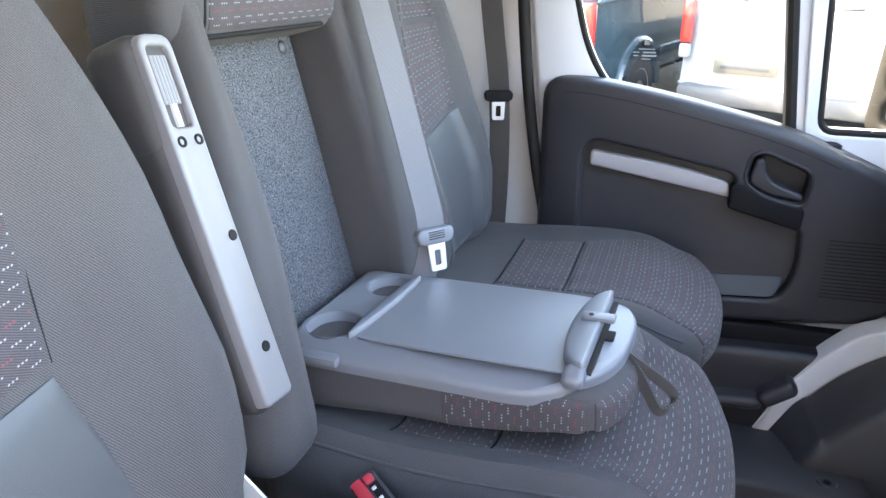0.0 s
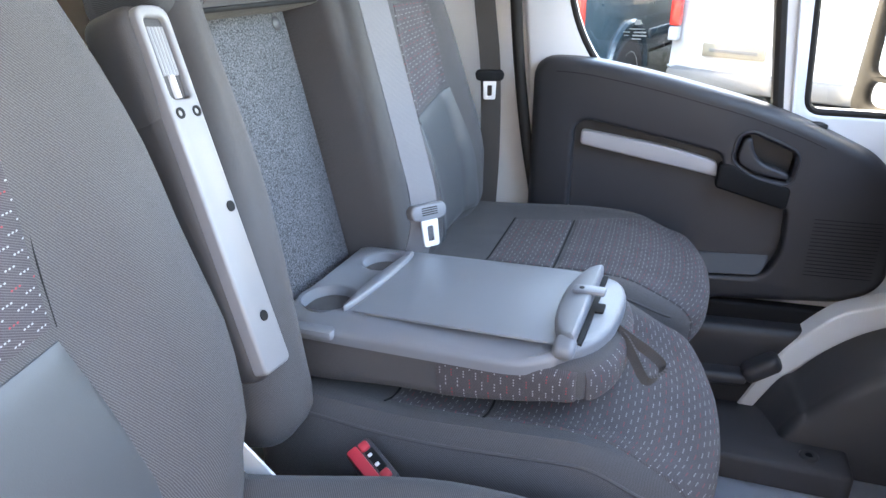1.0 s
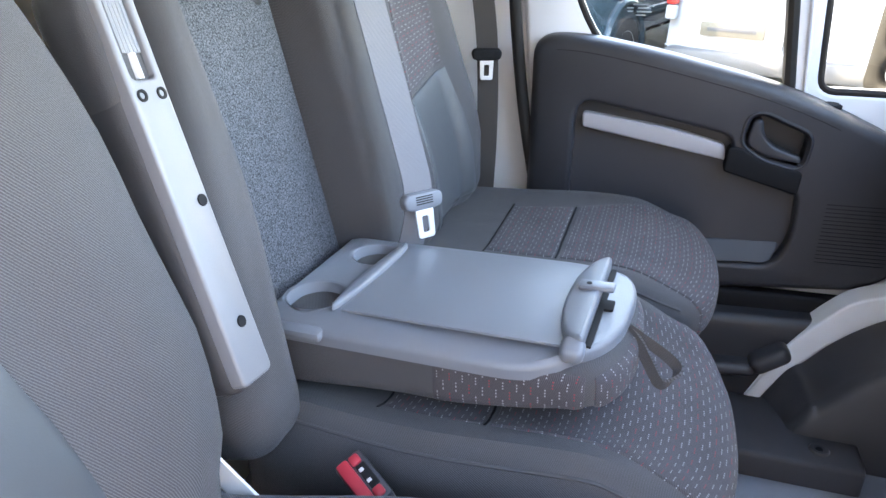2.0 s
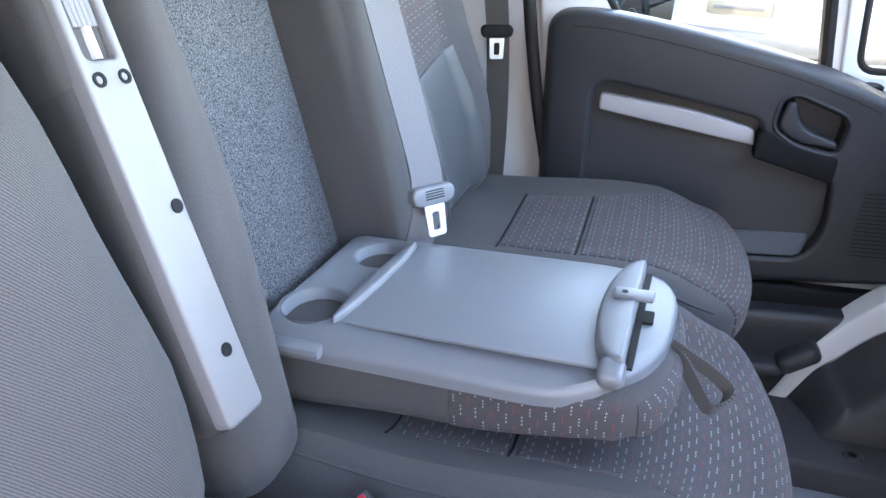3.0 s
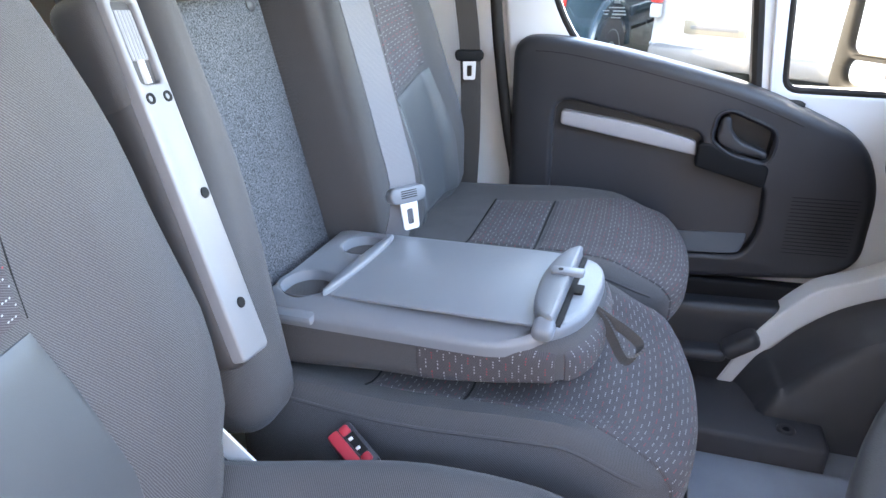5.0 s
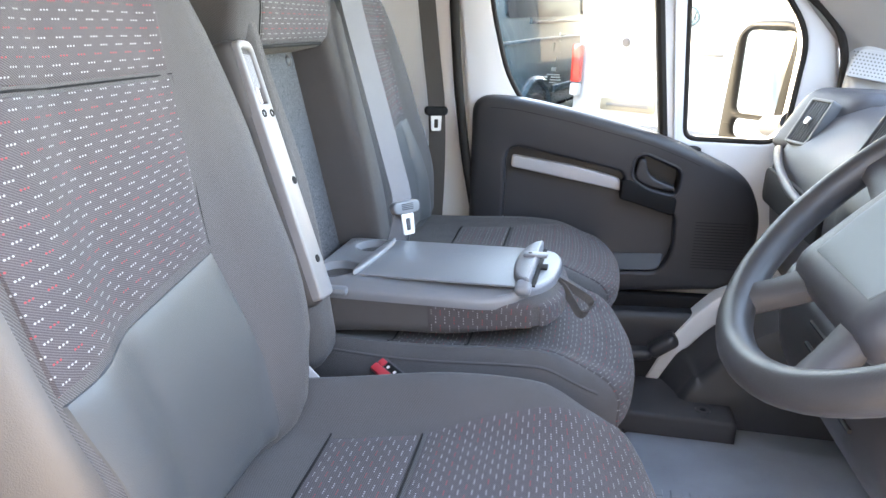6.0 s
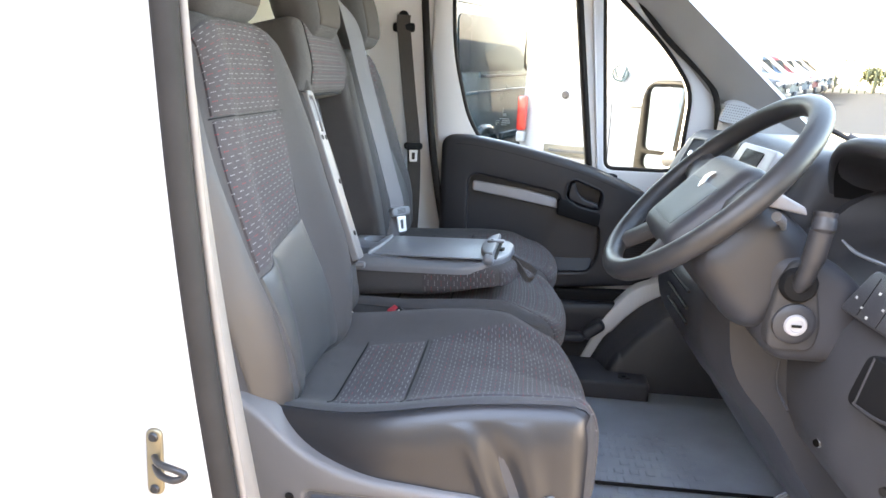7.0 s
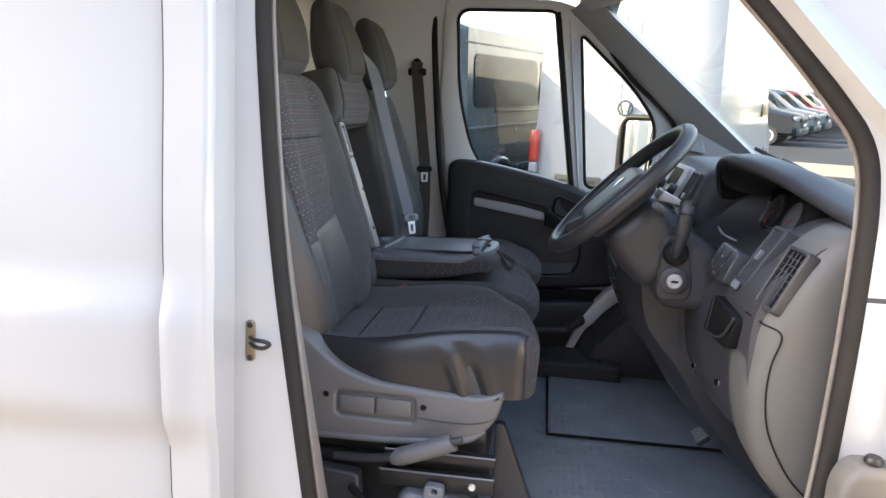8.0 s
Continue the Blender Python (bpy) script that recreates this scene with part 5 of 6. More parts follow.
part("wiper_pivot", lathe([(0, 0.03), (0.018, 0.028), (0.024, 0.015), (0.024, -0.02)], Matrix.Translation(screen_point(0.80, -0.04) + UP), 16), BLACK, wip)
mir = thing("door_mirror", "dark two-part door mirror outside the passenger window", "mirror", at=(0.5, 1.05, 1.35))
MM = axes((0.485, 1.12, 1.475), (0.70, -0.71, 0), (0, 0, 1))
MIR = rounded([(-0.1075, -0.175), (0.105, -0.175), (0.105, 0.165), (0.06, 0.178), (-0.05, 0.176), (-0.090, 0.135), (-0.098, 0.02)], [0.035, 0.05, 0.03, 0.05, 0.06, 0.06, 0.05], 5)
PANES = [rounded([(-0.062, z0), (0.090, z0), (0.090, z1), (-0.062, z1)], 0.026, 6) for z0, z1 in ((-0.080, 0.150), (-0.150, -0.094))]
shell = part("mirror_housing", plate(MIR, lambda u, v, w: MM @ Vector((u * (1 - 2.2 * max(0.0, w - 0.02)), v * (1 - 1.8 * max(0.0, w - 0.02)), 0.022 - w)), 0.11, PANES, 0.014, 3), MIRB, mir, "dark plastic mirror housing")
part("housing_back", plate(offset(MIR, 0.012), lambda u, v, w: MM @ Vector((u, v, -0.004 - w)), 0.05), MIRB, shell)
for loop, nm in zip(PANES, ("main_glass", "wide_angle_glass")):
    part(nm, plate(offset(loop, -0.002), lambda u, v, w: MM @ Vector((u, v, 0.009 - w)), 0.004), MIRROR, mir, "mirror glass")
part("mirror_arm", tube(smooth_path([(0.53, 0.93, 1.40), (0.53, 1.0, 1.38), (0.51, 1.08, 1.37)], 5), 0.03, 10), BLACK, mir)

# black pocket end that laps the white sill
part("pocket_end", Soft((0.085, 0.06, 0.040), 0.016, lambda p: pose(0.262, 0.795, 0.795, 0, -38, 0) @ p).mesh(10), BLACK, door_frame, "black end cap of the door pocket")
part("pocket_lip", Soft((0.24, 0.06, 0.030), 0.013, lambda p: pose(0.115, 0.795, 0.757, 0, -4, 0) @ p).mesh(10), BLACK, door_frame, "black lip of the door pocket")

# inner trim of the pillar behind the doorway, with its belt fixings
edge = [p for p in smooth_path([(q.x, 0, q.y) for q in ap], 2, True) if p.x < -0.16 and 0.75 < p.z < 2.03]
edge.sort(key=lambda p: p.z)
strip = [[(p.x + dx, y, p.z) for dx, y in ((0.004, -(JAMB(p.z) - 0.036)), (-0.002, -0.870), (-0.012, -0.835), (-0.040, -0.810), (-0.12, -0.805))] for p in edge]
setting("trim_pillar_rear", loft(strip, False), TAUPE, "taupe plastic trim of the door pillar behind the driver's seat", "pillar trim", 50)
# ---- dashboard and controls ----
def dash_profile(y):
    """The dashboard's section at y, as (x, z): knee panel, face, top; the instrument bay lies further forward."""
    r = lerp([(-0.66, 0), (-0.61, 1), (-0.33, 1), (-0.28, 0)], y)
    c = lerp([(-0.28, 0), (-0.16, 1), (0.20, 1), (0.32, 0)], y)
    k = lerp([(-0.66, 1), (-0.55, 0), (-0.33, 0), (-0.25, 1)], y)
    return [(0.78, 0.80), (0.60, 0.96), (0.48 + 0.02 * k, 1.06), (0.445 + 0.02 * k, 1.18), (0.455 - 0.03 * c, 1.30), (0.475 + 0.06 * r - 0.05 * c, 1.37), (0.525 + 0.11 * r - 0.05 * c, 1.42), (0.56 + 0.10 * r - 0.03 * c, 1.452), (0.64 + 0.04 * r, 1.478 - 0.01 * r), (0.84, 1.462), (1.08, 1.405), (1.19, 1.36), (1.19, 0.80)]


dash = thing("dashboard", "dark grey moulded plastic dashboard of a van", "dashboard", at=(0.7, 0, 1.2))
secs = []
for i in range(49):
    y = -0.845 + 1.695 * i / 48
    k = lerp([(0.74, 0.0), (0.85, 0.05)], y)
    prof = smooth_path([(x + k, 0, z - k * 0.4) for x, z in dash_profile(y)], 3)
    secs.append([(p.x, y, p.z) for p in prof])
part("dash_body", loft(secs), DASH, dash, "dark grey grained dashboard moulding", 40)
LIP = [(-0.86, 0.600, 1.484), (-0.76, 0.592, 1.497), (-0.66, 0.575, 1.515), (-0.56, 0.545, 1.540), (-0.45, 0.515, 1.556), (-0.36, 0.497, 1.558), (-0.305, 0.496, 1.546), (-0.270, 0.504, 1.518), (-0.256, 0.516, 1.475), (-0.252, 0.535, 1.425)]
lipc = smooth_path(LIP, 5)
hood, lining = [], []
for p in lipc:
    y, x, z = p
    low = max(0.0, 1.50 - z)
    hood.append([(x + 0.012, y, z - 0.020), (x + 0.003, y, z - 0.014), (x, y, z - 0.004), (x + 0.004, y, z + 0.004), (x + 0.016, y, z + 0.009), (x + 0.06, y, z + 0.012 - 0.3 * low), (x + 0.14, y, z * 0.6 + 0.4 * 1.47 + 0.014), (0.86, y, 1.468), (0.98, y, 1.428), (0.98, y, 1.40)])
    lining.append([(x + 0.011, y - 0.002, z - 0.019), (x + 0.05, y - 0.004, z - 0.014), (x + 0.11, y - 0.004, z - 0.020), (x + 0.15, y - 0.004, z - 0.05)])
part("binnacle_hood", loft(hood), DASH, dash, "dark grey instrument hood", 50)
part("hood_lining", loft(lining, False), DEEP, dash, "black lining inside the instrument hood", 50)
CL = axes((0.612, -0.42, 1.432), (0, -1, 0), (0.42, 0, 1))
part("instrument_face", plate(rounded([(-0.15, -0.075), (0.16, -0.075), (0.16, 0.065), (-0.15, 0.065)], 0.03, 5), lambda u, v, w: CL @ Vector((u, v, -w)), 0.03, (), 0.006), DEEP, dash, "black instrument cluster")
part("instrument_screen", plate(rounded([(-0.145, -0.035), (-0.098, -0.035), (-0.098, 0.03), (-0.145, 0.03)], 0.005, 3), lambda u, v, w: CL @ Vector((u, v, 0.003 - w)), 0.004), GREYP, dash, "grey information screen")
for u, v, r in ((-0.050, 0.014, 0.040), (-0.012, -0.046, 0.026), (0.070, 0.010, 0.040)):
    part("dial", lathe([(0, 0.0005), (r * 0.92, 0.0005), (r * 0.94, 0.003), (r, 0.003), (r, -0.002)], CL @ pose(u, v, 0.002), 30), BLACK, dash, "round instrument dial")
    for a in range(13):
        t = radians(-130 + 260 * a / 12)
        part("dial_mark", turned(box((-0.0011, r * 0.68, 0.0), (0.0011, r * 0.86, 0.0014), 0), CL @ pose(u, v, 0.0025) @ pose(0, 0, 0, 0, 0, -math.degrees(t))), DIALM, dash)
    part("dial_needle", turned(box((-0.0012, -0.1 * r, 0.001), (0.0012, 0.7 * r, 0.0025), 0), CL @ pose(u, v, 0.0025) @ pose(0, 0, 0, 0, 0, 125)), RED, dash, "red needle")
part("warning_lamp", turned(box((-0.013, -0.006, 0), (0.0, 0.003, 0.003), 0.001), CL @ pose(-0.062, -0.012, 0.002)), RED, dash)
part("cluster_trim", tube(smooth_path([(0.497, -0.385, 1.404), (0.492, -0.45, 1.398), (0.498, -0.535, 1.400)], 5), [0.002] * 3 + [0.003] * 6 + [0.002] * 2, 8), GREYP, dash, "thin grey trim strip")
END = rounded([(0.462, 1.33), (0.525, 1.43), (0.58, 1.478), (0.74, 1.47), (0.74, 0.93), (0.60, 0.965), (0.545, 0.99), (0.485, 1.06), (0.452, 1.18)], [0.05, 0.05, 0.03, 0.02, 0.02, 0.05, 0.05, 0.08, 0.1], 6)
part("end_panel", plate(END, lambda u, v, w: Vector((u, -0.868 + w, v)), 0.12, (), 0.045, 6), ENDP, dash, "grey dashboard end panel")
part("panel_gap", tube(smooth_path([(0.452, -0.815, 1.325), (0.470, -0.850, 1.317), (0.496, -0.8675, 1.303), (0.486, -0.866, 1.25), (0.485, -0.866, 1.19), (0.497, -0.8675, 1.13), (0.535, -0.8685, 1.06), (0.575, -0.8685, 1.02)], 6), 0.0016, 6), DEEP, dash)


def vent(m, w, h, nu, nv, mat):
    part("vent_frame", plate(rounded([(-w / 2 - 0.008, -h / 2 - 0.008), (w / 2 + 0.008, -h / 2 - 0.008), (w / 2 + 0.008, h / 2 + 0.008), (-w / 2 - 0.008, h / 2 + 0.008)], 0.008), lambda u, v, q: m @ Vector((u, v, 0.006 - q)), 0.03, [rounded([(-w / 2, -h / 2), (w / 2, -h / 2), (w / 2, h / 2), (-w / 2, h / 2)], 0.003)], 0.003), mat, dash, "air vent frame")
    part("vent_hole", turned(box((-w / 2, -h / 2, -0.012), (w / 2, h / 2, -0.005), 0), m), DEEP, dash)
    for i in range(1, nu):
        x = -w / 2 + w * i / nu
        part("vent_slat", turned(box((x - 0.0014, -h / 2, -0.006), (x + 0.0014, h / 2, 0.004), 0.0008, 1), m), mat, dash)
    for i in range(1, nv):
        y = -h / 2 + h * i / nv
        part("vent_slat", turned(box((-w / 2, y - 0.0012, -0.006), (w / 2, y + 0.0012, 0.003), 0.0008, 1), m), mat, dash)


vent(axes((0.496, -0.836, 1.390), (0.30, -0.95, -0.1), (0.45, 0, 0.90)), 0.040, 0.098, 4, 8, BLACK)
VE = axes((0.498, -0.712, 1.402), (0.05, -1, 0), (0.52, 0, 0.86))
vent(VE, 0.044, 0.108, 5, 1, DASH)
part("vent_slider", turned(box((-0.006, -0.010, 0.003), (0.006, 0.010, 0.010), 0.002), VE), GREYP, dash, "grey vent slider")
part("vent_wheel", turned(box((-0.012, -0.008, 0.003), (0.012, 0.008, 0.012), 0.003), VE @ pose(0, -0.066, 0)), GREYP, dash, "grey thumb wheel")
PV = axes((0.503, 0.700, 1.428), (0.35, -0.94, 0), (0.50, 0, 0.87))
vent(PV, 0.060, 0.10, 7, 1, VENTG)
part("vent_slider", turned(box((-0.007, -0.009, 0.003), (0.007, 0.009, 0.012), 0.003), PV), CHROME, dash, "chrome vent slider")
part("vent_cheek", Soft((0.16, 0.185, 0.150), 0.030, lambda p: Vector((0.594 + p.x + 0.57 * p.z - 0.37 * p.y, 0.737 + p.y, 1.426 + p.z))).mesh(14), DASH, dash, "black rounded vent housing")
SW = axes((0.462, -0.612, 1.366), (0, -1, 0), (0.42, 0, 1))
part("switch_pack", plate(rounded([(-0.080, -0.036), (0.062, -0.032), (0.058, 0.036), (-0.055, 0.036)], 0.012, 4), lambda u, v, w: SW @ Vector((u, v, 0.008 - w)), 0.03, (), 0.004), BLACK, dash, "black switch pack")
for u, v, h in ((-0.055, -0.010, 0.006), (-0.030, -0.018, 0.005), (-0.008, -0.026, 0.006), (-0.012, 0.010, 0.006), (0.014, -0.006, 0.005)):
    part("switch_mark", turned(box((-0.0028, -h / 3, 0.007), (0.0028, h / 3, 0.0088), 0.0006), SW @ pose(u, v, 0)), INK, dash)
for u in (-0.030, 0.022):
    part("switch_gap", turned(box((u - 0.0008, -0.03, 0.007), (u + 0.0008, 0.028, 0.0085), 0), SW), DEEP, dash)
# no real hollow here: the cubby's inner shade is a near-black plate
part("cubby", plate(rounded([(-0.09, -0.045), (0.075, -0.030), (0.10, 0.035), (-0.06, 0.04)], 0.02, 5), lambda u, v, w: axes((0.442, -0.70, 1.272), (0.02, -1, 0), (0.05, 0, 1)) @ Vector((u, v, 0.004 - w)), 0.02, (), 0.003), DEEP, dash, "flat black plate standing for the shade inside the cubby")
for pts in (((0.440, -0.655, 1.308), (0.436, -0.636, 1.236)), ((0.436, -0.632, 1.234), (0.436, -0.70, 1.243), (0.436, -0.757, 1.266), (0.438, -0.80, 1.308)), ((0.432, -0.385, 1.19), (0.430, -0.395, 1.15), (0.436, -0.44, 1.125))):
    part("cubby_lip", tube(smooth_path(pts, 4), 0.0025, 8), DASH, dash, "moulded lip of the cubby")
csec = []
for i in range(25):
    y = -0.385 + 0.47 * i / 24
    e = 0.05 * lerp([(-0.385, 1), (-0.33, 0.25), (-0.26, 0), (0.0, 0), (0.085, 1)], y)
    csec.append([(p.x + e, y, p.z) for p in smooth_path([(0.62, 0, 1.36), (0.40, 0, 1.345), (0.300, 0, 1.30), (0.295, 0, 1.23), (0.318, 0, 1.15), (0.392, 0, 1.06), (0.480, 0, 0.93), (0.64, 0, 0.77), (0.80, 0, 0.70), (0.95, 0, 0.9)], 3)])
part("lower_console", loft(csec), BLACK, dash, "black lower centre console", 40)
for z, x in ((1.275, 0.287), (1.245, 0.286), (1.215, 0.289)):
    part("console_groove", tube([(x + 0.004, y, z) for y in (-0.30, -0.22, -0.14)], 0.003, 6), DEEP, dash)
for sx, sy, sz in ((0.449, -0.545, 1.127), (0.452, -0.725, 1.162)):
    part("dash_screw", lathe([(0, 0.003), (0.006, 0.003), (0.007, 0.0)], look((sx - 0.008, sy, sz), (0, sy - 0.2, sz)) @ pose(0, 0, 0, 0, 180, 0), 12), CHROME, dash)
# raised centre stack: vents, screen and radio
stack = Soft((0.20, 0.56, 0.17), 0.045, lambda p: Vector((0.565 + p.x + 0.40 * p.z, 0.02 + p.y * (1 - 0.8 * max(0, p.z)), 1.445 + p.z)))
part("centre_pod", stack.mesh(14), DASH, dash, "dark grey raised centre of the dashboard")
SV = axes((0.470, -0.160, 1.462), (0, -1, 0), (0.42, 0, 0.90))
vent(SV, 0.075, 0.085, 9, 1, DASH)
part("vent_slider", turned(box((-0.006, -0.008, 0.003), (0.006, 0.008, 0.010), 0.002), SV @ pose(0, -0.02, 0)), SILVER, dash, "pale vent slider")
vent(axes((0.470, 0.215, 1.462), (0, -1, 0), (0.42, 0, 0.90)), 0.075, 0.085, 9, 1, DASH)
vent(axes((0.706, 0.41, 1.487), (0, -1, 0), (1, 0, -0.03)), 0.21, 0.028, 22, 1, DASH)
RD = axes((0.468, 0.030, 1.462), (0, -1, 0), (0.42, 0, 0.90))
part("radio", plate(rounded([(-0.125, -0.055), (0.125, -0.055), (0.115, 0.055), (-0.115, 0.055)], 0.015, 5), lambda u, v, w: RD @ Vector((u, v, 0.010 - w)), 0.04, (), 0.005), SILVER, dash, "silver radio fascia")
part("radio_screen", plate(rounded([(-0.06, -0.012), (0.06, -0.012), (0.06, 0.042), (-0.06, 0.042)], 0.006, 4), lambda u, v, w: RD @ Vector((u, v, 0.0125 - w)), 0.004), VANGLASS, dash, "dark radio screen")
for u in (-0.092, 0.092):
    part("radio_knob", lathe([(0, 0.020), (0.011, 0.020), (0.014, 0.016), (0.014, 0.0)], RD @ pose(u, -0.018, 0.010), 18), BLACK, dash, "black radio knob")
for k in range(6):
    part("radio_button", turned(box((-0.007, -0.004, 0.009), (0.007, 0.004, 0.0125), 0.0015), RD @ pose(-0.05 + 0.02 * k, -0.032, 0)), BLACK, dash, "small black button")
part("door_cup", lathe([(0.034, 0.0), (0.038, 0.004), (0.040, 0.0), (0.040, -0.04)], axes((0.470, 0.77, 1.30), (0, -1, 0), (0.2, 0, 1)), 24), CHROME, dash, "chrome ringed round vent")
part("glove_rail", tube(smooth_path([(0.462, 0.76, 1.355), (0.440, 0.66, 1.335), (0.428, 0.52, 1.310), (0.425, 0.40, 1.30)], 6), 0.010, 10), DASH, dash, "dark rounded shelf edge")
# shade of the shelf opening, given as a solid near-black plate
part("glove_recess", plate(rounded([(-0.22, -0.045), (0.20, -0.045), (0.20, 0.04), (-0.22, 0.04)], 0.03, 5), lambda u, v, w: axes((0.452, 0.56, 1.27), (0, -1, 0), (0.0, 0, 1)) @ Vector((u, v, 0.006 - w)), 0.02, (), 0.004), DEEP, dash, "flat black plate standing for the shade inside the open shelf")
# gear lever area
part("lever_gaiter", lathe([(0.045, -0.03), (0.042, 0.0), (0.03, 0.03), (0.014, 0.055), (0.010, 0.06)], axes((0.415, -0.07, 1.24), (0, -1, 0), (0.75, 0, 0.66)), 20), LEATHER, dash, "black gear lever gaiter")
part("gear_knob", lathe([(0, 0.055), (0.018, 0.05), (0.024, 0.03), (0.016, 0.0), (0.008, -0.03), (0.008, -0.08)], axes((0.365, -0.07, 1.29), (0, -1, 0), (0.75, 0, 0.66)), 20), BLACK, dash, "black gear knob")

# steering wheel and column
WM = Matrix.Translation((0.268, -0.42, 1.482)) @ pose(0, 0, 0, 0, -45, 0)
wheel = thing("steering_wheel", "black steering wheel with a grey airbag cover", "steering wheel", at=(0.27, -0.42, 1.48))
part("rim", tube([WM @ Vector((0.187 * math.cos(a), 0.187 * math.sin(a), 0)) for a in [2 * math.pi * i / 64 for i in range(64)]], 0.0170, 16, True), RIMV, wheel, "black leather-grained rim")
hub = Soft((0.178, 0.215, 0.056), 0.028, lambda p: WM @ Vector((p.x - 0.022, p.y * (1 - 1.1 * max(0, -p.x - 0.01)), p.z - 0.017)))
hubob = part("hub", hub.mesh(14), BLACK, wheel, "black wheel hub")
part("airbag_cover", hub.patch(quad([(-0.66, -0.62), (0.30, -0.72), (0.30, 0.72), (-0.66, 0.62)], 2, 1), 0.003, 14), AIRBAG, hubob, "blue-grey airbag cover")
part("cover_line", hub.seam(lambda t: (-0.2, -0.20 + 0.4 * t, 1), r=0.0012), DEEP, hubob)
part("badge", turned(plate(rounded([(-0.018, -0.010), (-0.004, -0.016), (0.006, -0.006), (0.018, -0.012), (0.016, 0.004), (0.004, 0.014), (-0.006, 0.006)], 0.003), lambda u, v, w: Vector((u, v, -w)), 0.003, (), 0.001), WM @ pose(0.006, 0, 0.0152)), CHROME, hubob, "chrome badge shape")
for a0, wd, mt in ((80, 0.06, BLACK), (-80, 0.06, BLACK), (150, 0.035, ARMC), (-150, 0.035, ARMC)):
    a = radians(a0)
    d, e = Vector((math.cos(a), math.sin(a), 0)), Vector((-math.sin(a), math.cos(a), 0))
    sp = [[WM @ (d * r + e * wd / 2 * f * s1 + Vector((0, 0, z))) for s1, z in ((-1, h0 - 0.010), (-0.6, h0 - 0.016), (0.6, h0 - 0.016), (1, h0 - 0.010), (1, h0 + 0.002), (0.6, h0 + 0.008), (-0.6, h0 + 0.008), (-1, h0 + 0.002))] for r, f, h0 in ((0.06, 1.4, -0.010), (0.10, 1.15, -0.010), (0.145, 0.95, -0.006), (0.188, 0.9, 0.0))]
    part("spoke", loft(sp), mt, wheel, "grey spoke" if mt is ARMC else "black spoke", 50)
for i in range(5):
    part("wheel_button", turned(box((-0.005, -0.009, 0), (0.005, 0.009, 0.005), 0.002), WM @ pose(-0.092, -0.05 + 0.024 * i, 0.002)), SILVER, hubob, "small silver button")
col = thing("steering_column", "black plastic steering column shroud with ignition lock and stalk", "steering column", at=(0.42, -0.42, 1.35))
shroud = Soft((0.17, 0.19, 0.17), 0.05, lambda p: WM @ Vector((p.x * (1 - 1.0 * max(0, p.z)) - 0.025, p.y, p.z - 0.125)))
part("shroud", shroud.mesh(14), BLACK, col, "black column shroud")
part("shroud_trim", plate(rounded([(0.340, 1.468), (0.396, 1.458), (0.392, 1.470), (0.352, 1.490)], 0.004, 3), lambda u, v, w: Vector((u, -0.490 + w, v)), 0.06, (), 0.004), SILVER, col, "satin silver stalk base")
pod = Soft((0.15, 0.14, 0.175), 0.040, lambda p: Vector((0.418 + p.x - 0.12 * p.z, -0.457 + p.y, 1.323 + p.z - 0.55 * max(0, p.x) * max(0, p.z) / 0.0875)))
part("lock_pod", pod.mesh(14), DASH, col, "dark grey ignition surround")
PODP = rounded([(0.350, 1.300), (0.352, 1.262), (0.418, 1.262), (0.424, 1.30), (0.408, 1.372), (0.392, 1.398), (0.372, 1.398), (0.356, 1.372)], [0.02, 0.03, 0.03, 0.02, 0.02, 0.012, 0.012, 0.02], 6)
part("lock_plate", plate(PODP, lambda u, v, w: Vector((u, -0.531 + w, v)), 0.03, (), 0.006), ARMC, col, "grey keyhole-shaped lock plate")
ign = pose(0.384, -0.533, 1.306, 90, 0, 0)
part("lock_bezel", lathe([(0.016, 0.006), (0.024, 0.006), (0.030, 0.002), (0.031, -0.004)], ign, 28), BLACK, col, "black lock bezel")
part("ignition_lock", lathe([(0, 0.0085), (0.009, 0.0085), (0.010, 0.010), (0.0145, 0.0095), (0.0165, 0.006), (0.0165, -0.002)], ign, 28), SILVER, col, "satin metal ignition lock")
part("key_slot", turned(box((-0.007, -0.002, 0.0095), (0.007, 0.002, 0.0115), 0.0008), ign), DEEP, col)
part("stalk_boot", lathe([(0.010, 0.008), (0.022, 0.007), (0.026, 0.002), (0.027, -0.004)], pose(0.382, -0.533, 1.365, 90, 0, 0), 24), DEEP, col, "black rubber boot")
part("stalk", tube(smooth_path([(0.381, -0.53, 1.362), (0.383, -0.548, 1.385), (0.386, -0.558, 1.42), (0.388, -0.562, 1.452)], 6), [0.013] * 10 + [0.0155] * 9, 16), BLACK, col, "black wiper stalk")
part("stalk_knob", lathe([(0, 0.014), (0.011, 0.013), (0.0155, 0.008), (0.0155, -0.006), (0.0145, -0.008), (0.0145, -0.010), (0.0155, -0.012), (0.0155, -0.016)], axes((0.3885, -0.5635, 1.461), (1, 0, -0.07), (0, -1, 0.2)) , 22), BLACK, col, "black stalk end")
part("turn_stalk", tube(smooth_path([(0.36, -0.50, 1.44), (0.345, -0.535, 1.455), (0.325, -0.565, 1.468)], 5), [0.005] * 6 + [0.007] * 5, 12), GREYP, col, "grey turn stalk")

# floor details
fm = thing("floor_panel", "dark rubber battery cover panel set in the cab floor", "floor panel", kind="structure", at=(0.3, 0.3, 0.62))
part("cover", plate(rounded([(0.165, 0.10), (0.70, 0.105), (0.70, 0.60), (0.165, 0.60)], 0.015, 4), lambda u, v, w: Vector((u, v, FLOOR_Z + 0.008 - w)), 0.01, (), 0.003), MAT, fm)

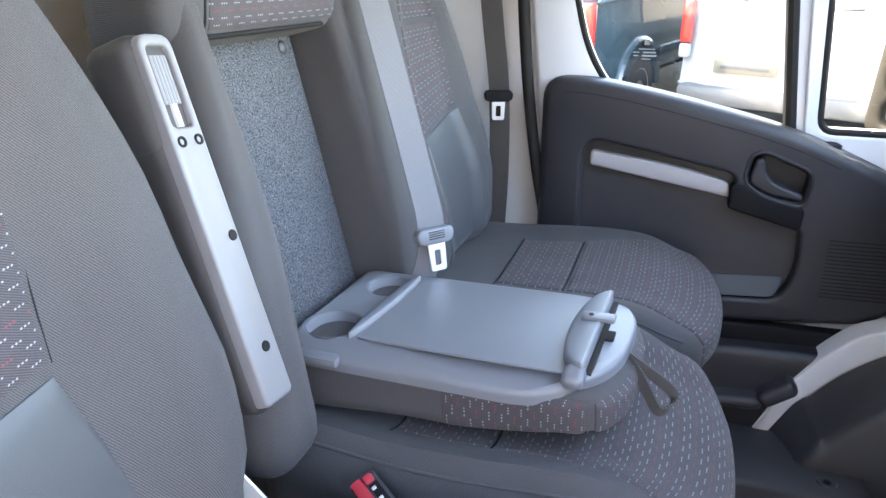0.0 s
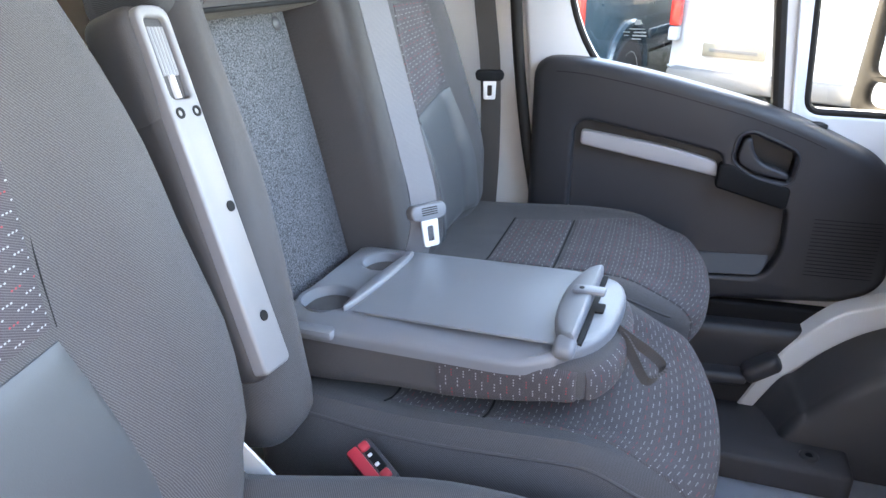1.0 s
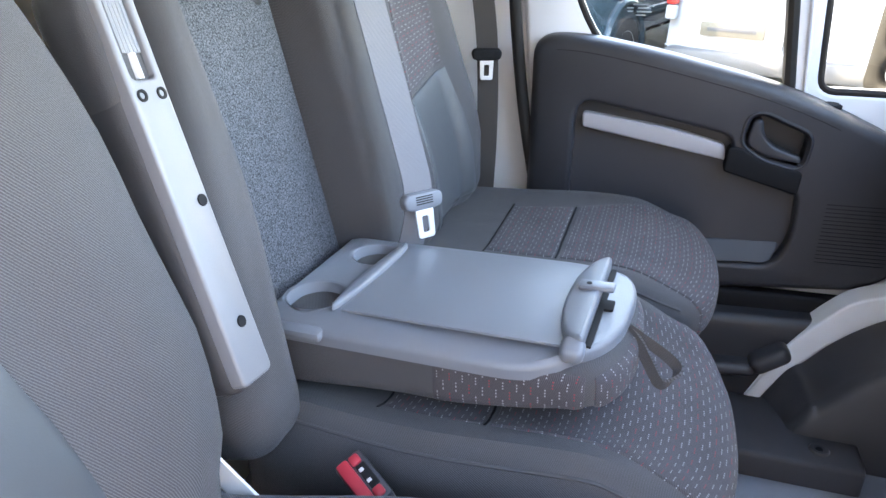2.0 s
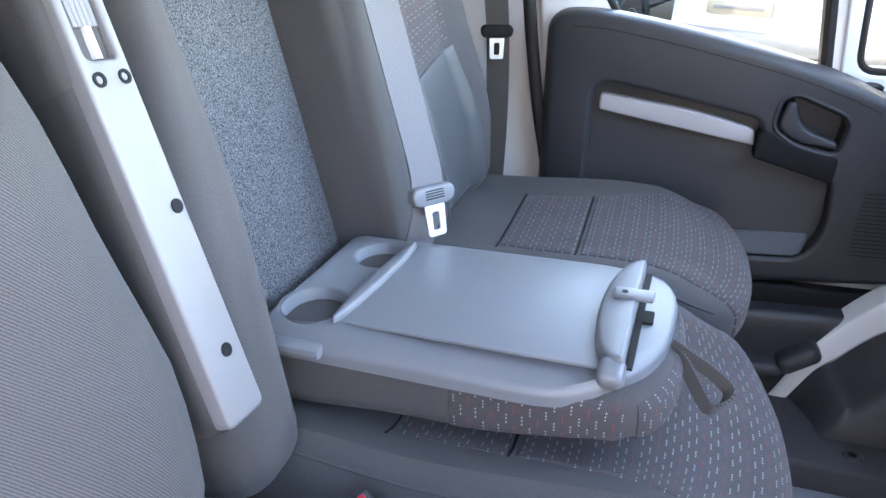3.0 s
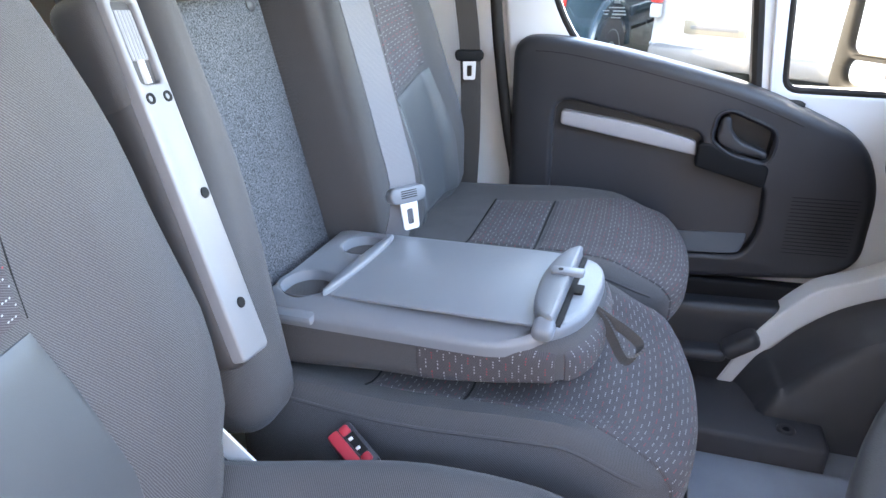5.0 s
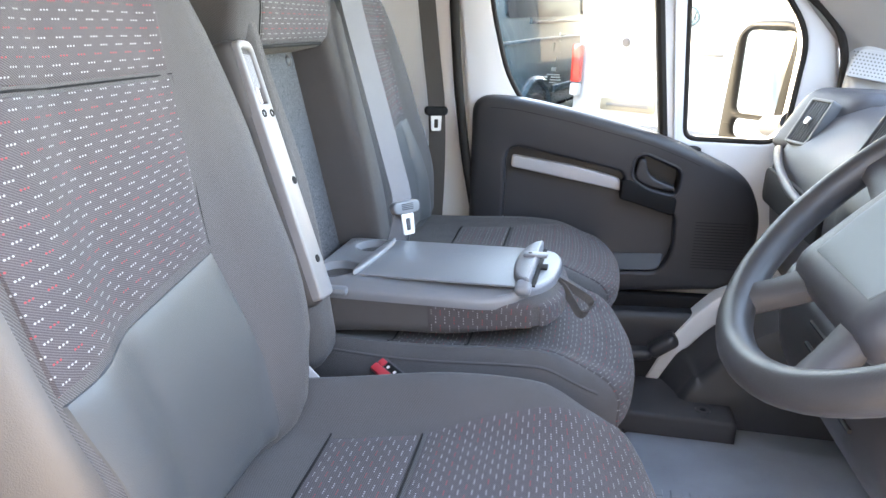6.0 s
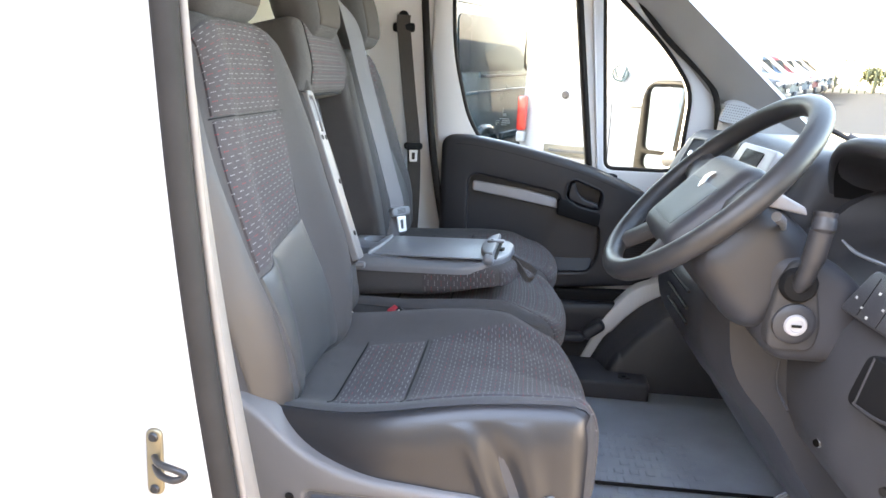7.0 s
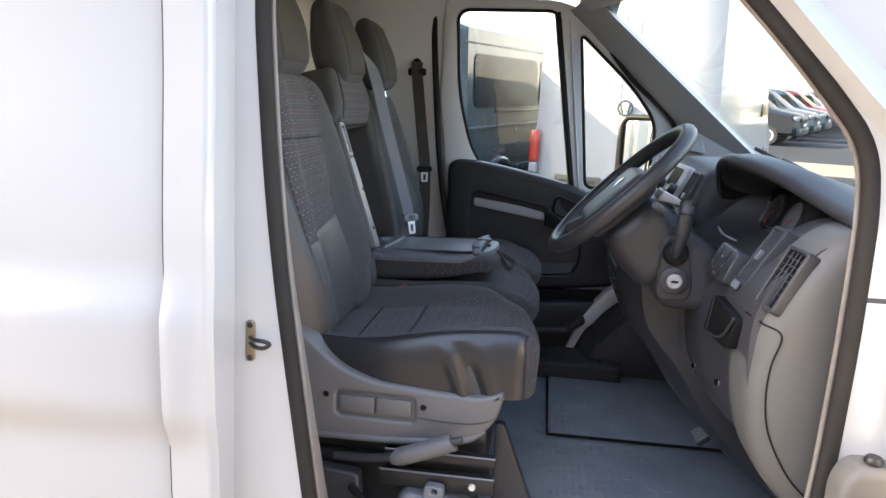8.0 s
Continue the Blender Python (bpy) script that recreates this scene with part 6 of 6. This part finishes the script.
part("cover_groove", tube([(x, y, FLOOR_Z + 0.0085) for x, y in ((0.160, 0.62), (0.160, 0.095), (0.705, 0.10))], 0.0050, 6), DEEP, fm, "dark gap round the cover")

ped = thing("accelerator_pedal", "black ribbed accelerator pedal", "pedal", at=(0.55, -0.26, 0.84))
PM = axes((0.545, -0.265, 0.842), (0, -1, 0), (0.75, 0, 0.66))
part("pedal_pad", turned(box((-0.035, -0.022, -0.006), (0.035, 0.022, 0.006), 0.005), PM), RUBBER, ped)
for k in range(7):
    part("pedal_rib", turned(box((-0.032 + 0.0098 * k, -0.020, 0.005), (-0.027 + 0.0098 * k, 0.020, 0.010), 0.001, 1), PM), GREYP, ped)
part("pedal_arm", tube([(0.55, -0.265, 0.84), (0.62, -0.265, 0.90), (0.70, -0.265, 1.02)], 0.010, 8), STEEL, ped)
blocks = bmesh.new()
for a in range(9):
    for b in range(25):
        x, y = 0.14 + 0.042 * a + (0.021 if b % 2 else 0), -0.60 + 0.040 * b
        if (a * 7 + b * 5) % 11 == 0:
            continue
        c = [blocks.verts.new((x + dx * 0.013, y + dy * 0.013, FLOOR_Z + (0.008 if y > 0.09 else 0.0) + z)) for z, dx, dy in ((0, -1, -1), (0, 1, -1), (0, 1, 1), (0, -1, 1), (0.0022, -0.8, -0.8), (0.0022, 0.8, -0.8), (0.0022, 0.8, 0.8), (0.0022, -0.8, 0.8))]
        for f in ((4, 5, 6, 7), (0, 1, 5, 4), (1, 2, 6, 5), (2, 3, 7, 6), (3, 0, 4, 7)):
            blocks.faces.new([c[q] for q in f])
tagged(part("mat_studs", blocks, MAT, None), "square raised studs moulded in the driver's floor mat", "mat studs", "", "stuff")

# ---- outside ----
def van(name, label, paint, m, length=5.9, width=2.0, height=2.5, group="parked vehicles", glazed=False, mirrors=True):
    """A panel van, nose towards +x of its pose."""
    ob = thing(name, label, "van", group)
    ob.matrix_basis = m
    prof = rounded([(-length / 2, 0.42), (length / 2, 0.42), (length / 2 + 0.02, 0.95), (length / 2 - 0.15, 1.12), (length / 2 - 0.85, 1.32), (length / 2 - 1.75, height - 0.15), (length / 2 - 2.2, height), (-length / 2 + 0.05, height)], [0.05, 0.1, 0.1, 0.1, 0.2, 0.2, 0.3, 0.12], 5)
    bm = bmesh.new()
    secs = []
    for i in range(9):
        a = -1 + 2 * i / 8
        inset = 0.10 * abs(a) ** 6
        loop = offset(prof, inset)
        secs.append([m @ Vector((p.x, a * width / 2 * (1 - 0.05 * max(0, p.y - 1.2)), p.y)) for p in loop])
    bm.free()
    part("body", loft(secs), paint, ob)
    for sg in (-1, 1):
        def sy(z):
            return sg * (width / 2 * (1 - 0.05 * max(0, z - 1.2)) + 0.004)
        wl = rounded([(length / 2 - 1.95, 1.35), (length / 2 - 1.0, 1.35), (length / 2 - 1.15, 1.55), (length / 2 - 1.65, height - 0.42), (length / 2 - 1.95, height - 0.42)], 0.05, 4)
        part("door_window", plate(wl, lambda u, v, w: m @ Vector((u, sy(v) - sg * w, v)), 0.02), VANGLASS, ob, "dark side window")
        if glazed:
            for a, b in ((-length / 2 + 0.30, -length / 2 + 2.25), (-length / 2 + 2.35, length / 2 - 2.1)):
                part("side_window", plate(rounded([(a, 1.44), (b, 1.44), (b, height - 0.36), (a, height - 0.36)], 0.11, 5), lambda u, v, w: m @ Vector((u, sy(v) - sg * w, v)), 0.02), VANGLASS, ob, "dark side window")
            part("waist_crease", turned(box((-length / 2 + 0.1, sg * width / 2 - 0.02, 1.20), (length / 2 - 1.0, sg * width / 2 + 0.012, 1.235), 0.01), m), paint, ob)
            part("roof_crease", turned(box((-length / 2 + 0.1, sg * (width / 2 - 0.055) - 0.02, height - 0.26), (length / 2 - 2.0, sg * (width / 2 - 0.055) + 0.010, height - 0.24), 0.006), m), paint, ob)
            part("door_rail", turned(box((-length / 2 + 0.95, sg * width / 2 - 0.02, 1.375), (-length / 2 + 2.3, sg * width / 2 + 0.020, 1.405), 0.006), m), BLACK, ob, "black sliding door rail")
            part("door_pull", turned(box((-length / 2 + 2.45, sg * width / 2 - 0.02, 1.10), (-length / 2 + 2.68, sg * width / 2 + 0.035, 1.15), 0.012), m), BLACK, ob)
        part("side_moulding", turned(box((-length / 2 + 1.55, sg * width / 2 - 0.015, 0.62), (length / 2 - 1.5, sg * width / 2 + 0.016, 0.72), 0.012), m), paint if glazed else BLACK, ob)
        for wx in (-length / 2 + 1.05, length / 2 - 0.95):
            wh = part("wheel", lathe([(0.10, 0.12), (0.33, 0.12), (0.345, 0.06), (0.345, -0.06), (0.33, -0.12)], m @ pose(wx, sg * (width / 2 - 0.10), 0.345, 90, 0, 0), 32), TYRE, ob)
            part("rim", lathe([(0, sg * -0.09), (0.05, sg * -0.10), (0.12, sg * -0.10), (0.20, sg * -0.115), (0.215, sg * -0.123)], m @ pose(wx, sg * (width / 2 - 0.10), 0.345, 90, 0, 0), 24), RIMS, wh, "silver steel wheel")
            for q in range(10):
                t = 2 * math.pi * q / 10
                part("rim_hole", lathe([(0, 0.001), (0.020, 0.001), (0.023, -0.004)], m @ pose(wx + 0.165 * math.cos(t), sg * (width / 2 + 0.0085), 0.345 + 0.165 * math.sin(t), -90 * sg, 0, 0), 8), DEEP, wh)
            part("arch", tube([m @ Vector((wx + 0.46 * math.cos(t), sg * (width / 2 - 0.01), 0.36 + 0.46 * math.sin(t))) for t in [math.pi * i / 16 for i in range(17)]], 0.045, 8), paint if glazed else BLACK, ob)
        if mirrors:
            part("mirror", Soft((0.12, 0.16, 0.30), 0.05, lambda p: m @ Vector((length / 2 - 1.25 + p.x, sg * (width / 2 + 0.14) + p.y, 1.45 + p.z))).mesh(8), BLACK, ob)
        lampo = part("tail_lamp", turned(box((-length / 2 - 0.012, sg * (width / 2 - 0.045) - 0.05, 0.86), (-length / 2 + 0.08, sg * (width / 2 - 0.045) + 0.048, 1.22), 0.02), m), TAIL, ob, "red tail lamp")
        part("reverse_lens", turned(box((-length / 2 - 0.014, sg * (width / 2 - 0.045) - 0.045, 0.74), (-length / 2 + 0.07, sg * (width / 2 - 0.045) + 0.044, 0.855), 0.015), m), INK, lampo, "white reversing lens")
        part("head_lamp", turned(box((length / 2 - 0.25, sg * (width / 2 - 0.20) - 0.14, 0.88), (length / 2 + 0.015, sg * (width / 2 - 0.20) + 0.14, 1.10), 0.06), m), VANGLASS, ob)
        part("door_seam", turned(box((-length / 2 - 0.003, sg * 0.002 - 0.001, 0.55), (-length / 2 + 0.003, sg * 0.002 + 0.001, height - 0.15), 0), m), DEEP, ob)
    part("windscreen", plate(rounded([(-0.80, 0), (0.80, 0), (0.72, 1.0), (-0.72, 1.0)], 0.1, 4), lambda u, v, w: m @ Vector((length / 2 - 0.88 - 0.80 * v, u, 1.36 + (height - 1.62) * v + 0.02 - w)), 0.03), VANGLASS, ob, "dark windscreen")
    part("bumper", turned(box((-length / 2 - 0.08, -width / 2 + 0.04, 0.36), (-length / 2 + 0.1, width / 2 - 0.04, 0.52), 0.04), m), ENDP, ob)
    part("bumper", turned(box((length / 2 - 0.15, -width / 2 + 0.05, 0.28), (length / 2 + 0.05, width / 2 - 0.05, 0.72), 0.06), m), BLACK, ob)
    part("rear_handle", turned(box((-length / 2 - 0.03, -0.385, 1.170), (-length / 2 + 0.0, -0.17, 1.200), 0.01), m), VENTG, ob)
    return ob


def heading(x, y, deg):
    """A pose on the yard: nose turned deg clockwise from +y."""
    return YARD @ pose(x, y, 0, 0, 0, 90 - deg)


th = radians(21)
white = van("panel_van", "white panel van parked with its closed rear doors facing the cab", WHITE, heading(0.83 + 3.0 * math.sin(th), 5.64 + 3.0 * math.cos(th), 21), 6.0, 2.0, 2.75, mirrors=False)
wm = white.matrix_basis
ring = [Vector((-3.012, -0.055 + 0.075 * math.cos(t), 1.495 + 0.075 * math.sin(t))) for t in [2 * math.pi * i / 28 for i in range(28)]]
badge = part("rear_badge", tube([wm @ p for p in ring], 0.011, 8, True), NAVY, white, "round dark badge ring")
part("badge_bar", tube([wm @ Vector((-3.012, y - 0.055, 1.495 + z)) for y, z in ((-0.055, 0.045), (-0.025, -0.055), (0.0, 0.0), (0.025, -0.055), (0.055, 0.045))], 0.010, 8), NAVY, badge)
part("door_lock", lathe([(0, 0.02), (0.03, 0.02), (0.04, 0.0)], wm @ pose(-3.0, 0.487, 1.255, 0, -90, 0), 16), BLACK, white)
part("number_plate", turned(box((-3.03, 0.15, 0.635), (-3.0, 0.67, 0.745), 0.005), wm), PLATEY, white, "plain yellowish plate with thin bars")
part("plate_bars", turned(box((-3.034, 0.21, 0.675), (-3.028, 0.61, 0.705), 0.002), wm), VENTG, white)
th = radians(19)
van("panel_van", "dark blue-grey high-roof panel van parked beside the white van", NAVY, heading(-0.80 + 2.9 * math.sin(th) - 0.98 * math.cos(th), 5.45 + 2.9 * math.cos(th) + 0.98 * math.sin(th), 19), 5.8, 1.96, 2.38, glazed=True)


def people_carrier(label, paint, m, length=4.9, width=1.9, height=1.95):
    """A short-nosed passenger van, nose towards +x of its pose."""
    ob = thing("parked_van", label, "van", "parked row")
    ob.matrix_basis = m
    n = length / 2
    prof = rounded([(-n, 0.38), (n - 0.06, 0.34), (n, 0.52), (n - 0.02, 0.92), (n - 0.14, 1.06), (n - 0.98, 1.22), (n - 1.80, height - 0.10), (n - 2.15, height), (-n + 0.15, height), (-n, 1.5)], [0.05, 0.08, 0.1, 0.1, 0.1, 0.12, 0.2, 0.2, 0.15, 0.2], 4)

    def half(z):
        return width / 2 * (1 - 0.13 * max(0.0, z - 1.05))
    secs = []
    for i in range(11):
        a = -1 + 2 * i / 10
        loop = offset(prof, 0.10 * abs(a) ** 7)
        secs.append([m @ Vector((p.x - 0.10 * a * a * (1 if p.x > 0 else 0), a * half(p.y), p.y)) for p in loop])
    part("body", loft(secs), paint, ob)
    part("windscreen", plate(rounded([(-0.74, 0), (0.74, 0), (0.64, 1.0), (-0.64, 1.0)], 0.08, 4), lambda u, v, w: m @ Vector((n - 1.02 - 0.76 * v - 0.10 * (u / 0.95) ** 2 + 0.012 - w, u, 1.235 + (height - 1.36) * v + 0.012)), 0.02), CARGLASS, ob, "dark windscreen")
    part("grille", turned(box((n - 0.06, -0.55, 0.80), (n + 0.012, 0.55, 0.93), 0.02), m), BLACK, ob, "black grille")
    part("bumper", turned(box((n - 0.10, -0.82, 0.36), (n + 0.03, 0.82, 0.62), 0.06), m), BLACK, ob, "dark lower bumper")
    part("number_plate", turned(box((n + 0.01, -0.26, 0.66), (n + 0.022, 0.26, 0.76), 0.004), m), LINEW, ob, "plain pale plate")
    for sg in (-1, 1):
        part("head_lamp", turned(box((n - 0.24, sg * 0.72 - 0.16, 0.84), (n - 0.055, sg * 0.72 + 0.16, 1.00), 0.05), m), GREYP, ob, "clear head lamp")
        for a, b in ((n - 2.35, n - 1.55), (-n + 1.35, n - 2.45), (-n + 0.25, -n + 1.25)):
            part("side_window", plate(rounded([(a, 1.24), (b + (0.25 if b > n - 2 else 0), 1.24), (b, height - 0.24), (a, height - 0.24)], 0.06, 4), lambda u, v, w: m @ Vector((u, sg * (half(v) + 0.006 - w), v)), 0.02), CARGLASS, ob, "dark side window")
        part("mirror", Soft((0.10, 0.20, 0.17), 0.05, lambda p: m @ Vector((n - 1.45 + p.x, sg * (width / 2 + 0.10) + p.y, 1.28 + p.z))).mesh(6), BLACK, ob)
        for wx in (-n + 0.95, n - 0.95):
            wh = part("wheel", lathe([(0.10, 0.11), (0.32, 0.11), (0.335, 0.05), (0.335, -0.05), (0.32, -0.11)], m @ pose(wx, sg * (width / 2 - 0.10), 0.335, 90, 0, 0), 26), TYRE, ob)
            part("rim", lathe([(0, sg * -0.10), (0.06, sg * -0.105), (0.21, sg * -0.114)], m @ pose(wx, sg * (width / 2 - 0.10), 0.335, 90, 0, 0), 20), RIMS, wh, "silver wheel")
    return ob


ROW = ((DARKCAR, "black"), (SILVERCAR, "silver-grey"), (BLUECAR, "blue-grey"), (REDCAR, "dark red"), (PALECAR, "white"), (BLUECAR, "blue-grey"), (DARKCAR, "black"))
for i, (pt, nm) in enumerate(ROW):
    a = radians(28)
    people_carrier(nm + " passenger van in a row of parked vehicles", pt, heading(8.35 + 1.45 * i - 2.45 * math.cos(a) + 0.9 * math.sin(a), 22.9 + 2.9 * i + 2.45 * math.sin(a) + 0.9 * math.cos(a), 118))
for i in range(7):
    setting("road_line_%d" % (i + 1), turned(box((9.5 + 1.35 * i, 17.0 + 2.75 * i, 0.0), (14.5 + 1.35 * i, 17.1 + 2.75 * i, 0.006), 0), YARD @ Matrix.Translation((9.5 + 1.35 * i, 17.0 + 2.75 * i, 0)) @ pose(0, 0, 0, 0, 0, -28) @ Matrix.Translation((-9.5 - 1.35 * i, -17.0 - 2.75 * i, 0))), LINEW, "white painted parking bay line", "road line")

strip = Matrix.Translation((8.5, 14.9, 0)) @ pose(0, 0, 0, 0, 0, -19)
setting("pavement_strip", turned(box((-5.0, -1.6, -0.1), (14.0, 1.5, 0.007), 0), YARD @ strip), APRON, "tan concrete strip across the yard", "pavement")

# distance: a pale clad building, a fence and trees
shed = thing("warehouse", "pale cream metal-clad warehouse beyond the yard", "building", at=(34, 42, 0))
part("wall", turned(box((22, 44, 0), (60, 70, 9.5), 0.05), YARD), CREAM, shed)
for k in range(14):
    part("cladding_rib", turned(box((21.9, 43.94, 0.7 + 0.62 * k), (60, 44.0, 0.78 + 0.62 * k), 0.01, 1), YARD), CREAM, shed)
part("roof", turned(box((21.6, 43.6, 9.5), (60.4, 70.4, 9.8), 0.05), YARD), SILVERCAR, shed)
fence = thing("fence", "green steel palisade fence at the yard's edge", "fence", at=(20, 40, 0))
for k in range(60):
    part("pale", turned(box((16 + 0.42 * k, 40.0, 0.1), (16.07 + 0.42 * k, 40.04, 2.1), 0.01, 1), YARD), LEAFY, fence)
for z in (0.5, 1.8):
    part("rail", turned(box((16, 40.05, z), (41.4, 40.10, z + 0.06), 0.01, 1), YARD), LEAFY, fence)


def tree(x, y, h, seed):
    rng = random.Random(seed)
    ob = thing("tree", "sunlit yellow-green bushy tree behind the yard fence", "tree", "trees")
    ob.matrix_basis = YARD @ pose(x, y, 0)
    m = ob.matrix_basis
    bm = tube([m @ Vector((0.05 * k * math.sin(k), 0, h * 0.12 * k)) for k in range(7)], [0.20, 0.17, 0.14, 0.11, 0.08, 0.05, 0.03], 8)
    tips = []
    for k in range(9):
        a, z = rng.uniform(0, 6.28), h * rng.uniform(0.25, 0.6)
        r = h * rng.uniform(0.15, 0.3)
        tip = Vector((r * math.cos(a), r * math.sin(a), z + h * rng.uniform(0.1, 0.3)))
        tips.append(tip)
        tube([m @ Vector((0, 0, z)), m @ (Vector((0, 0, z)).lerp(tip, 0.6) + Vector((0, 0, 0.1))), m @ tip], [0.06, 0.04, 0.015], 6, bm=bm)
    part("trunk", bm, BARK, ob, "brown bark trunk and limbs")
    lb = bmesh.new()
    for k in range(1500):
        c = rng.choice(tips) + Vector([rng.gauss(0, h * 0.09) for _ in range(3)])
        a, b = Vector([rng.gauss(0, 1) for _ in range(3)]).normalized(), Vector([rng.gauss(0, 1) for _ in range(3)])
        b = (b - a * a.dot(b)).normalized()
        q = rng.uniform(0.06, 0.13)
        lb.faces.new([lb.verts.new(m @ (c + a * sa * q + b * sb * q * 0.6)) for sa, sb in ((-1, 0), (0, -1), (1, 0), (0, 1))])
    part("crown", lb, LEAFY, ob, "yellow-green leaves")


for k in range(6):
    tree(20.5 + 2.6 * k, 43.5 + 0.6 * (k % 3), 1.7 + 0.3 * (k % 2), k + 1)
tree(-14.0, 30, 6.0, 4)
